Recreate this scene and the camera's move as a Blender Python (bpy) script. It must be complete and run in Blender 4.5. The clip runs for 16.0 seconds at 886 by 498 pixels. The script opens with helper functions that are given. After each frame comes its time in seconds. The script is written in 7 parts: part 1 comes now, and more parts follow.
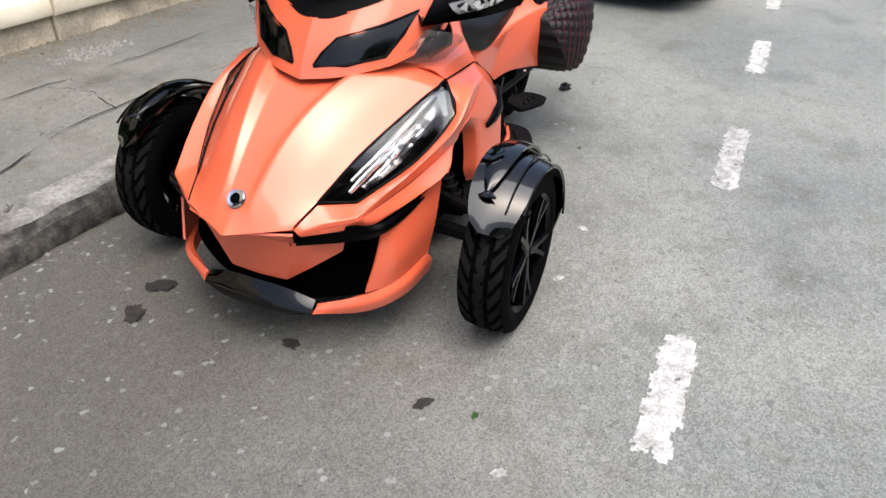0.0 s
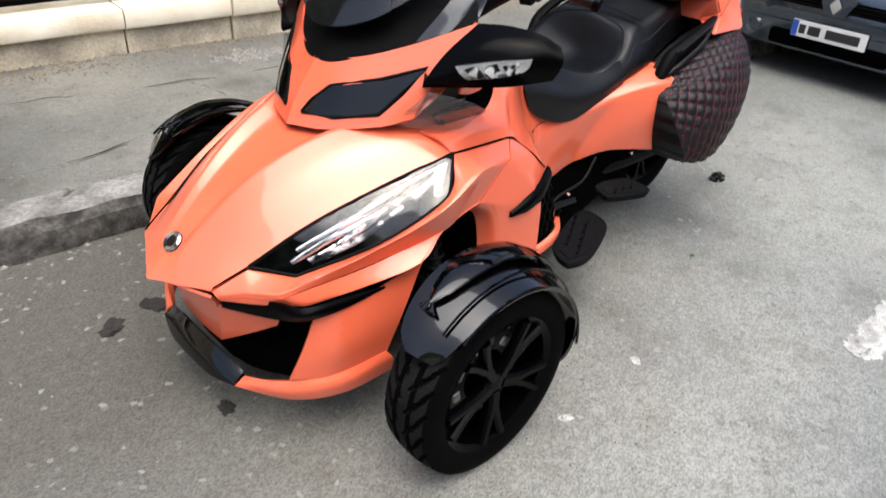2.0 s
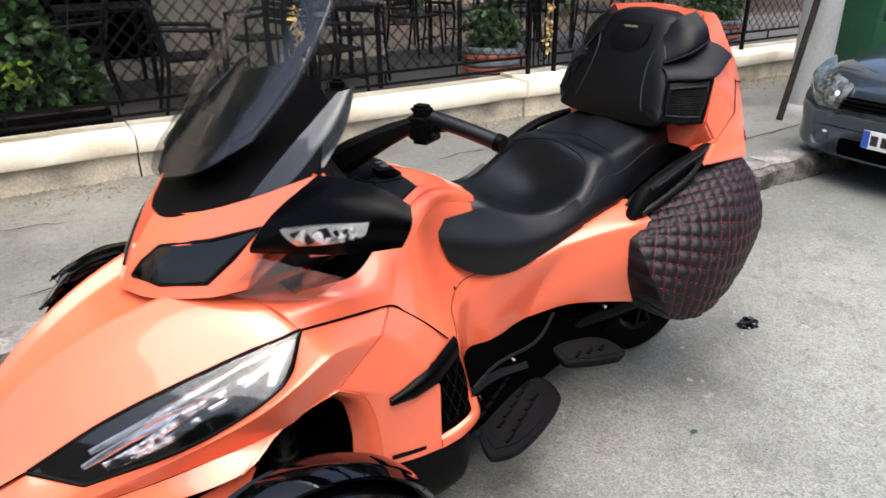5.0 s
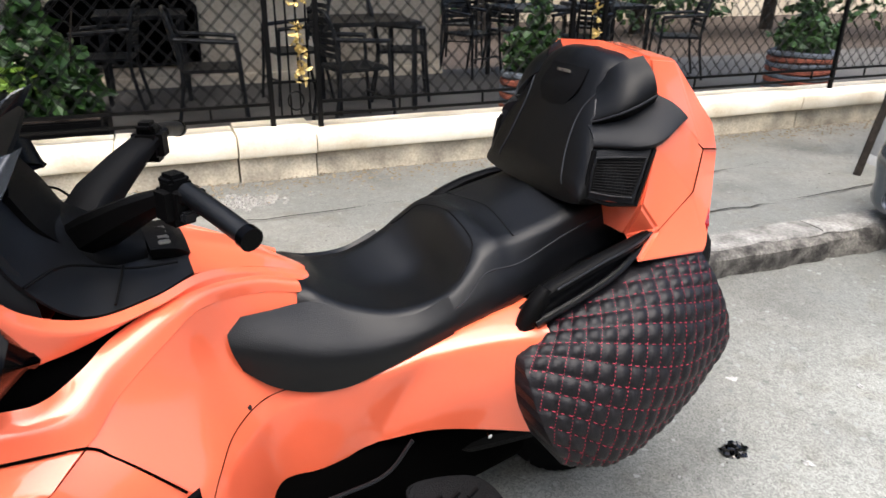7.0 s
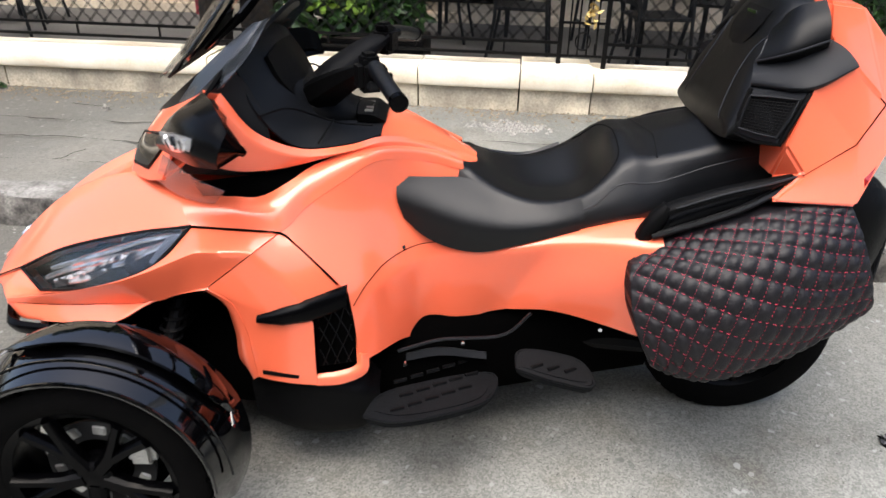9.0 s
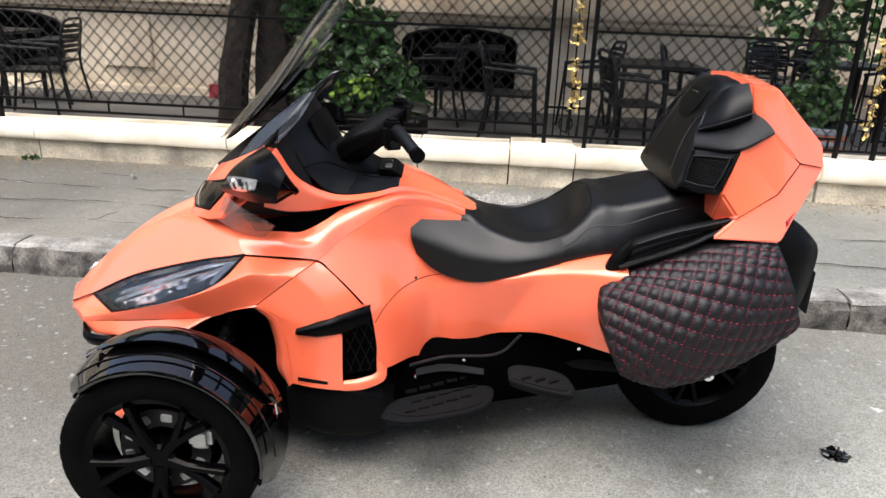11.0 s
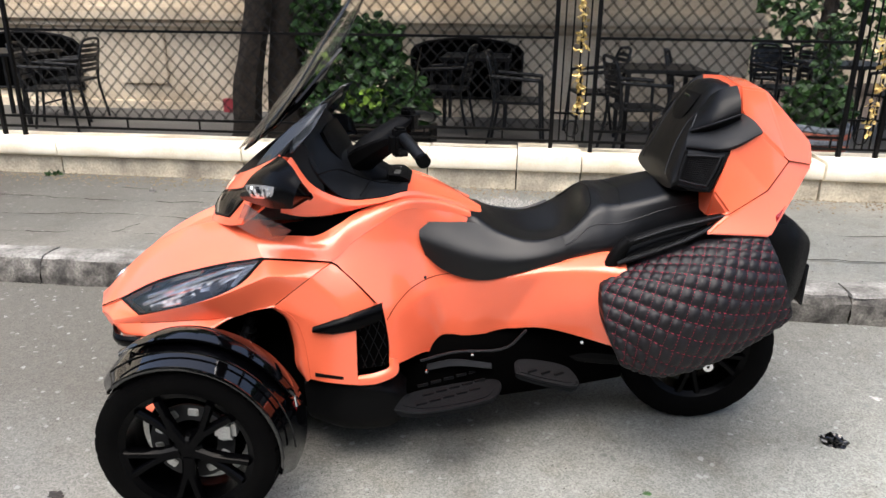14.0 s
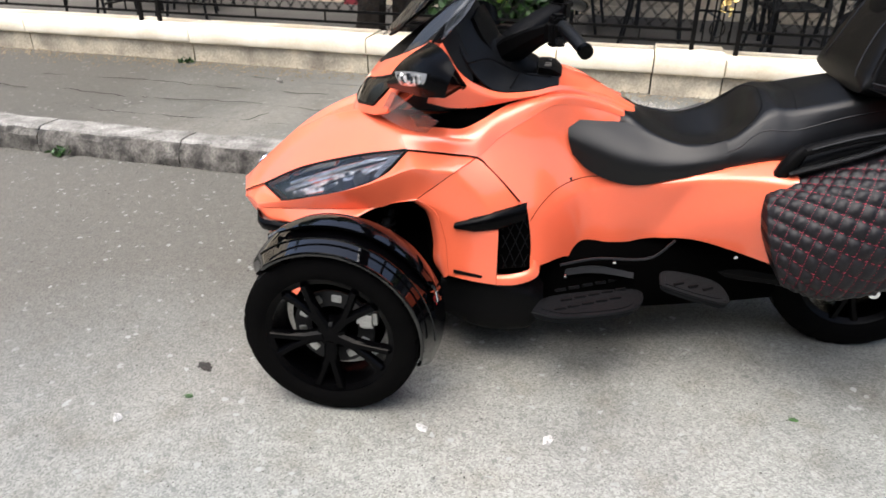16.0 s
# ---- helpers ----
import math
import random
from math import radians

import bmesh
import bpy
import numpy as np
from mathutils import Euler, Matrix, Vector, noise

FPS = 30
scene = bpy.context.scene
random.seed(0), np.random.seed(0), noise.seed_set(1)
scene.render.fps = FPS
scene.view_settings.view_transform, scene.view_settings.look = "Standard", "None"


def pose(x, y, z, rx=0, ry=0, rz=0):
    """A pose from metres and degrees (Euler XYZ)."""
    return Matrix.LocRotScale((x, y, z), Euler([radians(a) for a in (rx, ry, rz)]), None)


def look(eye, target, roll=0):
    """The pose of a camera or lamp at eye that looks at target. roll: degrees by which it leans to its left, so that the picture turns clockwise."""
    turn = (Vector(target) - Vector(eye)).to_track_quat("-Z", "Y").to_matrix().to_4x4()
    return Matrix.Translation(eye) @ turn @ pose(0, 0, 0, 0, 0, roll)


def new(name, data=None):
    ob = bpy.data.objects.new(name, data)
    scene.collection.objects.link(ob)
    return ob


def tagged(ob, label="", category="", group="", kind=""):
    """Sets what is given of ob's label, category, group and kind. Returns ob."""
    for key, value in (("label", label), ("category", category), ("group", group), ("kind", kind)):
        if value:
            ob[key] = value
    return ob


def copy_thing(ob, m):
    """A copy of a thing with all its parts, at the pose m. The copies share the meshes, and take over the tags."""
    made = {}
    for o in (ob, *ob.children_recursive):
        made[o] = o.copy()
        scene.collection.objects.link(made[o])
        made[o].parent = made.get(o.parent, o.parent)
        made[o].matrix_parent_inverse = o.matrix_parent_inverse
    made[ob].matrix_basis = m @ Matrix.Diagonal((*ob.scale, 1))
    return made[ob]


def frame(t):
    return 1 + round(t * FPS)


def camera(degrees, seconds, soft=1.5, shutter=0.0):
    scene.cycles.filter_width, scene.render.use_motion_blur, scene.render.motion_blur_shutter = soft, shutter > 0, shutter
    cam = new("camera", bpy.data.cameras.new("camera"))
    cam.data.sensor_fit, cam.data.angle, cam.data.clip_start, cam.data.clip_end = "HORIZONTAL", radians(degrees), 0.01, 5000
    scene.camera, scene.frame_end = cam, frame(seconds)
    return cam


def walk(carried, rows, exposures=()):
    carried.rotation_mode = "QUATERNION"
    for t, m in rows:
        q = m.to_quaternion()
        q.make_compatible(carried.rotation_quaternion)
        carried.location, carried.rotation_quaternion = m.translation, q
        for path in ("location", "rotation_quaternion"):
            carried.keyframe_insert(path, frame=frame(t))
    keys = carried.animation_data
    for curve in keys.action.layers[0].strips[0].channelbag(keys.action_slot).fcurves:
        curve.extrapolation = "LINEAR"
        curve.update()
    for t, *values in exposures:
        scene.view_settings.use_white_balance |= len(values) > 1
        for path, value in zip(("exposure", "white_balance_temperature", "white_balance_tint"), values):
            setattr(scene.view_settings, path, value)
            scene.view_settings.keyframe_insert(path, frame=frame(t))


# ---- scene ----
cam = camera(63.4, 16.0, shutter=0.25)
PATH = [
    (0, (-1.91, -1.314, 1.586), (-0.387, -0.625, 0.488), 0.4),
    (0.5, (-1.754, -1.424, 1.568), (-0.302, -0.664, 0.422), -2.6),
    (1, (-1.506, -1.448, 1.547), (-0.117, -0.642, 0.355), 2.3),
    (1.5, (-1.3, -1.501, 1.538), (-0.068, -0.509, 0.315), -1.0),
    (2, (-1.115, -1.645, 1.558), (0.089, -0.44, 0.51), 2.9),
    (2.5, (-0.925, -1.623, 1.556), (0.319, -0.362, 0.628), 3.0),
    (3, (-0.813, -1.597, 1.575), (0.388, -0.279, 0.668), 2.5),
    (3.5, (-0.732, -1.602, 1.571), (0.266, -0.144, 0.635), 3.3),
    (4, (-0.618, -1.622, 1.593), (0.331, -0.065, 0.771), 1.3),
    (4.5, (-0.496, -1.665, 1.593), (0.549, -0.144, 0.82), 1.4),
    (5, (-0.36, -1.669, 1.552), (0.694, -0.178, 0.738), -0.6),
    (5.2, (-0.266, -1.629, 1.538), (0.82, -0.176, 0.696), 0.9),
    (7.5, (0.676, -1.537, 1.548), (1.286, 0.195, 0.755), 0.7),
    (8, (0.828, -1.639, 1.55), (1.174, 0.136, 0.696), 0.7),
    (8.5, (0.847, -1.792, 1.534), (1.033, 0.008, 0.681), 1.0),
    (9, (0.8, -1.991, 1.527), (0.798, -0.207, 0.624), 1.4),
    (9.5, (0.741, -2.126, 1.526), (0.769, -0.307, 0.695), 2.7),
    (11.8, (0.774, -2.529, 1.564), (0.777, -0.649, 0.883), 1.4),
    (12, (0.786, -2.537, 1.565), (0.748, -0.661, 0.875), 1.0),
    (12.5, (0.785, -2.535, 1.548), (0.754, -0.684, 0.792), 1.2),
    (13, (0.787, -2.532, 1.556), (0.793, -0.681, 0.798), 1.3),
    (13.5, (0.779, -2.544, 1.567), (0.774, -0.67, 0.868), 0.9),
    (14, (0.772, -2.564, 1.569), (0.756, -0.678, 0.903), 0.6),
    (14.5, (0.789, -2.549, 1.552), (0.797, -0.682, 0.834), 0.4),
    (15, (0.809, -2.504, 1.537), (0.873, -0.673, 0.735), 1.0),
    (15.5, (0.724, -2.552, 1.537), (0.552, -0.739, 0.709), -0.9),
    (16, (0.623, -2.504, 1.512), (0.344, -0.745, 0.603), 0.6),
]
EXPOSURES = ((0.0, 0.80), (1.5, 0.89), (3.5, 0.86), (5.0, 1.10), (7.5, 1.35), (16.0, 1.28))
walk(cam, [(t, look(eye, target, roll)) for t, eye, target, roll in PATH], EXPOSURES)

# ---- light ----
SUN_HEIGHT, SUN_TURN = 70.0, 205.0
world = bpy.data.worlds.new("sky")
scene.world = world
world.use_nodes = True
wt = world.node_tree
sky = wt.nodes.new("ShaderNodeTexSky")
sky.sky_type, sky.sun_disc = "NISHITA", False
sky.sun_elevation, sky.sun_rotation = radians(SUN_HEIGHT), radians(SUN_TURN)
sky.air_density, sky.dust_density, sky.ozone_density = 0.9, 5.0, 0.9
wt.links.new(sky.outputs[0], wt.nodes["Background"].inputs[0])
wt.nodes["Background"].inputs[1].default_value = 0.16
sun = new("sun", bpy.data.lights.new("sun", "SUN"))
sun.data.energy, sun.data.angle, sun.data.color = 1.6, radians(64), (0.97, 0.985, 0.975)
sun.rotation_euler = Euler((radians(90 - SUN_HEIGHT), 0, radians(180 - SUN_TURN)))

# ---- materials ----
def mat(name, base, rough=0.5, metal=0.0, vary=0.12, scale=6.0, fine=60.0, bump=0.0, coat=0.0, dark=None, patch=0.5, rvary=0.08, spec=0.5):
    """A surface with two scales of colour variation, uneven gloss and fine relief; dark: the colour of its stains."""
    m = bpy.data.materials.new(name)
    m.use_nodes = True
    nt = m.node_tree
    p = nt.nodes["Principled BSDF"]
    tc = nt.nodes.new("ShaderNodeTexCoord")
    def noise_at(sc, detail):
        n = nt.nodes.new("ShaderNodeTexNoise")
        n.inputs["Scale"].default_value, n.inputs["Detail"].default_value = sc, detail
        nt.links.new(tc.outputs["Object"], n.inputs["Vector"])
        return n
    big, small = noise_at(scale, 5), noise_at(fine, 3)
    info = nt.nodes.new("ShaderNodeObjectInfo")
    ramp = nt.nodes.new("ShaderNodeValToRGB")
    d = dark or tuple(c * (1 - vary * 1.6) for c in base)
    l = tuple(min(1, c * (1 + vary)) for c in base)
    ramp.color_ramp.elements[0].color, ramp.color_ramp.elements[1].color = (*d, 1), (*l, 1)
    ramp.color_ramp.elements[0].position, ramp.color_ramp.elements[1].position = 0.5 - patch / 2, 0.5 + patch / 2
    nt.links.new(big.outputs["Fac"], ramp.inputs[0])
    mix = nt.nodes.new("ShaderNodeMix")
    mix.data_type, mix.blend_type = "RGBA", "OVERLAY"
    mix.inputs[0].default_value = min(1.0, vary * 2.5)
    nt.links.new(ramp.outputs[0], mix.inputs["A"])
    nt.links.new(small.outputs["Fac"], mix.inputs["B"])
    bright = nt.nodes.new("ShaderNodeMath")
    bright.operation = "MULTIPLY_ADD"
    bright.inputs[1].default_value, bright.inputs[2].default_value = vary, 1 - vary / 2
    nt.links.new(info.outputs["Random"], bright.inputs[0])
    tone = nt.nodes.new("ShaderNodeVectorMath")
    tone.operation = "SCALE"
    nt.links.new(mix.outputs["Result"], tone.inputs[0])
    nt.links.new(bright.outputs[0], tone.inputs["Scale"])
    nt.links.new(tone.outputs[0], p.inputs["Base Color"])
    r = nt.nodes.new("ShaderNodeMath")
    r.operation = "MULTIPLY_ADD"
    r.inputs[1].default_value, r.inputs[2].default_value = rvary * 2, rough - rvary
    nt.links.new(small.outputs["Fac"], r.inputs[0])
    nt.links.new(r.outputs[0], p.inputs["Roughness"])
    p.inputs["Metallic"].default_value, p.inputs["Coat Weight"].default_value = metal, coat
    p.inputs["Coat Roughness"].default_value = 0.04
    p.inputs["Specular IOR Level"].default_value = spec
    if bump:
        b = nt.nodes.new("ShaderNodeBump")
        b.inputs["Strength"].default_value, b.inputs["Distance"].default_value = min(1.0, bump), 0.004
        nt.links.new(small.outputs["Fac"], b.inputs["Height"])
        nt.links.new(b.outputs[0], p.inputs["Normal"])
    return m


def glass(name, tint, alpha, rough=0.03, through_light=0.85, gleam=0.05, edge=0.6):
    """A thin sheet: part clear, part glossy tinted plastic."""
    m = bpy.data.materials.new(name)
    m.use_nodes = True
    nt = m.node_tree
    out, p = nt.nodes["Material Output"], nt.nodes["Principled BSDF"]
    p.inputs["Base Color"].default_value, p.inputs["Roughness"].default_value = (*tint, 1), rough
    p.inputs["Specular IOR Level"].default_value = 0.0
    clear = nt.nodes.new("ShaderNodeBsdfTransparent")
    clear.inputs[0].default_value = (*[through_light + c * 0.1 for c in tint], 1)
    mix = nt.nodes.new("ShaderNodeMixShader")
    lw = nt.nodes.new("ShaderNodeLayerWeight")
    lw.inputs[0].default_value = 0.5
    fres = nt.nodes.new("ShaderNodeMath")
    fres.operation = "POWER"
    fres.inputs[1].default_value = 4.0
    nt.links.new(lw.outputs["Facing"], fres.inputs[0])
    fres.use_clamp = True
    lift = nt.nodes.new("ShaderNodeMath")
    lift.operation, lift.use_clamp = "MULTIPLY_ADD", True
    lift.inputs[1].default_value, lift.inputs[2].default_value = edge, gleam
    nt.links.new(fres.outputs[0], lift.inputs[0])
    mix.inputs[0].default_value = alpha
    nt.links.new(clear.outputs[0], mix.inputs[1])
    nt.links.new(p.outputs[0], mix.inputs[2])
    shine = nt.nodes.new("ShaderNodeBsdfGlossy")
    shine.inputs["Roughness"].default_value = rough
    top = nt.nodes.new("ShaderNodeMixShader")
    nt.links.new(lift.outputs[0], top.inputs[0])
    nt.links.new(mix.outputs[0], top.inputs[1])
    nt.links.new(shine.outputs[0], top.inputs[2])
    nt.links.new(top.outputs[0], out.inputs[0])
    return m


ORANGE = mat("orange_paint", (0.87, 0.150, 0.068), 0.38, 0.12, 0.04, 3.0, 900.0, 0.02, coat=0.9, rvary=0.03, spec=0.4)
ORANGE.node_tree.nodes["Principled BSDF"].inputs["Coat IOR"].default_value = 1.56
ORANGE.node_tree.nodes["Principled BSDF"].inputs["Coat Roughness"].default_value = 0.04
GLOSS = mat("gloss_black", (0.0008, 0.0008, 0.001), 0.08, 0.0, 0.1, 5, 300, coat=0.15, rvary=0.03, spec=0.4)
PLASTIC = mat("black_plastic", (0.0013, 0.0013, 0.0015), 0.5, 0.0, 0.15, 6, 500, 0.3, spec=0.09)
DASH = mat("dark_grey_plastic", (0.0055, 0.0062, 0.0078), 0.45, 0.0, 0.12, 6, 500, 0.3, spec=0.2)
SEAT = mat("black_vinyl", (0.0016, 0.0019, 0.0026), 0.38, 0.0, 0.15, 7, 420, 0.25, spec=0.33)
# Seat vinyl made darker: the backrest's dim reflections put into its colour.
RESTPAD = mat("dimmed_backrest_vinyl", (0.0009, 0.0010, 0.0013), 0.38, 0.0, 0.15, 7, 420, 0.25, spec=0.2)
# Greyer than the vinyl: the highlight on sewn edges put into the colour.
WELT_SHEEN = mat("highlit_black_welt", (0.010, 0.011, 0.014), 0.5, 0.0, 0.2, 20, 300, spec=0.3)
QUILT = mat("quilted_leatherette", (0.0048, 0.0042, 0.0056), 0.45, 0.0, 0.2, 8, 300, 0.3, spec=0.28)
STITCH = mat("red_thread", (0.22, 0.012, 0.03), 0.7, 0.0, 0.15, 20, 300)
TYRE = mat("tyre_rubber", (0.0010, 0.0010, 0.0011), 0.75, 0.0, 0.25, 12, 250, 0.4, dark=(0.0024, 0.0023, 0.0022), spec=0.03)
TREAD = mat("dusty_tread_rubber", (0.008, 0.008, 0.0079), 0.85, 0.0, 0.3, 14, 200, 0.5, dark=(0.0045, 0.0045, 0.0044), spec=0.08)
FENDER = mat("polished_black_fender", (0.0006, 0.0006, 0.0008), 0.06, 0.0, 0.1, 5, 300, coat=0.4, rvary=0.02, spec=0.4)
METAL = mat("bare_metal", (0.45, 0.45, 0.44), 0.35, 1.0, 0.15, 12, 200, 0.1)
CHROME = mat("chrome", (0.75, 0.75, 0.76), 0.1, 1.0, 0.05, 10, 100)
REFLECT = mat("lamp_reflector", (0.62, 0.63, 0.65), 0.18, 0.9, 0.2, 30, 120)
RIM = mat("black_rim_lacquer", (0.0008, 0.0008, 0.001), 0.22, 0.0, 0.1, 8, 200, spec=0.06)
RUBBER = mat("black_foot_rubber", (0.0036, 0.0041, 0.0048), 0.6, 0.0, 0.2, 9, 260, 0.5, spec=0.09)
LAMPBODY = mat("dim_reflector", (0.2, 0.207, 0.22), 0.16, 0.85, 0.3, 30, 120)
# Pale and dark mottling paints broken reflections into the chrome.
LAMPCHROME = mat("mottled_lamp_chrome", (0.82, 0.85, 0.92), 0.10, 0.75, 0.35, 34, 90, 0.8, dark=(0.015, 0.017, 0.022), patch=0.10)
# Near-black: the shade of hollows, gaps and linings put into the colour.
DARKBOX = mat("shade_black", (0.0003, 0.0003, 0.0003), 0.9, 0.0, 0.1, spec=0.02)
RED = mat("red_lens", (0.20, 0.008, 0.010), 0.15, 0.0, 0.1, coat=0.6)
SMOKE = glass("smoked_screen", (0.06, 0.066, 0.07), 0.05, through_light=0.84, gleam=0.045, edge=0.25)
CLEAR = glass("clear_plastic", (0.35, 0.36, 0.36), 0.12)
LENS = glass("headlamp_lens", (0.01, 0.01, 0.012), 0.04, through_light=0.95, gleam=0.04, edge=0.18)
CARLAMP = mat("car_lamp_glass", (0.20, 0.215, 0.20), 0.12, 0.6, 0.35, 26, 60, 0.5, coat=0.8, dark=(0.05, 0.055, 0.05), patch=0.25)
VEIL = glass("grey_deflector_sheet", (0.030, 0.034, 0.040), 0.75, 0.06, through_light=0.7, gleam=0.05, edge=0.22)
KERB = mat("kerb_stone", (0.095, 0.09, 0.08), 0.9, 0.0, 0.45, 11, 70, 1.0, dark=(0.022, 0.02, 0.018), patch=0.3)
PAINT = mat("road_paint", (0.42, 0.42, 0.405), 0.75, 0.0, 0.3, 17, 120, 0.5, dark=(0.24, 0.237, 0.225), patch=0.4)
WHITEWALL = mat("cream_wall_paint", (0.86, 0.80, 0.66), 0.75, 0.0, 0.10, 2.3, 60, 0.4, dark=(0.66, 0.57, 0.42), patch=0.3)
# Wall foot in a darker beige than the cap, with patchy stains.
WALLBASE = mat("darker_wall_foot", (0.52, 0.46, 0.345), 0.85, 0.0, 0.2, 3.5, 60, 0.6, dark=(0.24, 0.21, 0.165), patch=0.32)
PLASTER = mat("cream_plaster", (0.64, 0.56, 0.43), 0.85, 0.0, 0.18, 1.6, 50, 0.5, dark=(0.44, 0.36, 0.26), patch=0.4)
IRON = mat("black_iron", (0.0012, 0.0012, 0.0014), 0.5, 0.0, 0.15, 10, 120, 0.2, spec=0.15)
TERRACE = mat("terrace_concrete", (0.072, 0.067, 0.060), 0.8, 0.0, 0.2, 1.5, 90, 0.5)
BARK = mat("bark", (0.028, 0.023, 0.019), 0.9, 0.0, 0.3, 8, 40, 1.0, spec=0.15)
CARPAINT = mat("blue_grey_metallic", (0.050, 0.066, 0.088), 0.20, 0.6, 0.05, 3, 700, coat=1.0, rvary=0.03)
CONCRETE = mat("pole_concrete", (0.34, 0.345, 0.34), 0.85, 0.0, 0.08, 2, 40, 0.3)
GREEN = mat("green_sheet", (0.012, 0.085, 0.035), 0.5, 0.0, 0.15, 3, 60)
CRACK = mat("crack_dirt", (0.022, 0.020, 0.017), 0.95, 0.0, 0.3, 20, 80, 0.6, spec=0.1)
SOIL = mat("soil", (0.05, 0.035, 0.025), 0.95, 0.0, 0.4, 20, 80, 1.0)


def leafy(name, a, b):
    m = mat(name, a, 0.5, 0.0, 0.3, 9, 40, 0.2, dark=b, patch=0.6)
    m.node_tree.nodes["Principled BSDF"].inputs["Subsurface Weight"].default_value = 0.0
    return m


LEAF = leafy("green_leaf", (0.030, 0.082, 0.014), (0.007, 0.028, 0.006))
STRAW = leafy("dry_leaf", (0.24, 0.19, 0.115), (0.10, 0.075, 0.045))
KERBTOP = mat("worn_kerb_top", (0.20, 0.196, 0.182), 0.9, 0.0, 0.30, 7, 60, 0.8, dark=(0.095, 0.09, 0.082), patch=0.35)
DISC = mat("dull_disc_steel", (0.018, 0.018, 0.019), 0.5, 0.5, 0.2, 12, 200, 0.1)


def asphalt(name, base, dust, tar, grain=300.0, contrast=0.3, dirt_shade=None, lean=(0.0, 1.0, 0.0), reach=(0.0, 1.0)):
    """Rolled aggregate: single stones light and dark, tar patches, and drifts of pale dust."""
    m = bpy.data.materials.new(name)
    m.use_nodes = True
    nt = m.node_tree
    p = nt.nodes["Principled BSDF"]
    tc = nt.nodes.new("ShaderNodeTexCoord")
    def tex(kind, sc, detail=4):
        n = nt.nodes.new(kind)
        n.inputs["Scale"].default_value = sc
        if "Detail" in n.inputs:
            n.inputs["Detail"].default_value = 0.0 if "Voronoi" in kind else detail
        nt.links.new(tc.outputs["Object"], n.inputs["Vector"])
        return n
    def ramp(src, lo, hi):
        r = nt.nodes.new("ShaderNodeMapRange")
        r.inputs["From Min"].default_value, r.inputs["From Max"].default_value = lo, hi
        nt.links.new(src, r.inputs["Value"])
        return r.outputs[0]
    def mixed(fac, a, b):
        x = nt.nodes.new("ShaderNodeMix")
        x.data_type = "RGBA"
        nt.links.new(fac, x.inputs[0])
        for v, k in ((a, "A"), (b, "B")):
            if isinstance(v, tuple):
                x.inputs[k].default_value = (*v, 1)
            else:
                nt.links.new(v, x.inputs[k])
        return x.outputs["Result"]
    drift, patchy, mid = tex("ShaderNodeTexNoise", 0.55, 6), tex("ShaderNodeTexNoise", 1.6, 8), tex("ShaderNodeTexNoise", 22, 4)
    bumps = tex("ShaderNodeTexNoise", grain * 0.6, 3)
    cells, big = tex("ShaderNodeTexVoronoi", grain), tex("ShaderNodeTexVoronoi", grain * 0.32)
    c = mixed(ramp(drift.outputs["Fac"], 0.45, 0.62), base, dust)
    c = mixed(ramp(patchy.outputs["Fac"], 0.56, 0.74), c, tar)
    earth = tex("ShaderNodeTexNoise", 6.5, 7)
    c = mixed(ramp(earth.outputs["Fac"], 0.52, 0.95), c, tuple(v * k for v, k in zip(base, (0.80, 0.70, 0.58))))
    if dirt_shade:
        # ragged tint of washed-in dirt and painted shade; lean: the way it deepens
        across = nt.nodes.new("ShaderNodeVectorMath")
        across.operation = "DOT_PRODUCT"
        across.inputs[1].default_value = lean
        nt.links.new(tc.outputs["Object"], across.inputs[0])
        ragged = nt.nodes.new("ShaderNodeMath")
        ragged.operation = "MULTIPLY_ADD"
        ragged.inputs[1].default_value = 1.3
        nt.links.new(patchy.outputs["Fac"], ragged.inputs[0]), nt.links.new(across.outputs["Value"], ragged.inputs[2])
        c = mixed(ramp(ragged.outputs[0], *reach), c, dirt_shade)
    grey = nt.nodes.new("ShaderNodeSeparateColor")
    nt.links.new(cells.outputs["Color"], grey.inputs[0])
    grey2 = nt.nodes.new("ShaderNodeSeparateColor")
    nt.links.new(big.outputs["Color"], grey2.inputs[0])
    sparse = ramp(grey2.outputs[1], 0.975, 0.999)
    k = nt.nodes.new("ShaderNodeMath")
    k.operation = "MULTIPLY_ADD"
    k.inputs[1].default_value, k.inputs[2].default_value = contrast * 2, 1 - contrast
    nt.links.new(grey.outputs[0], k.inputs[0])
    k2 = nt.nodes.new("ShaderNodeMath")
    k2.operation = "MULTIPLY_ADD"
    k2.inputs[1].default_value, k2.inputs[2].default_value = 0.45, 0.775
    nt.links.new(mid.outputs["Fac"], k2.inputs[0])
    kk = nt.nodes.new("ShaderNodeMath")
    kk.operation = "MULTIPLY"
    nt.links.new(k.outputs[0], kk.inputs[0]), nt.links.new(k2.outputs[0], kk.inputs[1])
    tone = nt.nodes.new("ShaderNodeVectorMath")
    tone.operation = "SCALE"
    nt.links.new(c, tone.inputs[0]), nt.links.new(kk.outputs[0], tone.inputs["Scale"])
    c = mixed(sparse, tone.outputs[0], tuple(min(1, v * 1.45) for v in base))
    c = mixed(ramp(grey2.outputs[2], 0.982, 1.01), c, tuple(v * 0.5 for v in base))
    nt.links.new(c, p.inputs["Base Color"])
    p.inputs["Roughness"].default_value = 0.58
    p.inputs["Specular IOR Level"].default_value = 0.5
    b = nt.nodes.new("ShaderNodeBump")
    b.inputs["Strength"].default_value, b.inputs["Distance"].default_value = 0.6, 0.0012
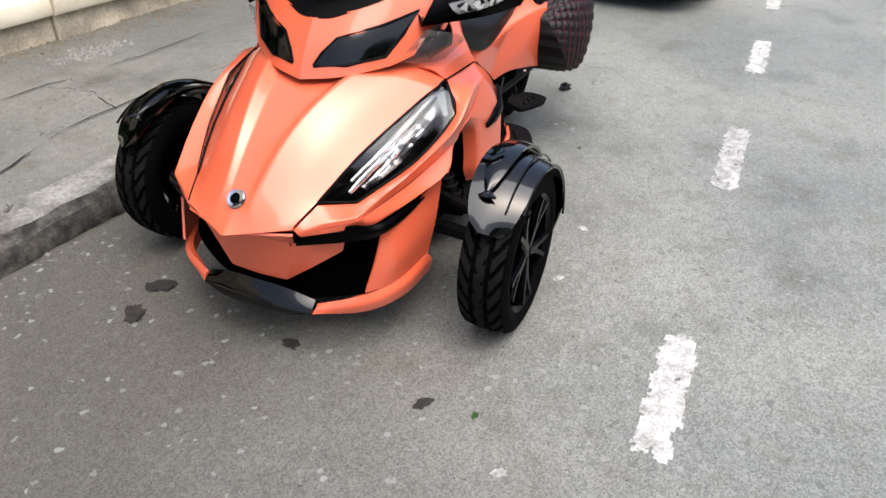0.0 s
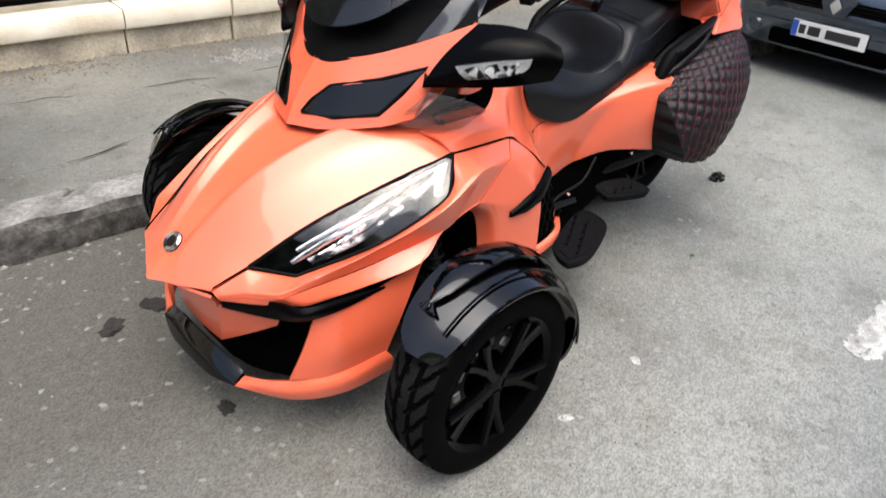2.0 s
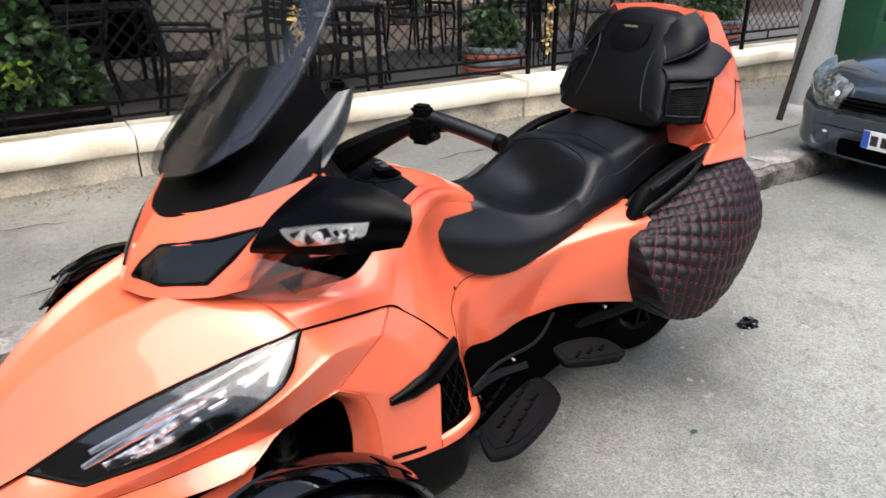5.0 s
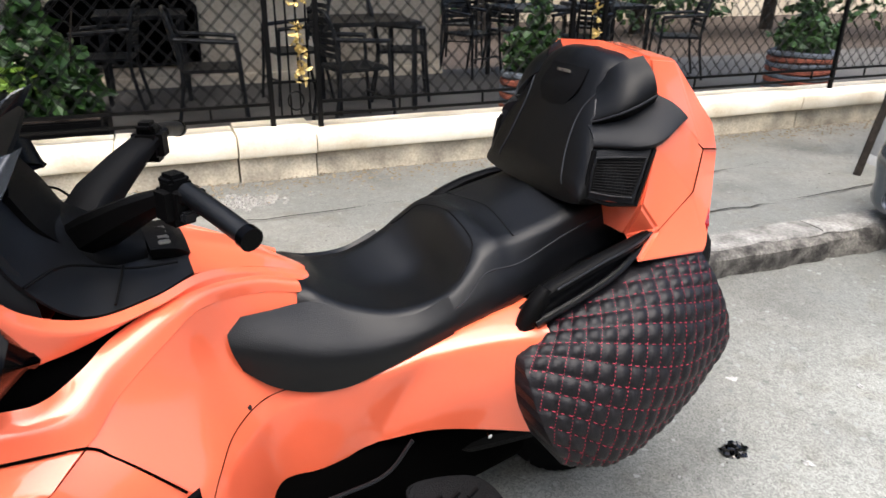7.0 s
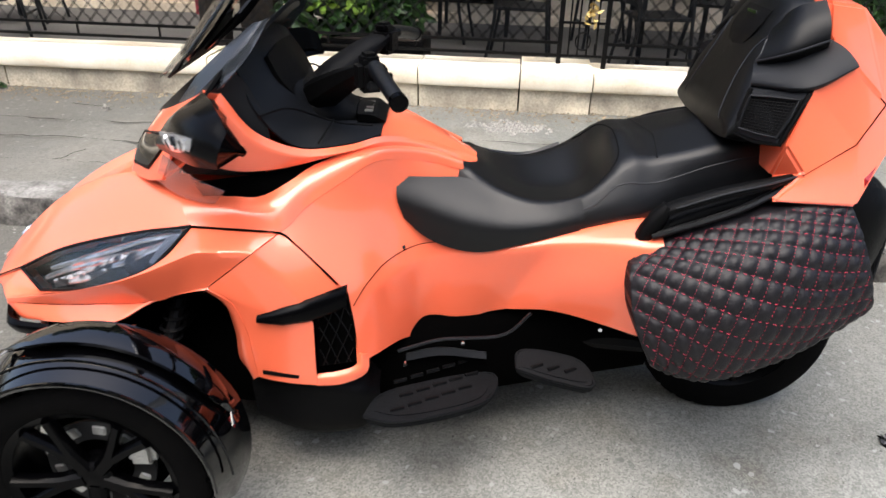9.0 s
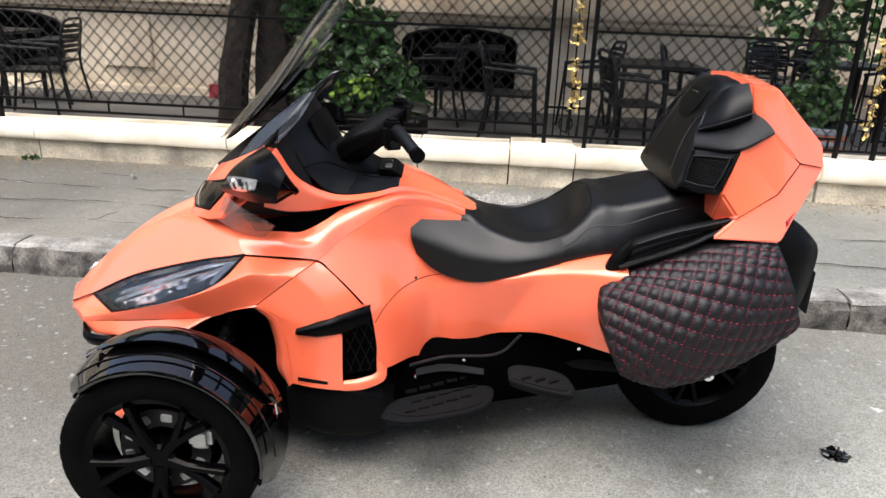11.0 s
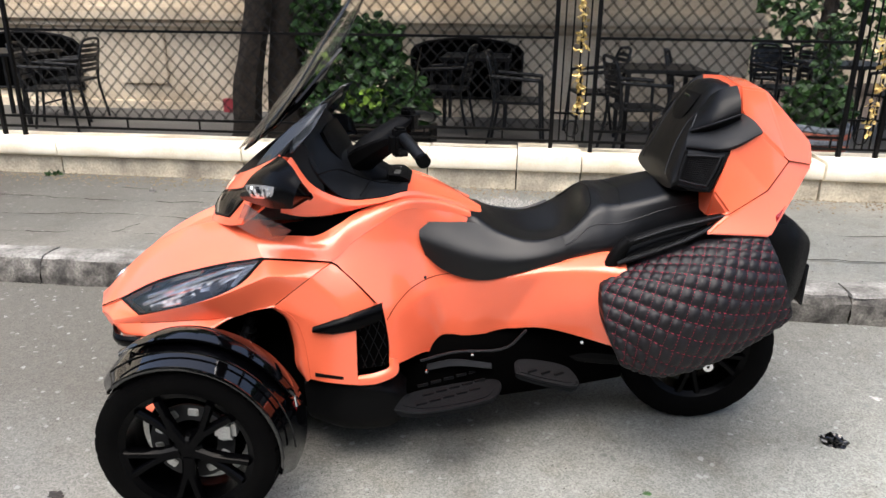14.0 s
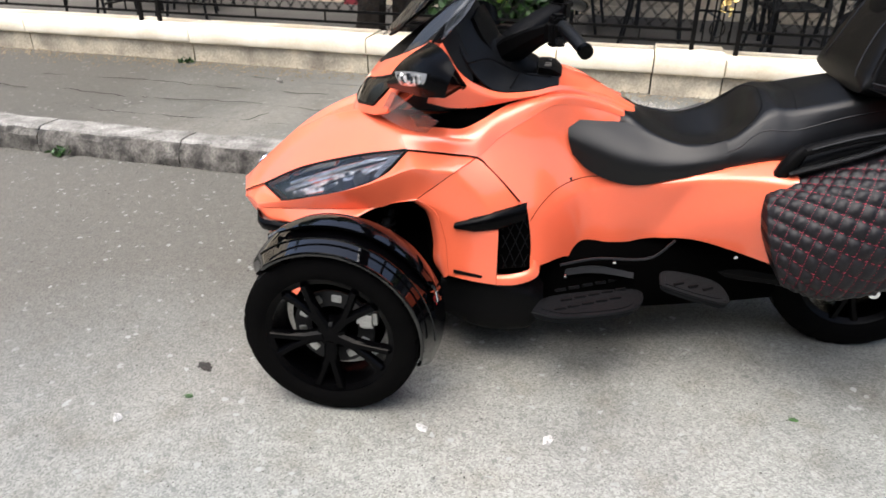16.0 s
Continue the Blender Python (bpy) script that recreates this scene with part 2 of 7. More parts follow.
    nt.links.new(bumps.outputs["Fac"], b.inputs["Height"]), nt.links.new(b.outputs[0], p.inputs["Normal"])
    return m


# Last tint deepens to kerb and front: dirt plus shade put into the colour.
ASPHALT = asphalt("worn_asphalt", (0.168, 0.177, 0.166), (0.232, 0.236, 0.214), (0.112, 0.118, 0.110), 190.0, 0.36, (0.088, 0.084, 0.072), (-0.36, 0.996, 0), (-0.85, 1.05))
# Pavement takes a dark tint too, deeper towards -x.
PAVING = asphalt("pavement_asphalt", (0.138, 0.141, 0.129), (0.215, 0.207, 0.181), (0.078, 0.080, 0.072), 180.0, 0.26, (0.066, 0.064, 0.055), (-0.5, -0.04, 0), (0.55, 1.95))

# ---- mesh tools ----
from mathutils.bvhtree import BVHTree
def part(name, bm, material, parent, label="", smooth=35.0):
    """Links a bmesh as one mesh object under parent."""
    me = bpy.data.meshes.new(name)
    bmesh.ops.recalc_face_normals(bm, faces=bm.faces)
    bm.to_mesh(me)
    bm.free()
    me.materials.append(material)
    if smooth:
        me.polygons.foreach_set("use_smooth", [True] * len(me.polygons))
        me.set_sharp_from_angle(angle=radians(smooth))
    ob = new(name, me)
    if parent is not None:
        ob.parent = parent
    if label:
        tagged(ob, label)
    return ob


def thing(name, label, category, at=(0, 0, 0), turn=0.0, group="", kind=""):
    e = new(name)
    e.location, e.rotation_euler, e.empty_display_size = at, (0, 0, turn), 0.1
    return tagged(e, label, category, group, kind)


def setting(name, bm, material, label, smooth=35.0):
    return tagged(part(name, bm, material, None, label, smooth), kind="structure")


def flip(bm):
    """The same shape on the machine's other side."""
    for v in bm.verts:
        v.co.y = -v.co.y
    bmesh.ops.reverse_faces(bm, faces=bm.faces)
    return bm


def curve(pts, n):
    """n + 1 points of a smooth curve through pts."""
    p = [Vector(q) for q in pts]
    if len(p) == 2:
        return [p[0].lerp(p[1], i / n) for i in range(n + 1)]
    p = [2 * p[0] - p[1], *p, 2 * p[-1] - p[-2]]
    out, spans = [], len(p) - 3
    for i in range(n + 1):
        f = i / n * spans
        k = min(int(f), spans - 1)
        t, (a, b, c, d) = f - k, p[k:k + 4]
        out.append(0.5 * (2 * b + (c - a) * t + (2 * a - 5 * b + 4 * c - d) * t * t + (3 * b - a - 3 * c + d) * t ** 3))
    return out


class Surf:
    """A smooth surface through a small cage of rows; u runs along a row, v from row to row."""
    def __init__(self, rows):
        self.rows = rows

    def grid(self, nu, nv):
        across = [curve(r, nu) for r in self.rows]
        cols = [curve([a[i] for a in across], nv) for i in range(nu + 1)]
        return [[cols[i][j] for i in range(nu + 1)] for j in range(nv + 1)]

    def at(self, u, v):
        def one(pts, t):
            n = 40
            c = curve(pts, n)
            k = min(int(t * n), n - 1)
            return c[k].lerp(c[k + 1], t * n - k)
        return one([one(r, u) for r in self.rows], v)

    def normal(self, u, v):
        e = 0.02
        a = self.at(min(u + e, 1), v) - self.at(max(u - e, 0), v)
        b = self.at(u, min(v + e, 1)) - self.at(u, max(v - e, 0))
        return a.cross(b).normalized()


def add_grid(bm, g):
    vs = [[bm.verts.new(p) for p in row] for row in g]
    for j in range(len(g) - 1):
        for i in range(len(g[0]) - 1):
            bm.faces.new((vs[j][i], vs[j][i + 1], vs[j + 1][i + 1], vs[j + 1][i]))
    return vs


def shell(g, thick, inward):
    """A sheet with thickness from a grid of points; inward: a point on the side to which it thickens."""
    bm = bmesh.new()
    nv, nu = len(g), len(g[0])
    inw = Vector(inward)
    vs = add_grid(bm, g)
    bm.normal_update()
    back = []
    for j in range(nv):
        row = []
        for i in range(nu):
            n = vs[j][i].normal
            mid = g[nv // 2][nu // 2]
            sign = -1 if vs[nv // 2][nu // 2].normal.dot(inw - mid) < 0 else 1
            row.append(bm.verts.new(g[j][i] + n * sign * thick))
        back.append(row)
    for j in range(nv - 1):
        for i in range(nu - 1):
            bm.faces.new((back[j][i], back[j + 1][i], back[j + 1][i + 1], back[j][i + 1]))
    def wall(a, b):
        for k in range(len(a) - 1):
            bm.faces.new((a[k], b[k], b[k + 1], a[k + 1]))
    wall(vs[0], back[0]), wall(back[-1], vs[-1])
    wall([r[0] for r in back], [r[0] for r in vs]), wall([r[-1] for r in vs], [r[-1] for r in back])
    return bm


def sheet(rows, nu=16, nv=12, thick=0.006, inward=(0.7, 0, 0.6)):
    return shell(Surf(rows).grid(nu, nv), thick, inward)


def spline(pts, per, hard=()):
    """A curve through pts, smooth but for a corner at each index in hard."""
    cuts = [0, *sorted(hard), len(pts) - 1]
    out = []
    for a, b in zip(cuts, cuts[1:]):
        c = curve(pts[a:b + 1], per * (b - a))
        out += c if not out else c[1:]
    return out


def creased(rows, per_u=8, per_v=6, hard_u=(), hard_v=(), ease=1):
    """Points of a pressed panel through a cage: folds along the hard rows and columns, slightly rounded by ease."""
    across = [spline(r, per_u, hard_u) for r in rows]
    cols = [spline([a[i] for a in across], per_v, hard_v) for i in range(len(across[0]))]
    g = [[c[j] for c in cols] for j in range(len(cols[0]))]
    for _ in range(ease):
        h = [[p.copy() for p in r] for r in g]
        for j in range(1, len(g) - 1):
            for i in range(1, len(g[0]) - 1):
                h[j][i] = g[j][i] * 0.4 + (g[j - 1][i] + g[j + 1][i] + g[j][i - 1] + g[j][i + 1]) * 0.15
        g = h
    return g


def pressed(rows, per_u=8, per_v=6, hard_u=(), hard_v=(), thick=0.006, inward=(0.7, 0, 0.5), ease=1):
    return shell(creased(rows, per_u, per_v, hard_u, hard_v, ease), thick, inward)


def patch(surf, corners, lift=0.003, thick=0.003, nu=12, nv=8):
    """A plate that follows a surface between four (u, v) corners, in order round it."""
    g = []
    a, b, c, d = [Vector(q) for q in corners]
    sign = 1 if surf.normal(0.5, 0.5).dot(surf.at(0.5, 0.5) - Vector((0.7, 0, 0.55))) > 0 else -1
    for j in range(nv + 1):
        row = []
        for i in range(nu + 1):
            q = a.lerp(b, i / nu).lerp(d.lerp(c, i / nu), j / nv)
            row.append(surf.at(q.x, q.y) + surf.normal(q.x, q.y) * sign * lift)
        g.append(row)
    return shell(g, thick, (0.7, 0, 0.55))


def loft(rings, cap=True, closed=True):
    bm = bmesh.new()
    vs = [[bm.verts.new(p) for p in r] for r in rings]
    n = len(rings[0])
    for j in range(len(rings) - 1):
        for i in range(n if closed else n - 1):
            k = (i + 1) % n
            bm.faces.new((vs[j][i], vs[j][k], vs[j + 1][k], vs[j + 1][i]))
    if cap:
        bm.faces.new(vs[0][::-1]), bm.faces.new(vs[-1])
    return bm


def bulk(stations, nx=24, nr=28, crisp=False, hard=()):
    """A closed body, alike on both sides: stations of x and half a section, (half width, height) from the bottom's middle to the top's."""
    rings = []
    for x, half in stations:
        c = spline([(w, z, 0) for w, z in half], nr // 8, hard) if hard else curve([(w, z, 0) for w, z in half], nr // 2)
        if crisp:
            h = [Vector((w, z, 0)) for w, z in half]
            c = [h[k].lerp(h[k + 1], q / 4) for k in range(len(h) - 1) for q in range(4)] + [h[-1]]
        rings.append([Vector((x, -p.x, p.y)) for p in c] + [Vector((x, p.x, p.y)) for p in c[-2:0:-1]])
    if crisp:
        return loft(rings)
    along = [curve([r[i] for r in rings], nx) for i in range(len(rings[0]))]
    return loft([[a[k] for a in along] for k in range(nx + 1)])


def tube(pts, radius, n=8, steps=None, taper=1.0):
    c = curve(pts, steps) if steps else [Vector(p) for p in pts]
    rings = []
    side = None
    for i, p in enumerate(c):
        d = (c[min(i + 1, len(c) - 1)] - c[max(i - 1, 0)]).normalized()
        if side is None:
            side = d.cross(Vector((0, 0, 1)) if abs(d.z) < 0.9 else Vector((1, 0, 0))).normalized()
        side = (side - d * side.dot(d)).normalized()
        up = d.cross(side)
        r = radius * (1 + (taper - 1) * i / max(1, len(c) - 1))
        rings.append([p + (side * math.cos(2 * math.pi * k / n) + up * math.sin(2 * math.pi * k / n)) * r for k in range(n)])
    return loft(rings)


def box(lo, hi, bevel=0.0):
    bm = bmesh.new()
    bmesh.ops.create_cube(bm, size=1.0)
    lo, hi = Vector(lo), Vector(hi)
    for v in bm.verts:
        v.co = Vector([lo[k] + (v.co[k] + 0.5) * (hi[k] - lo[k]) for k in range(3)])
    if bevel:
        bmesh.ops.bevel(bm, geom=bm.edges[:], offset=bevel, segments=2, affect="EDGES")
    return bm


def lathe(profile, n=48, axis="y"):
    """Turns (radius, along) points about the axis."""
    rings = []
    for k in range(n):
        a = 2 * math.pi * k / n
        c, s = math.cos(a), math.sin(a)
        rings.append([Vector((r * c, h, r * s)) if axis == "y" else Vector((r * c, r * s, h)) for r, h in profile])
    bm = bmesh.new()
    vs = [[bm.verts.new(p) for p in r] for r in rings]
    for k in range(n):
        for i in range(len(profile) - 1):
            bm.faces.new((vs[k][i], vs[(k + 1) % n][i], vs[(k + 1) % n][i + 1], vs[k][i + 1]))
    return bm


def join(*bms):
    out = bmesh.new()
    for b in bms:
        me = bpy.data.meshes.new("tmp")
        b.to_mesh(me)
        out.from_mesh(me)
        b.free()
        bpy.data.meshes.remove(me)
    return out


def moved(bm, m):
    bmesh.ops.transform(bm, matrix=m, verts=bm.verts)
    return bm


def extrude_poly(pts, depth_vec, bevel=0.0):
    bm = bmesh.new()
    a = [bm.verts.new(p) for p in pts]
    b = [bm.verts.new(Vector(p) + Vector(depth_vec)) for p in pts]
    bm.faces.new(a), bm.faces.new(b[::-1])
    for i in range(len(a)):
        k = (i + 1) % len(a)
        bm.faces.new((a[i], b[i], b[k], a[k]))
    if bevel:
        bmesh.ops.bevel(bm, geom=bm.edges[:], offset=bevel, segments=2, affect="EDGES")
    return bm


def piping(tree, pts, way, r=0.003, lift=0.0, steps=28):
    """A sewn cord laid on a padded shape: pts are dropped on it along way."""
    out = []
    for p in curve(pts, steps):
        hit = tree.ray_cast(p, Vector(way))[0]
        if hit is not None:
            out.append(hit - Vector(way) * lift)
    return tube(out, r, 6)

# ---- the street ----
SLANT = -0.09            # the street's turn against the parked machine
KERB_N, WALL_N, FENCE_N, HOUSE_N = 1.05, 3.0, 3.18, 6.2
WALK_Z, WALL_Z, TERRACE_Z = 0.14, 0.42, 0.2


def st(s, n, z=0.0):
    """A place by its distance along and across the street."""
    return Vector((s * math.cos(SLANT) - n * math.sin(SLANT), s * math.sin(SLANT) + n * math.cos(SLANT), z))


ST = Matrix.Rotation(SLANT, 4, "Z")


def plane_bm(s0, s1, n0, n1, z, ns=1, nn=1, rough=0.0, seed=0):
    bm = bmesh.new()
    g = [[Vector((s0 + (s1 - s0) * i / ns, n0 + (n1 - n0) * j / nn, z)) for i in range(ns + 1)] for j in range(nn + 1)]
    for row in g:
        for p in row:
            p.z += rough * noise.noise((p.x * 1.3 + seed, p.y * 1.3, 0))
    add_grid(bm, g)
    return moved(bm, ST)


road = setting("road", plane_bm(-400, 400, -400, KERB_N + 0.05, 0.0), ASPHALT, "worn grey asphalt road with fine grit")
ground = setting("ground", plane_bm(-400, 400, KERB_N + 0.05, 400, -0.004), SOIL, "bare ground behind the street")
bm = plane_bm(-14, 16, KERB_N + 0.20, WALL_N + 0.02, WALK_Z, 120, 16, 0.008)
pavement = setting("pavement", bm, PAVING, "patched and cracked grey asphalt pavement")

# dashed line: worn paint, each dash an uneven plate
def dash(s0, s1):
    """A dash worn into flakes: small plates, left out where traffic has rubbed the paint off."""
    bm = bmesh.new()
    n, m = 84, 14
    at = {}
    def vert(i, j):
        if (i, j) not in at:
            x, y = s0 + (s1 - s0) * i / n, -1.285 - 0.066 + 0.132 * j / m
            at[i, j] = bm.verts.new((x + 0.004 * noise.noise((x * 60, y * 60, 1)), y + 0.004 * noise.noise((x * 60, y * 60, 4)), 0.004))
        return at[i, j]
    for i in range(n):
        for j in range(m):
            x, q = s0 + (s1 - s0) * (i + 0.5) / n, abs((j + 0.5) / m * 2 - 1)
            e = min(i, n - 1 - i) / n
            worn = noise.noise((x * 13, j * 0.35, 2)) * 0.5 + noise.noise((x * 41, j * 1.1, 7)) * 0.35 + 0.55 * max(0, q - 0.62) / 0.38 + 0.4 * max(0, 0.06 - e) / 0.06
            if worn < 0.34:
                bm.faces.new((vert(i, j), vert(i + 1, j), vert(i + 1, j + 1), vert(i, j + 1)))
    r = bmesh.ops.extrude_face_region(bm, geom=bm.faces[:])
    for q in r["geom"]:
        if isinstance(q, bmesh.types.BMVert):
            q.co.z = 0.0005
    return bm


marking = thing("road_marking", "worn white dashed line painted on the asphalt", "road marking", kind="structure")
for k in range(-4, 9):
    part("dash", dash(-0.44 + 1.72 * k, 0.15 + 1.72 * k + 0.2 * (k > 0)), PAINT, marking)

# low wall with a moulded cap
def wall_bm(s0, s1, prof):
    rings, m = [], max(2, int((s1 - s0) / 0.10))
    for i in range(m + 1):
        s = s0 + (s1 - s0) * i / m
        rings.append([Vector((s, n + 0.005 * noise.noise((s * 2.3, n * 9, z * 9)) + 0.0025 * noise.noise((s * 11, n * 20, z * 25)), z + 0.006 * noise.noise((s * 1.7, z, 3)) * (z > 0.1))) for n, z in prof])
    return moved(loft(rings), ST)


low_wall = thing("low_wall", "cream-painted low masonry wall with a thick rounded cap", "wall", kind="structure")
edge = -14.0
for k, s in enumerate((-9.2, -7.6, -6.0, -4.35, -2.72, -1.16, 0.33, 1.03, 1.52, 3.3, 3.95, 5.6, 7.2, 8.8, 12.0)):
    pier = k in (8, 10)
    z1, n0, n1 = WALL_Z + (0.022 if pier else 0.004 * (k % 3)), WALL_N - (0.02 if pier else 0.0), WALL_N + 0.36
    cap = [(n0 + 0.012, 0.292), (n0 - 0.006, 0.297), (n0 - 0.022, 0.306), (n0 - 0.029, 0.322), (n0 - 0.031, z1 - 0.03), (n0 - 0.024, z1 - 0.010), (n0 - 0.006, z1), (n1, z1), (n1, 0.292)]
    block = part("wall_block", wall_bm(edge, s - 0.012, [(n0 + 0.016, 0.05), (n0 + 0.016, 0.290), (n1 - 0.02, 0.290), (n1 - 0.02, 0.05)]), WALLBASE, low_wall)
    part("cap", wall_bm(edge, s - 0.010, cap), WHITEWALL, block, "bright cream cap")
    edge = s

terrace = setting("floor", plane_bm(-14, 16, WALL_N + 0.36, HOUSE_N + 0.2, TERRACE_Z, 4, 4), TERRACE, "grey concrete cafe terrace floor")

# house front
def facade():
    bm = join(box((-14, HOUSE_N, -0.1), (3.6, HOUSE_N + 0.5, 6.5)))
    return moved(bm, ST)


house = thing("house", "cream stucco cafe house front with basement windows", "house", kind="structure")
part("wall", facade(), PLASTER, house)
part("plinth", moved(box((-14, HOUSE_N - 0.05, 0.1), (3.62, HOUSE_N + 0.01, 0.30), 0.01), ST), PLASTER, house)
for z0, z1, d in ((1.18, 1.26, 0.06), (1.26, 1.36, 0.12), (1.36, 1.42, 0.09)):
    part("moulding", moved(box((-14, HOUSE_N - d, z0), (3.6 + d, HOUSE_N + 0.01, z1), 0.012), ST), PLASTER, house)


def dark_window(s0, s1, z0, z1):
    """A basement window with an arched top, its dark depth painted as a near-black plate."""
    pts = [(s0, z0), (s1, z0)]
    for i in range(9):
        a = math.pi * i / 8
        pts.append(((s0 + s1) / 2 + (s1 - s0) / 2 * math.cos(a), z1 - 0.14 + 0.14 * math.sin(a)))
    bm = extrude_poly([(s, HOUSE_N - 0.012, z) for s, z in pts], (0, 0.03, 0))
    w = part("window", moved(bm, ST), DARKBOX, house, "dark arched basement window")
    frame_bm = tube([(s, HOUSE_N - 0.02, z) for s, z in pts + pts[:1]], 0.018, 6)
    part("window_frame", moved(frame_bm, ST), IRON, w)


for a, b in ((-8.2, -6.9), (-5.75, -4.4), (-0.25, 1.05)):
    dark_window(a, b, 0.42, 1.1)
for a in (-9.3, -3.9, -2.3, 1.7, 2.6):
    part("panel", moved(box((a, HOUSE_N - 0.03, 0.5), (a + 0.62, HOUSE_N + 0.01, 1.1), 0.012), ST), PLASTER, house)

# plain walls that close the street
setting("wall_opposite", moved(box((-60, -14.5, 0), (60, -14, 9), 0), ST), PLASTER, "plain pale house front across the road")

# ---- the three-wheeled machine ----
trike = thing("three_wheel_motorcycle", "bright orange three-wheeled touring motorcycle with black trim, parked by the kerb", "motorcycle")


def both(name, make, material, label="", parent=None, smooth=35.0):
    """The same part on the near and the far side; make() gives the near side's shape, at y below 0."""
    a = part(name, make(), material, parent or trike, label, smooth)
    b = part(name, flip(make()), material, parent or trike, label, smooth)
    return a, b


def near(rows):
    """Half widths turned into the near side's y."""
    return [[(x, -w, z) for x, w, z in r] for r in rows]


IN = (0.7, 0, 0.5)
HOOD = [
    [(-0.568, 0, 0.470), (-0.555, 0.03, 0.472), (-0.534, 0.08, 0.477), (-0.511, 0.13, 0.483), (-0.485, 0.19, 0.492)],
    [(-0.484, 0, 0.543), (-0.479, 0.030, 0.547), (-0.470, 0.056, 0.562), (-0.437, 0.145, 0.550), (-0.392, 0.22, 0.538)],
    [(-0.315, 0, 0.674), (-0.312, 0.052, 0.678), (-0.300, 0.088, 0.708), (-0.27, 0.175, 0.682), (-0.22, 0.275, 0.632)],
    [(-0.125, 0, 0.763), (-0.12, 0.092, 0.767), (-0.11, 0.138, 0.799), (-0.06, 0.235, 0.770), (0.0, 0.34, 0.712)],
    [(0.10, 0, 0.80), (0.10, 0.135, 0.805), (0.10, 0.19, 0.834), (0.13, 0.29, 0.805), (0.17, 0.378, 0.758)],
    [(0.36, 0, 0.80), (0.36, 0.14, 0.805), (0.36, 0.20, 0.836), (0.375, 0.30, 0.803), (0.39, 0.383, 0.750)],
]
hood_rows = [[(x, w, z) for x, w, z in r[:0:-1]] + [(x, -w, z) for x, w, z in r] for r in HOOD]
part("hood", pressed(hood_rows, 8, 9, (2, 3, 5, 6), ()), ORANGE, trike, "glossy orange front hood with raised ridges", 50)

CHEEK = near([
    [(-0.482, 0.193, 0.489), (-0.394, 0.222, 0.533), (-0.30, 0.300, 0.511), (-0.10, 0.400, 0.581), (0.088, 0.450, 0.678), (0.172, 0.382, 0.754), (0.390, 0.385, 0.750)],
    [(-0.478, 0.200, 0.476), (-0.430, 0.262, 0.500), (-0.375, 0.340, 0.510), (-0.17, 0.424, 0.584), (0.027, 0.480, 0.658), (0.205, 0.470, 0.732), (0.332, 0.446, 0.719)],
    [(-0.474, 0.204, 0.468), (-0.425, 0.270, 0.486), (-0.372, 0.344, 0.500), (-0.16, 0.412, 0.541), (0.065, 0.452, 0.578), (0.14, 0.450, 0.603), (0.212, 0.449, 0.621)],
])
both("cheek_panel", lambda: pressed(CHEEK, 8, 8, (1, 2, 5), (1,)), ORANGE, smooth=60)
LOWCHEEK = near([
    [(-0.472, 0.206, 0.466), (-0.425, 0.271, 0.484), (-0.372, 0.345, 0.498), (-0.16, 0.413, 0.539), (0.0, 0.439, 0.565), (0.065, 0.453, 0.577)],
    [(-0.470, 0.206, 0.462), (-0.410, 0.290, 0.468), (-0.323, 0.376, 0.470), (-0.18, 0.435, 0.498), (-0.03, 0.480, 0.530), (0.062, 0.456, 0.575)],
    [(-0.455, 0.190, 0.458), (-0.400, 0.280, 0.458), (-0.318, 0.362, 0.460), (-0.18, 0.415, 0.486), (-0.03, 0.452, 0.516), (0.055, 0.430, 0.562)],
])
both("cheek_lower", lambda: pressed(LOWCHEEK, 8, 4, (2,), (1,), 0.005), ORANGE, smooth=60)

LAMP = Surf(near([
    [(-0.390, 0.222, 0.540), (-0.22, 0.277, 0.634), (0.0, 0.342, 0.714), (0.168, 0.380, 0.757)],
    [(-0.345, 0.262, 0.526), (-0.17, 0.338, 0.603), (0.0, 0.396, 0.670), (0.131, 0.417, 0.718)],
    [(-0.300, 0.300, 0.514), (-0.12, 0.390, 0.577), (0.0, 0.430, 0.628), (0.09, 0.452, 0.678)],
]))


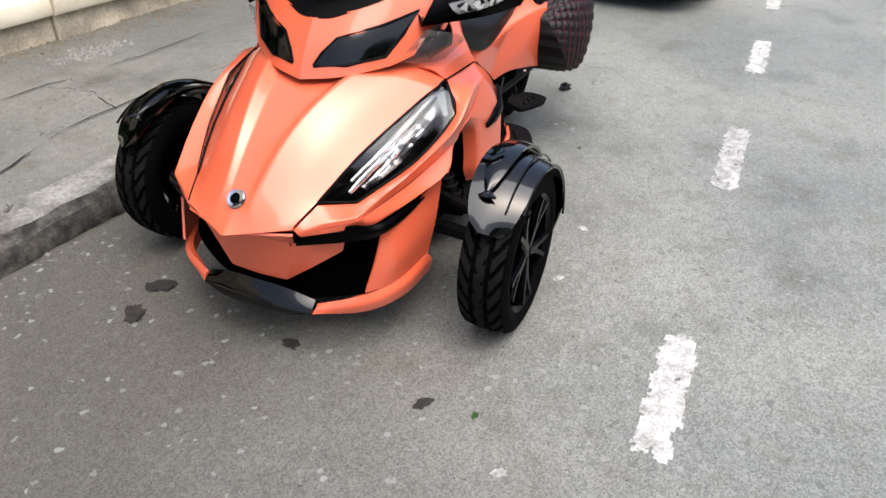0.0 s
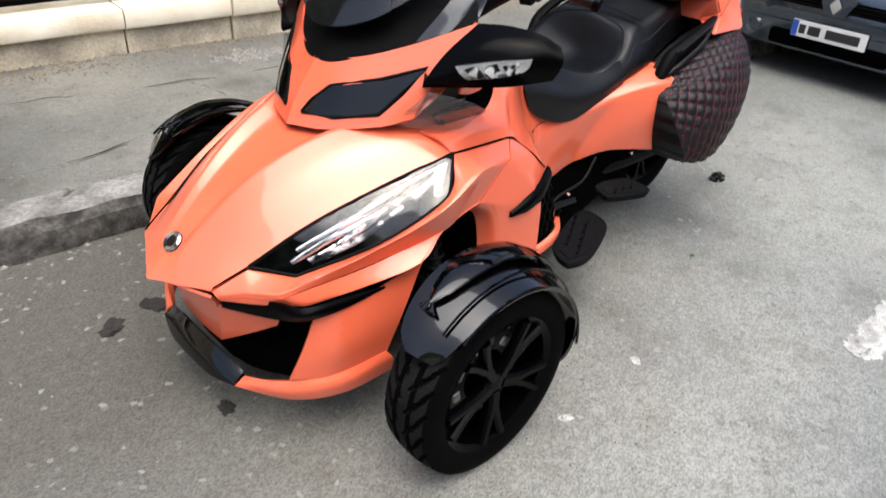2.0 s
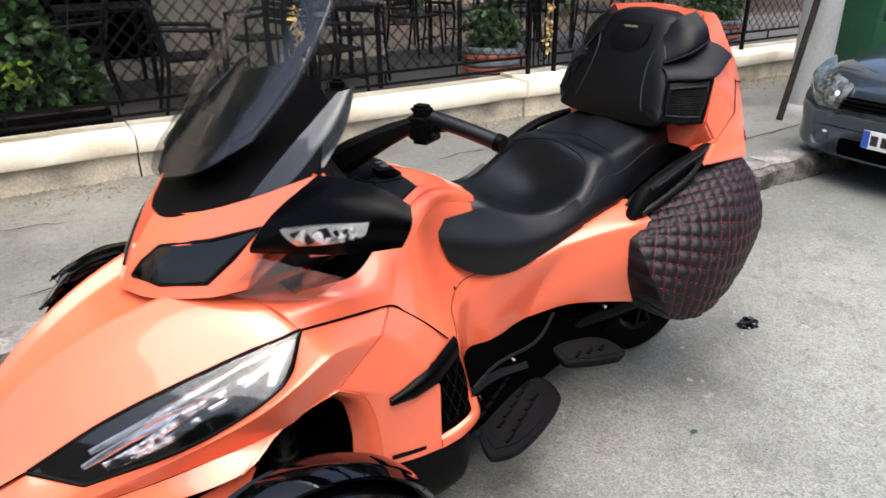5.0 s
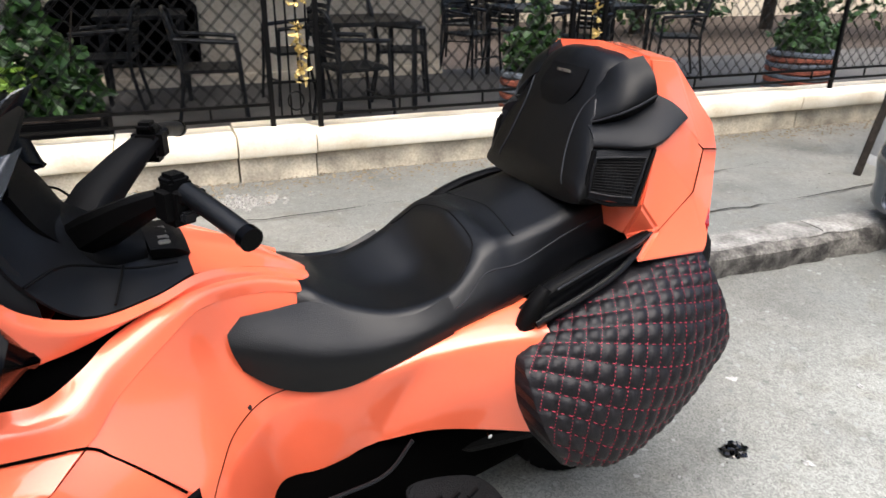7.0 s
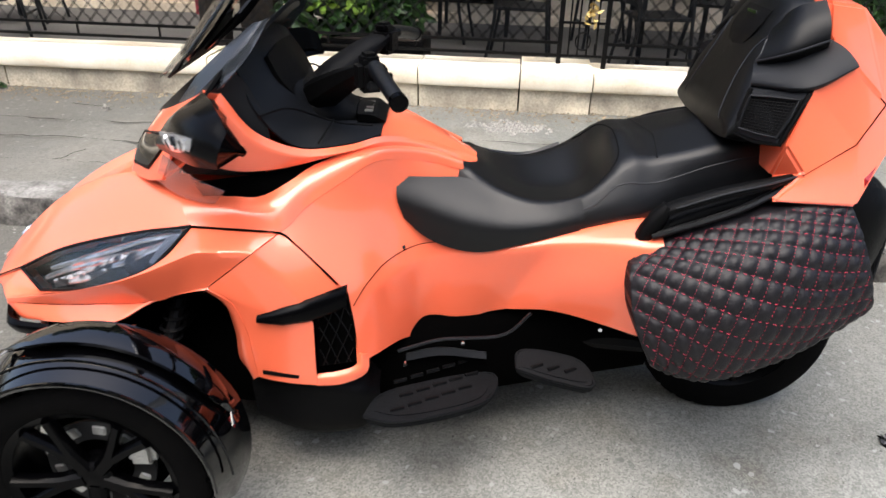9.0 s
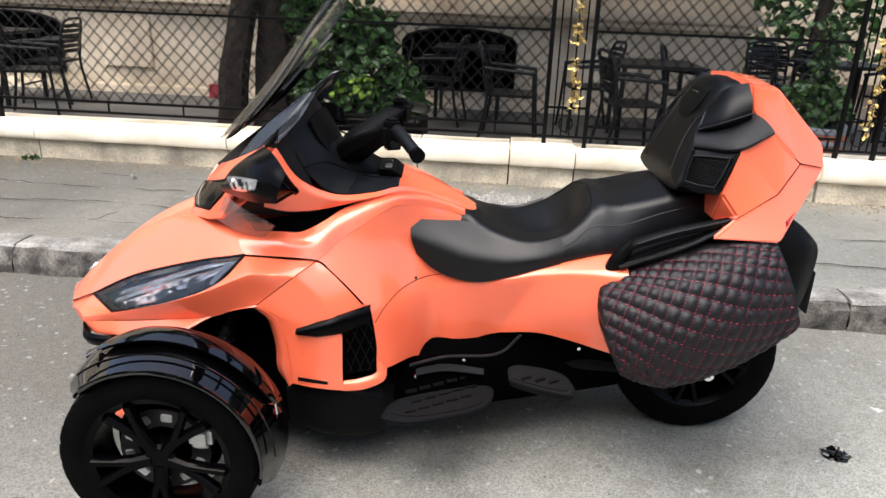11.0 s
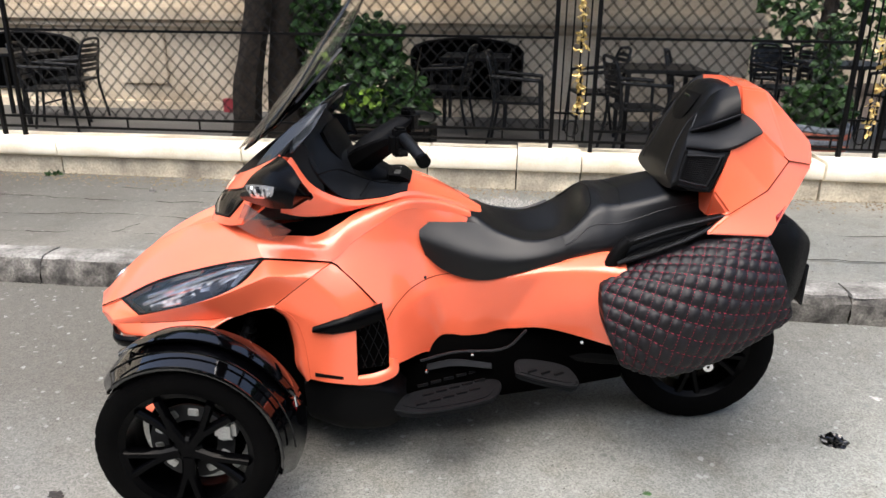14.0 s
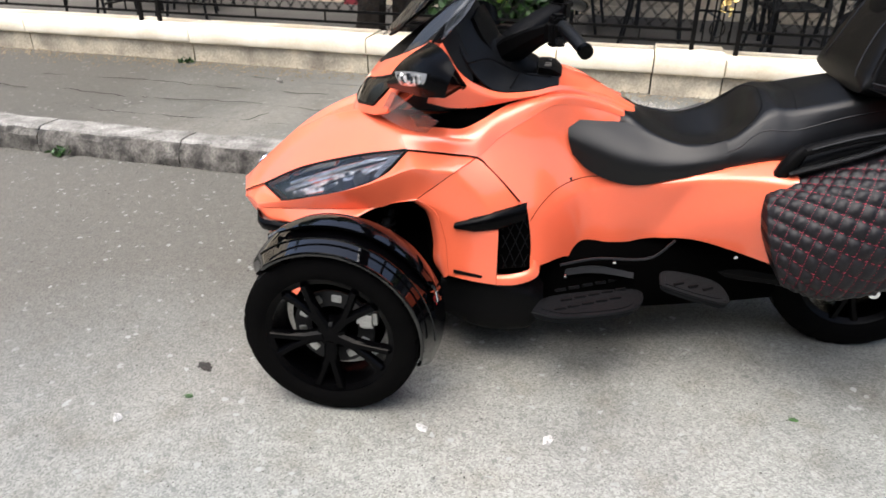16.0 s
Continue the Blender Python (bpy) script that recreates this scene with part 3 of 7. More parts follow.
def headlight(mirror):
    def side(bm):
        return flip(bm) if mirror else bm
    base = part("headlight", side(patch(LAMP, [(0, 0), (1, 0), (1, 1), (0, 1)], -0.035, 0.004, 24, 10)), DARKBOX, trike, "black-backed headlight behind a clear lens")
    part("lens", side(patch(LAMP, [(0, 0), (1, 0), (1, 1), (0, 1)], 0.003, 0.003, 24, 10)), LENS, base)
    # Bright bands shaped like the sky's streaked reflections on the lens.
    for n, (v0, v1, wide, bend, u0, u1) in enumerate(((0.30, 0.10, 0.050, 0.03, 0.16, 0.96), (0.52, 0.24, 0.085, -0.04, 0.08, 0.95), (0.68, 0.40, 0.050, 0.03, 0.12, 0.62), (0.84, 0.62, 0.060, -0.02, 0.10, 0.50), (0.55, 0.36, 0.040, 0.04, 0.55, 0.92))):
        g = []
        for j in range(4):
            row = []
            for i in range(31):
                t = i / 30
                u, v = u0 + (u1 - u0) * t, v0 + (v1 - v0) * t + bend * math.sin(2 * math.pi * t) + wide * (j / 3 - 0.5) * 2 * math.sin(math.pi * (0.06 + 0.9 * t)) * (0.7 + 0.5 * noise.noise((t * 7, n, 0)))
                row.append(LAMP.at(u, v) - LAMP.normal(u, v) * (1 if LAMP.normal(0.5, 0.5).dot(Vector((0, -1, 0.6))) > 0 else -1) * (0.010 + 0.006 * math.sin(math.pi * j / 3)))
            g.append(row)
        part("light_strip" if n < 2 else "reflector", side(shell(g, 0.005, IN)), LAMPCHROME if n in (2, 3) else REFLECT, base)
    part("inner_fin", side(patch(LAMP, [(0.88, 0.14), (0.975, 0.13), (0.90, 0.80), (0.84, 0.70)], -0.008, 0.006, 8, 10)), LAMPBODY, base)
    c = LAMP.at(0.66, 0.6)
    ball = bmesh.new()
    bmesh.ops.create_uvsphere(ball, u_segments=20, v_segments=12, radius=0.036, matrix=Matrix.Translation(c + Vector((0.02, 0.03, -0.02))))
    part("projector", side(ball), RIM, base)
    rim = [LAMP.at(u, 0) for u in np.linspace(0, 1, 16)] + [LAMP.at(1, v) for v in np.linspace(0.1, 1, 6)] + [LAMP.at(u, 1) for u in np.linspace(0.95, 0, 16)] + [LAMP.at(0, 0)]
    part("seal", side(tube(rim, 0.005, 6)), PLASTIC, base)


headlight(False), headlight(True)

ARCH = near([
    [(0.393, 0.387, 0.748), (0.435, 0.399, 0.719), (0.490, 0.412, 0.671), (0.550, 0.414, 0.604)],
    [(0.334, 0.448, 0.718), (0.385, 0.456, 0.672), (0.425, 0.460, 0.625), (0.458, 0.462, 0.580)],
    [(0.214, 0.451, 0.620), (0.300, 0.461, 0.590), (0.385, 0.467, 0.562), (0.476, 0.468, 0.535)],
    [(0.274, 0.456, 0.582), (0.340, 0.464, 0.545), (0.410, 0.469, 0.522), (0.476, 0.470, 0.505)],
    [(0.302, 0.457, 0.506), (0.360, 0.465, 0.475), (0.420, 0.470, 0.460), (0.476, 0.471, 0.450)],
    [(0.312, 0.457, 0.430), (0.365, 0.466, 0.412), (0.420, 0.471, 0.400), (0.476, 0.472, 0.395)],
    [(0.318, 0.456, 0.358), (0.365, 0.466, 0.354), (0.420, 0.471, 0.350), (0.477, 0.472, 0.347)],
])
both("front_side_panel", lambda: pressed(ARCH, 8, 7, (), (1, 2)), ORANGE, smooth=60)
# the rolled edge of the panel round the wheel's opening
LIP = near([
    [(-0.03, 0.481, 0.529), (0.065, 0.455, 0.576), (0.14, 0.451, 0.601), (0.214, 0.452, 0.619), (0.272, 0.457, 0.582), (0.301, 0.458, 0.506), (0.311, 0.458, 0.430), (0.317, 0.457, 0.358)],
    [(-0.03, 0.468, 0.520), (0.062, 0.446, 0.568), (0.13, 0.442, 0.596), (0.203, 0.442, 0.610), (0.256, 0.447, 0.568), (0.280, 0.447, 0.485), (0.286, 0.447, 0.405), (0.302, 0.447, 0.343)],
    [(-0.03, 0.440, 0.512), (0.055, 0.415, 0.557), (0.12, 0.412, 0.585), (0.188, 0.412, 0.596), (0.237, 0.412, 0.556), (0.258, 0.412, 0.465), (0.260, 0.412, 0.388), (0.288, 0.412, 0.332)],
])
both("arch_edge", lambda: pressed(LIP, 6, 4, (3,), (), 0.004, (0.5, -0.3, 0.5)), ORANGE, smooth=60)

BODY = near([
    [(0.394, 0.386, 0.751), (0.455, 0.325, 0.797), (0.545, 0.262, 0.846), (0.625, 0.212, 0.880), (0.750, 0.140, 0.855), (0.862, 0.112, 0.806), (0.98, 0.09, 0.60), (1.19, 0.10, 0.66), (1.29, 0.13, 0.72), (1.36, 0.2, 0.74)],
    [(0.455, 0.401, 0.702), (0.520, 0.330, 0.725), (0.595, 0.254, 0.755), (0.668, 0.196, 0.765), (0.800, 0.165, 0.74), (0.91, 0.168, 0.675), (1.05, 0.18, 0.645), (1.20, 0.18, 0.69), (1.29, 0.20, 0.73), (1.36, 0.25, 0.76)],
    [(0.545, 0.414, 0.612), (0.592, 0.354, 0.622), (0.642, 0.280, 0.630), (0.730, 0.214, 0.642), (0.830, 0.222, 0.648), (0.95, 0.234, 0.652), (1.08, 0.243, 0.690), (1.20, 0.250, 0.728), (1.295, 0.262, 0.752), (1.36, 0.30, 0.755)],
    [(0.568, 0.424, 0.556), (0.614, 0.360, 0.570), (0.664, 0.286, 0.580), (0.742, 0.224, 0.596), (0.835, 0.233, 0.622), (0.95, 0.246, 0.640), (1.09, 0.272, 0.676), (1.20, 0.314, 0.706), (1.29, 0.350, 0.722), (1.36, 0.36, 0.72)],
    [(0.580, 0.438, 0.485), (0.622, 0.372, 0.492), (0.675, 0.290, 0.490), (0.742, 0.222, 0.488), (0.832, 0.222, 0.520), (0.945, 0.230, 0.545), (1.035, 0.238, 0.560), (1.18, 0.310, 0.590), (1.33, 0.372, 0.610), (1.40, 0.385, 0.62)],
    [(0.587, 0.462, 0.412), (0.630, 0.398, 0.402), (0.690, 0.290, 0.378), (0.752, 0.212, 0.345), (0.832, 0.212, 0.380), (0.925, 0.206, 0.420), (0.985, 0.215, 0.440), (1.13, 0.270, 0.466), (1.355, 0.340, 0.432), (1.42, 0.36, 0.42)],
])
both("side_body", lambda: pressed(BODY, 8, 7, (6,), (3,), 0.006, (0.8, 0, 0.6), 2), ORANGE, "glossy orange waisted side body", smooth=60)
BODY_TREE = BVHTree.FromBMesh(pressed(BODY, 8, 7, (6,), (3,), 0.006, (0.8, 0, 0.6), 2))
both("body_seam", lambda: piping(BODY_TREE, [(0.572, -0.8, 0.560), (0.598, -0.8, 0.592), (0.635, -0.8, 0.614), (0.68, -0.8, 0.630), (0.74, -0.8, 0.642), (0.79, -0.8, 0.650)], (0, 1, 0), 0.0013, 0.0, 40), DARKBOX)
BOLT_AT = BODY_TREE.ray_cast(Vector((0.690, -0.8, 0.640)), Vector((0, 1, 0)))[0]
both("body_bolt", lambda: moved(lathe([(0.0001, -0.003), (0.005, -0.002), (0.006, 0.004)], 12), Matrix.Translation(BOLT_AT)), DISC)

SHOULDER = [
    [(0.12, 0.300, 0.806), (0.263, 0.330, 0.820), (0.334, 0.327, 0.820), (0.40, 0.300, 0.848), (0.463, 0.252, 0.880), (0.56, 0.205, 0.905), (0.655, 0.165, 0.908), (0.76, 0.110, 0.882), (0.845, 0.085, 0.846)],
    [(0.165, 0.378, 0.759), (0.25, 0.384, 0.758), (0.32, 0.387, 0.757), (0.393, 0.387, 0.753), (0.455, 0.326, 0.798), (0.545, 0.263, 0.847), (0.625, 0.213, 0.881), (0.750, 0.141, 0.856), (0.85, 0.118, 0.826)],
]
SHOULDER.insert(1, [tuple((p + q) / 2 + d for p, q, d in zip(a, b, (0.0, 0.008, 0.010))) for a, b in zip(*SHOULDER)])
both("shoulder", lambda: pressed(near(SHOULDER), 8, 8), ORANGE, smooth=60)

# the rail round the dashboard, and the tank's top
RAIL = [
    [(0.272, 0.345, 1.086), (0.33, 0.308, 0.985), (0.43, 0.266, 0.928), (0.54, 0.209, 0.920), (0.64, 0.153, 0.930), (0.76, 0.087, 0.893), (0.890, 0.015, 0.829)],
    [(0.262, 0.362, 1.070), (0.335, 0.327, 0.965), (0.435, 0.286, 0.914), (0.545, 0.228, 0.909), (0.645, 0.170, 0.921), (0.765, 0.104, 0.887), (0.890, 0.040, 0.826)],
    [(0.225, 0.338, 0.900), (0.300, 0.318, 0.882), (0.40, 0.286, 0.884), (0.52, 0.226, 0.898), (0.645, 0.172, 0.906), (0.76, 0.112, 0.878), (0.870, 0.070, 0.832)],
]
both("dash_rail", lambda: pressed(near(RAIL), 8, 6, (), (1,)), ORANGE, smooth=60)
part("tank_top", sheet([[(0.615, -0.155, 0.932), (0.60, 0, 0.945), (0.615, 0.155, 0.932)], [(0.75, -0.092, 0.898), (0.75, 0, 0.908), (0.75, 0.092, 0.898)],
                        [(0.885, -0.020, 0.831), (0.890, 0, 0.835), (0.885, 0.020, 0.831)]], 12, 14, 0.006, IN), ORANGE, trike)
# Near-black filler: the darkness inside the body put into one solid.
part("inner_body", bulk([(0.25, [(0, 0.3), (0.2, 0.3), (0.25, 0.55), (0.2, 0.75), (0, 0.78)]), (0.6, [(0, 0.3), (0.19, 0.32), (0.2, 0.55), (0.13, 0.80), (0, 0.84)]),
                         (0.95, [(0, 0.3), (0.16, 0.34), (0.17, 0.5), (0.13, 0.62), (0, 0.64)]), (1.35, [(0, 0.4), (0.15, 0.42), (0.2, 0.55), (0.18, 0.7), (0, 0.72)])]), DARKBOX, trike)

# nose cowl, lamps in it
COWL = Surf(near([
    [(-0.112, 0, 0.790), (-0.07, 0.125, 0.803), (0.02, 0.245, 0.826), (0.085, 0.305, 0.852)],
    [(-0.070, 0, 0.870), (-0.025, 0.130, 0.893), (0.078, 0.255, 0.930), (0.155, 0.335, 0.975)],
    [(-0.006, 0, 0.955), (0.052, 0.140, 0.985), (0.138, 0.258, 1.033), (0.242, 0.371, 1.094)],
]))
both("cowl", lambda: shell(COWL.grid(24, 16), 0.006, IN), ORANGE)


def cowl_lamp(mirror):
    def side(bm):
        return flip(bm) if mirror else bm
    base = part("cowl_lamp", side(patch(COWL, [(0.1, 0.22), (0.62, 0.16), (0.84, 0.62), (0.24, 0.62)], 0.003, 0.004, 16, 10)), GLOSS, trike, "smoked black lamp panel")
    rim = [COWL.at(*q) + COWL.normal(*q) * 0.0 for q in ((0.1, 0.22), (0.36, 0.17), (0.62, 0.16), (0.73, 0.39), (0.84, 0.62), (0.54, 0.63), (0.24, 0.62), (0.15, 0.42), (0.1, 0.22))]
    part("lamp_rim", side(tube(rim, 0.006, 6)), PLASTIC, base)


cowl_lamp(False), cowl_lamp(True)
both("cowl_strut", lambda: sheet(near([[(0.02, 0.245, 0.826), (0.085, 0.305, 0.852)], [(0.14, 0.30, 0.92), (0.19, 0.335, 0.94)], [(0.235, 0.33, 1.03), (0.262, 0.335, 1.05)], [(0.242, 0.371, 1.094), (0.27, 0.33, 1.078)]]), 6, 16, 0.008, IN), ORANGE)

# screen, its base, and the wind deflectors
part("screen_base", sheet([[(0.242, -0.371, 1.090), (0.052, -0.140, 0.983), (-0.004, 0, 0.955), (0.052, 0.140, 0.983), (0.242, 0.371, 1.090)],
                           [(0.30, -0.30, 1.17), (0.17, -0.15, 1.08), (0.12, 0, 1.06), (0.17, 0.15, 1.08), (0.30, 0.30, 1.17)],
                           [(0.345, -0.255, 1.205), (0.366, -0.14, 1.232), (0.376, 0, 1.246), (0.366, 0.14, 1.232), (0.345, 0.255, 1.205)]], 24, 14, 0.008, (0.5, 0, 0.9)), PLASTIC, trike, "black fairing top under the screen")
both("dash_side", lambda: sheet(near([[(0.245, 0.362, 1.085), (0.20, 0.325, 0.96), (0.12, 0.285, 0.86)], [(0.30, 0.300, 1.12), (0.29, 0.300, 0.98), (0.24, 0.29, 0.86)], [(0.345, 0.270, 1.03), (0.36, 0.275, 0.95), (0.34, 0.28, 0.86)]]), 10, 10, 0.005, (0.5, 0, 1.0)), DASH)
SCREEN = Surf([
    [(0.17, -0.235, 1.15), (0.06, -0.14, 1.075), (0.01, 0, 1.045), (0.06, 0.14, 1.075), (0.17, 0.235, 1.15)],
    [(0.28, -0.265, 1.28), (0.19, -0.16, 1.225), (0.15, 0, 1.20), (0.19, 0.16, 1.225), (0.28, 0.265, 1.28)],
    [(0.39, -0.245, 1.45), (0.33, -0.15, 1.41), (0.30, 0, 1.39), (0.33, 0.15, 1.41), (0.39, 0.245, 1.45)],
    [(0.48, -0.15, 1.60), (0.46, -0.08, 1.60), (0.45, 0, 1.60), (0.46, 0.08, 1.60), (0.48, 0.15, 1.60)],
])
screen = part("windscreen", shell(SCREEN.grid(24, 24), 0.004, (0.5, 0, 1.2)), SMOKE, trike, "tall smoked plastic windscreen")
trim = part("screen_trim", patch(SCREEN, [(0.16, 0.02), (0.84, 0.02), (0.68, 0.34), (0.32, 0.34)], -0.016, 0.006, 18, 14), PLASTIC, screen)
for flipped in (False, True):
    ear = [(0.34, 0.12), (0.13, 0.16), (0.10, 0.60), (0.17, 0.52)]
    part("bracket", patch(SCREEN, [(1 - u, v) for u, v in ear] if flipped else ear, -0.024, 0.008, 12, 14), GLOSS, screen, "gloss black screen bracket")
    rim = [SCREEN.at(1 - u if flipped else u, v) for u, v in [(0.02, q) for q in np.linspace(0.02, 0.98, 20)]]
    part("edge", tube(rim, 0.0035, 6), VEIL, screen)
# Black plate paints the vent's dark hollow.
part("vent", patch(SCREEN, [(0.38, 0.16), (0.62, 0.16), (0.59, 0.27), (0.41, 0.27)], -0.013, 0.004, 8, 4), DARKBOX, trim)
part("vent_rim", tube([SCREEN.at(u, v) + Vector((0.010, 0, -0.004)) for u, v in ((0.37, 0.15), (0.5, 0.15), (0.63, 0.15), (0.60, 0.28), (0.5, 0.28), (0.40, 0.28), (0.37, 0.15))], 0.005, 6), GLOSS, trim)
both("wind_deflector", lambda: sheet(near([[(0.135, 0.255, 1.035), (0.20, 0.32, 1.065), (0.275, 0.345, 1.10)], [(0.22, 0.285, 1.13), (0.28, 0.325, 1.15), (0.34, 0.325, 1.17)], [(0.345, 0.286, 1.235), (0.370, 0.297, 1.243), (0.388, 0.292, 1.250)]]), 10, 14, 0.005, IN), VEIL)

# dashboard
part("dashboard", sheet([[(0.30, -0.285, 1.125), (0.30, -0.14, 1.165), (0.30, 0, 1.175), (0.30, 0.14, 1.165), (0.30, 0.285, 1.125)],
                         [(0.335, -0.290, 1.03), (0.385, -0.15, 1.05), (0.40, 0, 1.06), (0.385, 0.15, 1.05), (0.335, 0.290, 1.03)],
                         [(0.42, -0.265, 0.935), (0.45, -0.14, 0.965), (0.47, 0, 0.98), (0.45, 0.14, 0.965), (0.42, 0.265, 0.935)],
                         [(0.54, -0.205, 0.923), (0.54, -0.1, 0.945), (0.54, 0, 0.95), (0.54, 0.1, 0.945), (0.54, 0.205, 0.923)],
                         [(0.625, -0.152, 0.934), (0.625, -0.07, 0.943), (0.625, 0, 0.948), (0.625, 0.07, 0.943), (0.625, 0.152, 0.934)]], 24, 24, 0.006, (0.3, 0, 0.8)), DASH, trike, "dark grey dashboard")
gauge = part("gauge_cove", sheet([[(0.340, -0.150, 1.132), (0.338, 0, 1.142), (0.340, 0.150, 1.132)], [(0.372, -0.165, 1.078), (0.384, 0, 1.088), (0.372, 0.165, 1.078)], [(0.402, -0.14, 1.030), (0.418, 0, 1.035), (0.402, 0.14, 1.030)]], 16, 10, 0.012, (0.3, 0, 0.9)), PLASTIC, trike, "black gauge panel under its hood")
both("panel_seam", lambda: tube([(0.345, -0.292, 1.018), (0.40, -0.235, 1.022), (0.455, -0.165, 0.985), (0.52, -0.14, 0.958), (0.60, -0.12, 0.948)], 0.003, 6, 20), PLASTIC)
both("panel_seam", lambda: tube([(0.475, -0.245, 0.937), (0.49, -0.19, 0.956), (0.50, -0.145, 0.968)], 0.003, 6, 10), PLASTIC)
console = part("button_console", sheet([[(0.555, -0.085, 0.968), (0.55, 0, 0.976), (0.555, 0.085, 0.968)], [(0.60, -0.09, 0.966), (0.60, 0, 0.974), (0.60, 0.09, 0.966)], [(0.632, -0.075, 0.945), (0.632, 0, 0.95), (0.632, 0.075, 0.945)]], 12, 8, 0.02, (0.5, 0, 0.85)), PLASTIC, trike)
for k in range(4):
    part("button", moved(box((-0.012, -0.009, 0), (0.012, 0.009, 0.005), 0.002), Matrix.Translation((0.585, -0.063 + 0.028 * k, 0.970))), METAL, console)

# handlebar
def bar_arm(s):
    """A flat moulded arm from the steering head up to the grip."""
    line = [((0.42, s * 0.02, 0.985), 0.060, 0.075), ((0.47, s * 0.09, 1.035), 0.052, 0.070), ((0.54, s * 0.155, 1.085), 0.044, 0.050), ((0.60, s * 0.215, 1.122), 0.036, 0.030), ((0.635, s * 0.262, 1.128), 0.026, 0.022)]
    rings = []
    for (x, y, z), across, tall in [(p, a * 0.86, h * 0.72) for p, a, h in line]:
        rings.append([Vector((x + across * a * 0.85, y - s * across * a * 0.5, z + tall * b)) for a, b in ((-1, -0.6), (-1, 0.3), (-0.75, 0.62), (0, 0.72), (0.75, 0.55), (1, 0.2), (1, -0.5), (0.6, -1), (-0.6, -1))])
    return loft(rings)


bar = part("handlebar", join(bar_arm(-1), bar_arm(1), box((0.40, -0.085, 0.93), (0.52, 0.085, 1.012), 0.03)), PLASTIC, trike, "black handlebar with moulded arms", 40)
part("steering_column", bulk([(0.36, [(0, 0.92), (0.09, 0.93), (0.11, 1.0), (0.08, 1.06), (0, 1.07)]), (0.46, [(0, 0.92), (0.10, 0.93), (0.11, 0.98), (0.07, 1.02), (0, 1.03)]), (0.55, [(0, 0.93), (0.06, 0.93), (0.07, 0.95), (0.05, 0.975), (0, 0.98)])], 12, 20), PLASTIC, bar)


def grip(mirror):
    s = 1 if mirror else -1
    g = part("grip", tube([(0.622, s * 0.245, 1.130), (0.655, s * 0.33, 1.115), (0.688, s * 0.408, 1.096)], 0.0195, 14, 8), SEAT, bar, "black rubber hand grip")
    part("bar_end", tube([(0.688, s * 0.408, 1.096), (0.694, s * 0.424, 1.092)], 0.022, 14), RIM, bar)
    turn = Matrix.Translation((0.607, s * 0.225, 1.118)) @ Matrix.Rotation(s * 1.15, 4, "Z")
    sw = part("switch_box", join(moved(box((-0.032, -0.035, -0.05), (0.032, 0.035, 0.03), 0.014), turn), moved(box((-0.03, -0.02, 0.022), (0.018, 0.022, 0.044), 0.008), turn)), PLASTIC, bar)
    part("switch", moved(box((0.022, -0.012, -0.005), (0.040, 0.012, 0.012), 0.003), turn), DASH, sw)
    part("thumb_wheel", moved(lathe([(0.0001, -0.012), (0.017, -0.011), (0.019, 0.0), (0.017, 0.011), (0.0001, 0.012)], 16, "z"), turn @ Matrix.Translation((0.034, 0.03, -0.012))), GLOSS, sw)
    part("switch", moved(box((0.022, -0.018, -0.038), (0.044, 0.010, -0.018), 0.004), turn), DASH, sw)


grip(False), grip(True)

# mirrors with lamps
def mirror_unit(far):
    def side(bm):
        return flip(bm) if far else bm
    face = Surf(near([[(0.240, 0.375, 1.094), (0.275, 0.44, 1.098), (0.315, 0.515, 1.088), (0.345, 0.565, 1.062)],
                      [(0.150, 0.355, 1.030), (0.205, 0.445, 1.062), (0.275, 0.53, 1.062), (0.335, 0.585, 1.038)],
                      [(0.100, 0.335, 0.965), (0.160, 0.425, 0.992), (0.235, 0.520, 1.012), (0.325, 0.585, 1.010)],
                      [(0.098, 0.325, 0.940), (0.170, 0.415, 0.950), (0.240, 0.500, 0.962), (0.318, 0.572, 0.982)]]))
    m = part("mirror", side(shell(face.grid(18, 14), 0.075, (0.5, -0.3, 1.0))), RIM, trike, "gloss black mirror housing with a clear lamp")
    lamp = Surf(near([[(0.137, 0.402, 1.008), (0.190, 0.475, 1.028), (0.262, 0.545, 1.040)], [(0.145, 0.412, 0.990), (0.192, 0.478, 1.003), (0.255, 0.540, 1.015)], [(0.160, 0.425, 0.975), (0.198, 0.475, 0.985), (0.240, 0.520, 0.998)]]))
    part("lamp", side(shell(lamp.grid(12, 6), 0.02, (0.4, -0.3, 1.0))), REFLECT, m)
    for k in range(3):
        u = 0.10 + 0.27 * k
        part("bulb", side(patch(lamp, [(u, 0.25), (u + 0.20, 0.10), (u + 0.27, 0.72), (u + 0.13, 0.90)], 0.004, 0.006, 5, 5)), LAMPCHROME, m)
    part("arm", side(tube([(0.24, -0.34, 1.05), (0.255, -0.40, 1.06), (0.26, -0.46, 1.05)], 0.022, 8, 6)), PLASTIC, m)


mirror_unit(False), mirror_unit(True)
both("clear_deflector", lambda: sheet(near([[(0.05, 0.262, 0.83), (0.11, 0.34, 0.93)], [(0.14, 0.33, 0.815), (0.2, 0.41, 0.90)], [(0.22, 0.345, 0.80), (0.27, 0.40, 0.86)]]), 8, 8, 0.003, IN), CLEAR)
# Black sheet in the intake's opening paints its dark depth.
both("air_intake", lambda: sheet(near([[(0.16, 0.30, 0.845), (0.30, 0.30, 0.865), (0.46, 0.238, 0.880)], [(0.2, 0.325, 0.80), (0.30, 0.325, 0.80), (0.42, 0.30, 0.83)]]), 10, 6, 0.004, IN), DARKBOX)

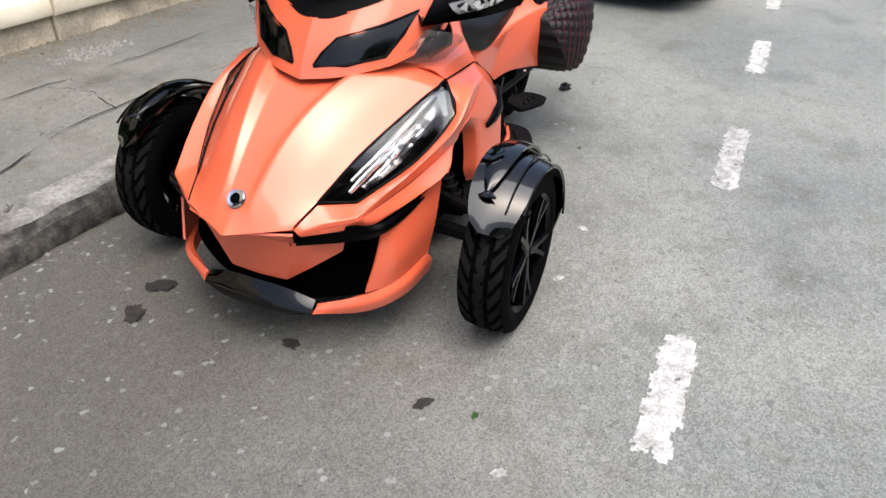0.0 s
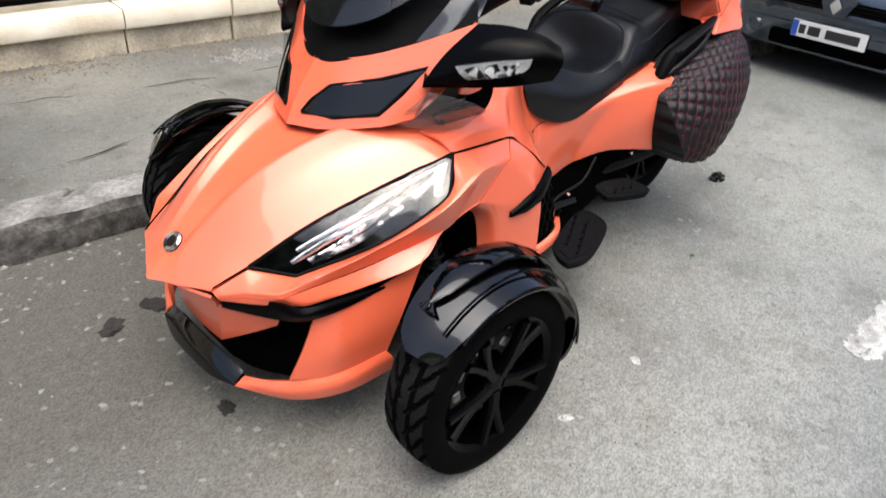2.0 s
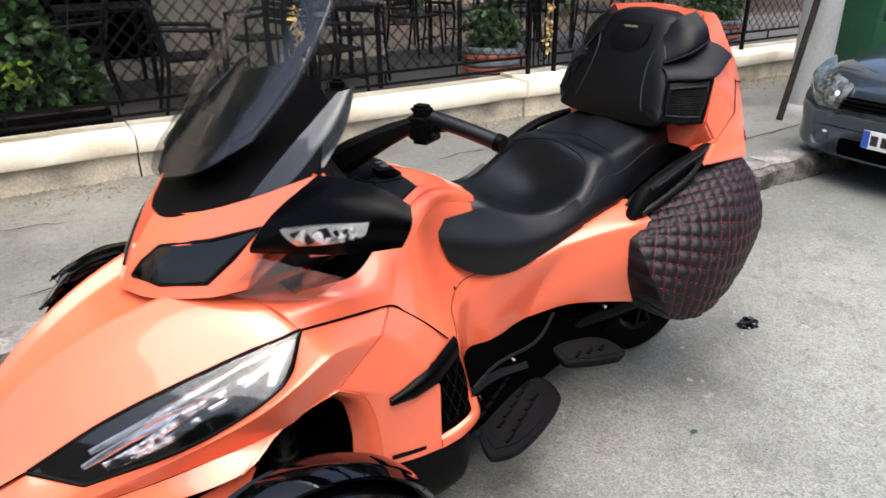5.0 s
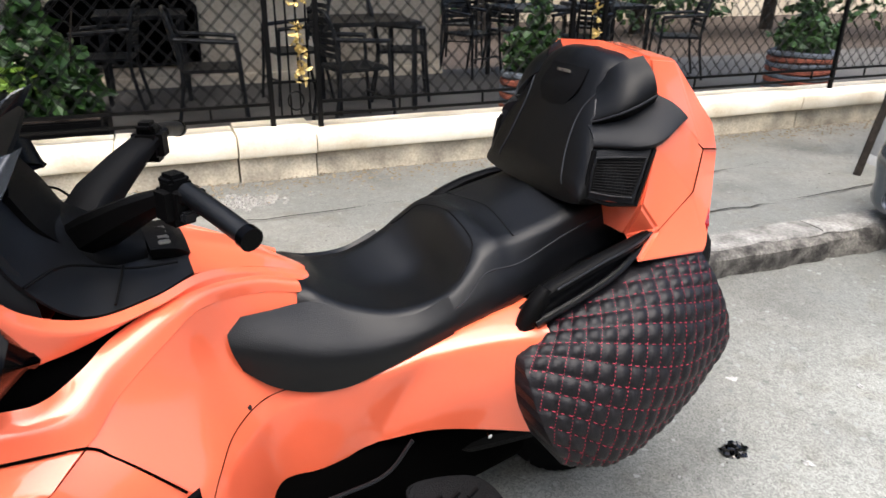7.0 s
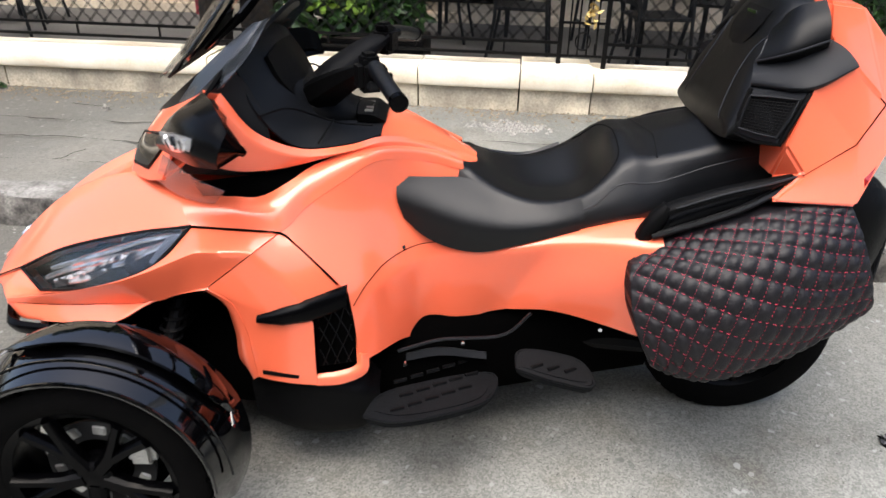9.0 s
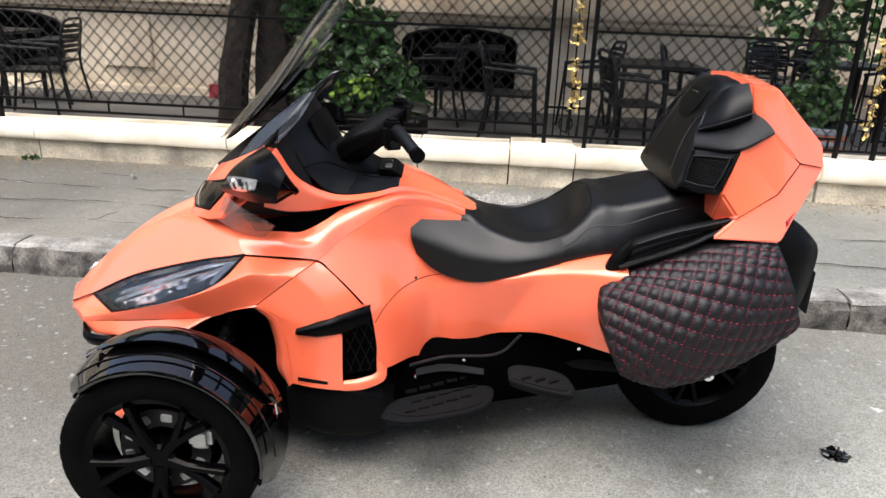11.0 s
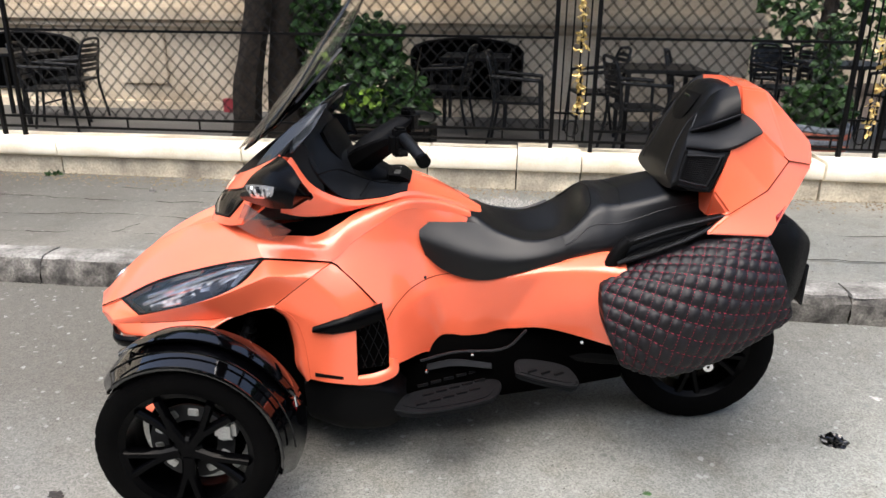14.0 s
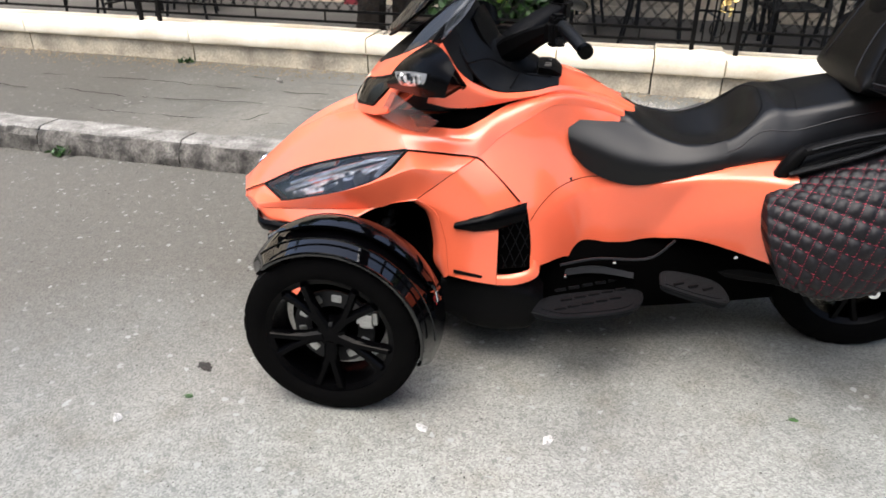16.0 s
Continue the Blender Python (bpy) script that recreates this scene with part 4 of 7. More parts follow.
# front bumper
both("bumper_side", lambda: sheet(near([[(-0.312, 0.390, 0.432), (-0.20, 0.426, 0.456), (0.01, 0.442, 0.50)], [(-0.345, 0.378, 0.34), (-0.255, 0.428, 0.335), (-0.07, 0.455, 0.37)],
                                         [(-0.380, 0.362, 0.248), (-0.27, 0.412, 0.236), (-0.12, 0.447, 0.258)]]), 16, 14, 0.008, IN), ORANGE, smooth=20)
both("bumper_lip", lambda: sheet(near([[(-0.437, 0.215, 0.197), (-0.390, 0.335, 0.232), (-0.27, 0.413, 0.240), (-0.12, 0.449, 0.262)], [(-0.455, 0.218, 0.190), (-0.392, 0.352, 0.205), (-0.265, 0.430, 0.215), (-0.105, 0.458, 0.235)], [(-0.468, 0.212, 0.176), (-0.375, 0.350, 0.167), (-0.25, 0.422, 0.168), (-0.10, 0.445, 0.182)]]), 22, 8, 0.02, (-0.1, 0, 0.25)), ORANGE, smooth=20)
part("front_plate", join(sheet([[(-0.488, -0.190, 0.470), (-0.52, -0.10, 0.468), (-0.54, 0, 0.464), (-0.52, 0.10, 0.468), (-0.488, 0.190, 0.470)], [(-0.457, -0.166, 0.420), (-0.462, -0.08, 0.42), (-0.464, 0, 0.42), (-0.462, 0.08, 0.42), (-0.457, 0.166, 0.420)]], 12, 4, 0.008, IN),
                         sheet([[(-0.457, -0.166, 0.420), (-0.464, 0, 0.42), (-0.457, 0.166, 0.420)], [(-0.437, -0.106, 0.257), (-0.441, 0, 0.255), (-0.437, 0.106, 0.257)]], 10, 6, 0.008, IN),
                         *[sheet([[(-0.457, s * 0.166, 0.420), (-0.395, s * 0.225, 0.413), (-0.340, s * 0.275, 0.405)], [(-0.437, s * 0.106, 0.257), (-0.395, s * 0.185, 0.305), (-0.350, s * 0.268, 0.360)]], 8, 6, 0.008, IN) for s in (-1, 1)]), ORANGE, trike, "", 15)
# Black filler behind the nose openings, painting their depth dark.
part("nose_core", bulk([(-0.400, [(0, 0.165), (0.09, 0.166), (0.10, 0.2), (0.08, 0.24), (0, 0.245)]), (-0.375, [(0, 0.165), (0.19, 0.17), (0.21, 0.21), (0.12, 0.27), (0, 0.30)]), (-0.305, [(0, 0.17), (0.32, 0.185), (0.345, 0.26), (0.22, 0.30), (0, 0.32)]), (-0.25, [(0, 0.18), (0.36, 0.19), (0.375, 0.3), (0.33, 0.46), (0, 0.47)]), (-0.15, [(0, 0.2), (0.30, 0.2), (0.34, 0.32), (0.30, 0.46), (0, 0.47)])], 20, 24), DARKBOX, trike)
part("splitter", sheet([[(-0.432, -0.205, 0.205), (-0.452, -0.10, 0.238), (-0.456, 0, 0.242), (-0.452, 0.10, 0.238), (-0.432, 0.205, 0.205)], [(-0.462, -0.209, 0.188), (-0.482, -0.11, 0.196), (-0.489, 0, 0.200), (-0.482, 0.11, 0.196), (-0.462, 0.209, 0.188)],
                        [(-0.466, -0.208, 0.172), (-0.489, -0.113, 0.160), (-0.494, 0, 0.162), (-0.489, 0.113, 0.160), (-0.466, 0.208, 0.172)], [(-0.42, -0.20, 0.165), (-0.43, -0.1, 0.158), (-0.43, 0, 0.158), (-0.43, 0.1, 0.158), (-0.42, 0.20, 0.165)]], 24, 12, 0.008, (-0.3, 0, 0.25)), GLOSS, trike, "", 20)
both("bumper_slot", lambda: sheet(near([[(-0.458, 0.150, 0.418), (-0.405, 0.28, 0.478), (-0.345, 0.388, 0.482), (-0.235, 0.418, 0.482), (-0.118, 0.437, 0.476)], [(-0.458, 0.155, 0.411), (-0.395, 0.300, 0.450), (-0.348, 0.400, 0.465), (-0.235, 0.428, 0.468), (-0.118, 0.440, 0.472)], [(-0.455, 0.150, 0.405), (-0.385, 0.315, 0.425), (-0.335, 0.394, 0.440), (-0.235, 0.425, 0.452), (-0.118, 0.437, 0.467)]]), 22, 8, 0.012, IN), RIM, smooth=20)
both("hood_seam", lambda: tube([(-0.480, -0.1925, 0.4975), (-0.44, -0.207, 0.5185), (-0.393, -0.2225, 0.5410)], 0.0022, 6), DARKBOX)
both("panel_gap", lambda: tube([(0.170, -0.3825, 0.7575), (0.30, -0.3885, 0.7545), (0.392, -0.390, 0.7495), (0.43, -0.397, 0.722), (0.48, -0.411, 0.680), (0.535, -0.421, 0.624)], 0.0026, 6, 30), DARKBOX)

badge = part("badge", moved(lathe([(0.0001, 0.006), (0.026, 0.006), (0.030, 0.003), (0.030, -0.004)], 24, "z"), Matrix.Translation((-0.483, 0, 0.548)) @ Matrix.Rotation(radians(-43), 4, "Y")), GLOSS, trike, "round black and chrome badge")
part("badge_ring", moved(lathe([(0.017, 0.0065), (0.0265, 0.0085), (0.031, 0.003)], 24, "z"), Matrix.Translation((-0.483, 0, 0.548)) @ Matrix.Rotation(radians(-43), 4, "Y")), CHROME, badge)

# lamp and mesh inlet on the side
both("side_marker", lambda: loft([[Vector((x, -w - d, z + h)) for d, h in ((-0.008, a), (0.004, a * 0.9), (0.013, a * 0.55), (0.017, 0.0), (0.013, -a * 0.6), (0.003, -a * 0.95), (-0.01, -a))] for x, w, z, a in ((0.335, 0.462, 0.545, 0.010), (0.40, 0.468, 0.555, 0.026), (0.47, 0.462, 0.570, 0.032), (0.558, 0.420, 0.585, 0.036))]), RIM, "gloss black side marker lamp")
# Behind the wires a black sheet paints the inlet's dark inside.
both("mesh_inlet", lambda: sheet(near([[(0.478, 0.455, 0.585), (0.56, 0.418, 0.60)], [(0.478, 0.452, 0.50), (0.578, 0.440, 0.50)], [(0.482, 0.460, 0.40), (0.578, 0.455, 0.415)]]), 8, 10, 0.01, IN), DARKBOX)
def inlet_wires():
    g = Surf(near([[(0.482, 0.462, 0.575), (0.562, 0.426, 0.59)], [(0.482, 0.460, 0.50), (0.578, 0.448, 0.50)], [(0.486, 0.468, 0.405), (0.576, 0.464, 0.42)]]))
    w = []
    for k in np.linspace(-0.8, 1.8, 9):
        for sg in (1, -1):
            pts = [(k + sg * 0.8 * (v - 0.5), v) for v in np.linspace(0, 1, 9)]
            pts = [g.at(u, v) for u, v in pts if 0 <= u <= 1]
            if len(pts) > 1:
                w.append(tube(pts, 0.002, 4))
    return join(*w)


both("name_strip", lambda: sheet(near([[(0.335, 0.4665, 0.386), (0.40, 0.4705, 0.380), (0.43, 0.4720, 0.377)], [(0.335, 0.4665, 0.374), (0.40, 0.4705, 0.368), (0.43, 0.4720, 0.366)]]), 8, 3, 0.003, IN), PLASTIC)
both("inlet_mesh", inlet_wires, PLASTIC)
both("panel_lip", lambda: sheet(near([[(0.478, 0.464, 0.378), (0.53, 0.464, 0.388), (0.578, 0.462, 0.408), (0.585, 0.455, 0.44)], [(0.478, 0.474, 0.370), (0.535, 0.476, 0.378), (0.590, 0.470, 0.400), (0.596, 0.460, 0.44)], [(0.478, 0.474, 0.347), (0.545, 0.474, 0.356), (0.606, 0.462, 0.384), (0.612, 0.440, 0.43)]]), 14, 8, 0.010, IN), ORANGE, smooth=60)

# seat
SADDLE = bulk([
    (0.80, [(0, 0.66), (0.10, 0.68), (0.13, 0.74), (0.100, 0.822), (0, 0.852)]),
    (0.86, [(0, 0.65), (0.15, 0.66), (0.180, 0.73), (0.128, 0.830), (0, 0.842)]),
    (0.905, [(0, 0.62), (0.18, 0.625), (0.210, 0.70), (0.150, 0.806), (0, 0.818)]),
    (0.95, [(0, 0.6), (0.20, 0.61), (0.228, 0.69), (0.170, 0.786), (0, 0.785)]),
    (1.04, [(0, 0.64), (0.21, 0.650), (0.236, 0.71), (0.196, 0.768), (0, 0.744)]),
    (1.12, [(0, 0.67), (0.22, 0.675), (0.246, 0.73), (0.216, 0.782), (0, 0.738)]),
    (1.175, [(0, 0.69), (0.225, 0.70), (0.252, 0.75), (0.222, 0.806), (0, 0.750)]),
    (1.215, [(0, 0.70), (0.23, 0.72), (0.254, 0.765), (0.215, 0.838), (0, 0.788)]),
    (1.240, [(0, 0.70), (0.23, 0.725), (0.254, 0.772), (0.208, 0.858), (0, 0.858)]),
    (1.262, [(0, 0.70), (0.23, 0.73), (0.252, 0.780), (0.200, 0.876), (0, 0.908)]),
    (1.30, [(0, 0.70), (0.23, 0.735), (0.248, 0.788), (0.190, 0.894), (0, 0.916)]),
    (1.35, [(0, 0.72), (0.22, 0.745), (0.238, 0.795), (0.188, 0.896), (0, 0.904)]),
    (1.46, [(0, 0.74), (0.20, 0.77), (0.215, 0.82), (0.192, 0.918), (0, 0.940)]),
    (1.60, [(0, 0.78), (0.18, 0.80), (0.195, 0.85), (0.172, 0.952), (0, 0.976)]),
    (1.68, [(0, 0.80), (0.17, 0.82), (0.185, 0.87), (0.150, 0.955), (0, 0.965)]),
], 84, 48, hard=(3,))
bmesh.ops.smooth_vert(SADDLE, verts=SADDLE.verts, factor=0.5, use_axis_x=True, use_axis_y=True, use_axis_z=True)
SADDLE_TREE = BVHTree.FromBMesh(SADDLE)
seat = part("seat", SADDLE, SEAT, trike, "black vinyl two-up saddle with raised bolster", 60)
both("seat_piping", lambda: piping(SADDLE_TREE, [(0.90, -0.6, 0.752), (1.05, -0.6, 0.742), (1.18, -0.6, 0.775), (1.26, -0.6, 0.835), (1.36, -0.6, 0.842), (1.50, -0.6, 0.885), (1.62, -0.6, 0.91)], (0, 1, 0), 0.0024, 0.0, 60), WELT_SHEEN, parent=seat)
part("seat_piping", piping(SADDLE_TREE, [(1.20, -0.205, 1.2), (1.262, -0.15, 1.2), (1.275, 0, 1.2), (1.262, 0.15, 1.2), (1.20, 0.205, 1.2)], (0, 0, -1), 0.0024, 0.0, 40), PLASTIC, seat)
part("seat_piping", piping(SADDLE_TREE, [(1.36, -0.18, 1.2), (1.385, 0, 1.2), (1.36, 0.18, 1.2)], (0, 0, -1), 0.0028, 0.0, 30), SEAT, seat)
for far in (False, True):
    b = sheet(near([
        [(0.668, 0.178, 0.826), (0.76, 0.170, 0.824), (0.86, 0.154, 0.816), (0.95, 0.184, 0.784), (1.06, 0.222, 0.768), (1.16, 0.232, 0.800)],
        [(0.671, 0.206, 0.770), (0.77, 0.226, 0.748), (0.87, 0.243, 0.728), (0.97, 0.252, 0.716), (1.07, 0.257, 0.726), (1.17, 0.258, 0.752)],
        [(0.690, 0.210, 0.716), (0.745, 0.226, 0.672), (0.82, 0.240, 0.644), (0.91, 0.248, 0.638), (1.02, 0.256, 0.672), (1.16, 0.259, 0.714)]]), 30, 14, 0.02, IN)
    part("skirt", flip(b) if far else b, SEAT, seat)

# top case, backrest, speakers
def case_shell():
    """The rear case's folded faces, built on one side and mirrored."""
    near_side = dict(q=(1.704, 0.198, 1.303), r=(1.794, 0.190, 1.292), s=(1.985, 0.160, 1.115), t=(1.990, 0.186, 1.045), p=(1.886, 0.232, 1.069), l=(1.716, 0.206, 1.222), o=(1.757, 0.280, 1.168),
                     a=(1.660, 0.300, 1.120), b=(1.618, 0.322, 0.985), c=(1.628, 0.262, 0.882), x=(1.679, 0.324, 0.911), v=(1.640, 0.345, 0.862), u=(1.805, 0.372, 0.848), w=(1.60, 0.352, 0.846), k=(1.80, 0.300, 0.985))
    middle = dict(qm=(1.704, 0, 1.320), rm=(1.794, 0, 1.308), sm=(1.992, 0, 1.128), tm=(1.997, 0, 1.050), um=(1.83, 0, 0.85), cm=(1.63, 0, 0.88))
    faces = ("qm q r rm", "rm r s sm", "sm s t tm", "q l p r", "r p t s", "l o p", "o a k p", "a b x k", "b c x", "p k u t", "k x w u", "x c w", "tm t u um", "um u w c cm", "qm cm c b a o l q")
    bm = bmesh.new()
    for side in (-1, 1):
        at = {n: bm.verts.new((x, side * w, z)) for n, (x, w, z) in near_side.items()}
        at.update({n: bm.verts.new(c) for n, c in middle.items()})
        for f in faces:
            ring = [at[n] for n in f.split()]
            bm.faces.new(ring if side < 0 else ring[::-1])
    bmesh.ops.remove_doubles(bm, verts=bm.verts, dist=1e-5)
    bmesh.ops.bevel(bm, geom=bm.edges[:], offset=0.007, segments=2, affect="EDGES")
    return bm


case = part("top_case", case_shell(), ORANGE, trike, "orange rear top case with folded sides", 30)
both("case_seam", lambda: tube([(1.703, -0.210, 1.222), (1.80, -0.222, 1.142), (1.884, -0.235, 1.069), (1.93, -0.218, 1.060), (1.972, -0.198, 1.050)], 0.0018, 6), DARKBOX)
both("case_seam", lambda: tube([(1.884, -0.235, 1.066), (1.843, -0.269, 1.027), (1.80, -0.303, 0.985), (1.74, -0.314, 0.948), (1.679, -0.326, 0.911)], 0.0015, 6), DARKBOX)
REST = bulk([
    (1.512, [(0, 0.955), (0.14, 0.956), (0.222, 0.972), (0.175, 1.01), (0, 1.025)]),
    (1.55, [(0, 0.95), (0.19, 0.952), (0.228, 0.995), (0.180, 1.10), (0, 1.130)]),
    (1.60, [(0, 0.95), (0.20, 0.955), (0.226, 1.04), (0.155, 1.195), (0, 1.232)]),
    (1.65, [(0, 0.95), (0.20, 0.96), (0.222, 1.07), (0.145, 1.262), (0, 1.298)]),
    (1.71, [(0, 0.96), (0.19, 0.98), (0.205, 1.10), (0.150, 1.278), (0, 1.306)]),
], 24, 36)
REST_TREE = BVHTree.FromBMesh(REST)
rest = part("backrest", REST, RESTPAD, case, "padded black passenger backrest", 50)


both("piping", lambda: piping(REST_TREE, [(1.2, -0.150, 1.235), (1.2, -0.118, 1.17), (1.2, -0.125, 1.08), (1.2, -0.15, 1.0)], (1, 0, 0), 0.0028), WELT_SHEEN, parent=rest)
for far in (False, True):
    b = sheet(near([[(1.622, 0.112, 1.240), (1.655, 0.145, 1.284), (1.705, 0.172, 1.304)], [(1.592, 0.150, 1.205), (1.636, 0.202, 1.244), (1.704, 0.218, 1.268)], [(1.570, 0.172, 1.158), (1.625, 0.230, 1.190), (1.706, 0.236, 1.222)], [(1.580, 0.165, 1.140), (1.640, 0.215, 1.165), (1.712, 0.222, 1.195)]]), 14, 14, 0.03, (1.75, 0, 1.1))
    wing = part("wing", flip(b) if far else b, RESTPAD, rest)
    # Greyish cord draws the wing's lit edge.
    welt = tube([(1.592, -0.152, 1.203), (1.576, -0.172, 1.170), (1.572, -0.176, 1.156), (1.625, -0.233, 1.188), (1.706, -0.239, 1.220)], 0.0026, 6, 24)
    part("welt", flip(welt) if far else welt, WELT_SHEEN, wing)
part("recess", sheet([[(1.622, -0.075, 1.262), (1.617, 0, 1.264), (1.622, 0.075, 1.262)], [(1.588, -0.080, 1.212), (1.583, 0, 1.212), (1.588, 0.080, 1.212)], [(1.572, -0.050, 1.172), (1.567, 0, 1.168), (1.572, 0.050, 1.172)]], 10, 8, 0.012, (1.7, 0, 1.1)), PLASTIC, rest)
part("name_bar", box((1.600, -0.030, 1.246), (1.608, 0.030, 1.254), 0.001), CHROME, rest, "small pale name bar")


def speaker(far):
    """A pod on the case's front corner: a perforated face below a padded arm that runs back over it."""
    def side(bm):
        return flip(bm) if far else bm
    def slab(a, b):
        return loft([[Vector(p) for p in a], [Vector(p) for p in b]])
    pod = part("speaker", side(slab([(1.528, -0.215, 0.983), (1.604, -0.314, 0.984), (1.656, -0.297, 1.108), (1.552, -0.212, 1.096)],
                                    [(1.60, -0.15, 0.985), (1.68, -0.27, 0.985), (1.71, -0.26, 1.11), (1.62, -0.15, 1.12)])), DASH, case, "dark grey speaker pod")
    part("armrest", side(sheet([[(1.572, -0.150, 1.148), (1.64, -0.185, 1.176), (1.716, -0.190, 1.222)], [(1.556, -0.195, 1.132), (1.645, -0.258, 1.156), (1.742, -0.248, 1.204)], [(1.550, -0.212, 1.108), (1.648, -0.304, 1.126), (1.762, -0.286, 1.174)], [(1.556, -0.204, 1.096), (1.654, -0.300, 1.112), (1.760, -0.280, 1.162)]], 18, 14, 0.02, (1.72, 0, 1.08))), DASH, pod)
    part("pod_rim", side(tube([(1.552, -0.214, 1.096), (1.528, -0.217, 0.984), (1.566, -0.268, 0.976), (1.606, -0.316, 0.984), (1.658, -0.300, 1.108)], 0.006, 6)), PLASTIC, pod)
    g = Surf([[(1.552, -0.222, 1.083), (1.643, -0.300, 1.094)], [(1.537, -0.224, 0.997), (1.603, -0.311, 0.998)]])
    gr = part("grille", side(shell(g.grid(4, 4), 0.004, (1.7, 0, 1.0))), PLASTIC, pod)
    bars = [tube([g.at(u, 0.04) + Vector((-0.004, -0.004, 0)), g.at(u, 0.96) + Vector((-0.004, -0.004, 0))], 0.0014, 4) for u in np.linspace(0.06, 0.94, 13)]
    bars += [tube([g.at(0.04, v) + Vector((-0.004, -0.004, 0)), g.at(0.96, v) + Vector((-0.004, -0.004, 0))], 0.0014, 4) for v in np.linspace(0.06, 0.94, 13)]
    part("lattice", side(join(*bars)), PLASTIC, gr)
    edge = [g.at(u, v) + Vector((-0.005, -0.005, 0)) for u, v in ((0.02, 0.02), (0.5, 0.0), (0.98, 0.02), (1.0, 0.5), (0.97, 0.97), (0.5, 1.0), (0.03, 0.97), (0.0, 0.5), (0.02, 0.02))]
    part("grille_frame", side(tube(edge, 0.0035, 6)), DASH, gr)


speaker(False), speaker(True)

# grab rails
def rail_bar(line):
    """A flattened bar along a line in the machine's length, given as point, half width, half height."""
    rings = []
    for k, (p, across, tall) in enumerate(line):
        a, b = Vector(line[max(k - 1, 0)][0]), Vector(line[min(k + 1, len(line) - 1)][0])
        up = Vector((a.z - b.z, 0, b.x - a.x)).normalized()
        rings.append([Vector(p) + up * tall * v + Vector((0, across * u, 0)) for u, v in ((-1, -0.5), (-1, 0.4), (-0.6, 0.9), (0.3, 1), (1, 0.6), (1, -0.6), (0.5, -1), (-0.6, -0.9))])
    return loft(rings)


both("rail_base", lambda: sheet(near([
    [(1.285, 0.275, 0.725), (1.36, 0.275, 0.780), (1.47, 0.275, 0.832), (1.60, 0.275, 0.868), (1.72, 0.280, 0.895)],
    [(1.300, 0.312, 0.715), (1.37, 0.318, 0.765), (1.47, 0.320, 0.818), (1.60, 0.312, 0.860), (1.72, 0.292, 0.895)],
    [(1.305, 0.318, 0.690), (1.39, 0.326, 0.742), (1.49, 0.330, 0.792), (1.60, 0.320, 0.838), (1.715, 0.290, 0.888)]]), 30, 10, 0.010, (1.5, -0.2, 0.6)), PLASTIC)
both("grab_rail", lambda: rail_bar([((1.345, -0.322, 0.800), 0.020, 0.012), ((1.385, -0.330, 0.824), 0.021, 0.014), ((1.44, -0.335, 0.846), 0.020, 0.014), ((1.50, -0.335, 0.866), 0.019, 0.014), ((1.57, -0.330, 0.882), 0.018, 0.014), ((1.63, -0.318, 0.893), 0.015, 0.012), ((1.71, -0.298, 0.908), 0.006, 0.005)]), PLASTIC, smooth=50)
# Thin grey line, a painted highlight along the rail.
both("rail_edge", lambda: tube([(1.375, -0.352, 0.826), (1.44, -0.356, 0.853), (1.50, -0.355, 0.873), (1.57, -0.349, 0.889), (1.63, -0.334, 0.900), (1.70, -0.305, 0.910)], 0.0028, 6, 20), WELT_SHEEN)
both("rail_foot", lambda: rail_bar([((1.308, -0.318, 0.722), 0.020, 0.020), ((1.322, -0.322, 0.752), 0.022, 0.024), ((1.345, -0.325, 0.795), 0.022, 0.022), ((1.362, -0.326, 0.822), 0.018, 0.014)]), PLASTIC, smooth=50)
both("rail_grip", lambda: tube([(1.330, -0.340, 0.742), (1.45, -0.350, 0.792), (1.55, -0.344, 0.832), (1.67, -0.310, 0.886)], 0.010, 8, 16), SEAT)


# saddle bags under quilted covers
BAG = Surf(near([
    [(1.31, 0.315, 0.70), (1.45, 0.345, 0.765), (1.62, 0.355, 0.825), (1.80, 0.345, 0.852)],
    [(1.275, 0.385, 0.665), (1.45, 0.445, 0.715), (1.64, 0.445, 0.765), (1.825, 0.39, 0.79)],
    [(1.285, 0.450, 0.56), (1.46, 0.510, 0.585), (1.66, 0.495, 0.63), (1.865, 0.415, 0.69)],
    [(1.335, 0.475, 0.445), (1.48, 0.505, 0.43), (1.68, 0.475, 0.488), (1.90, 0.405, 0.590)],
    [(1.36, 0.40, 0.415), (1.49, 0.42, 0.40), (1.68, 0.42, 0.46), (1.89, 0.37, 0.565)],
]))
QA, QB = (11.5, -5.5), (6.3, 14.0)   # the two families of quilting lines, by height and length


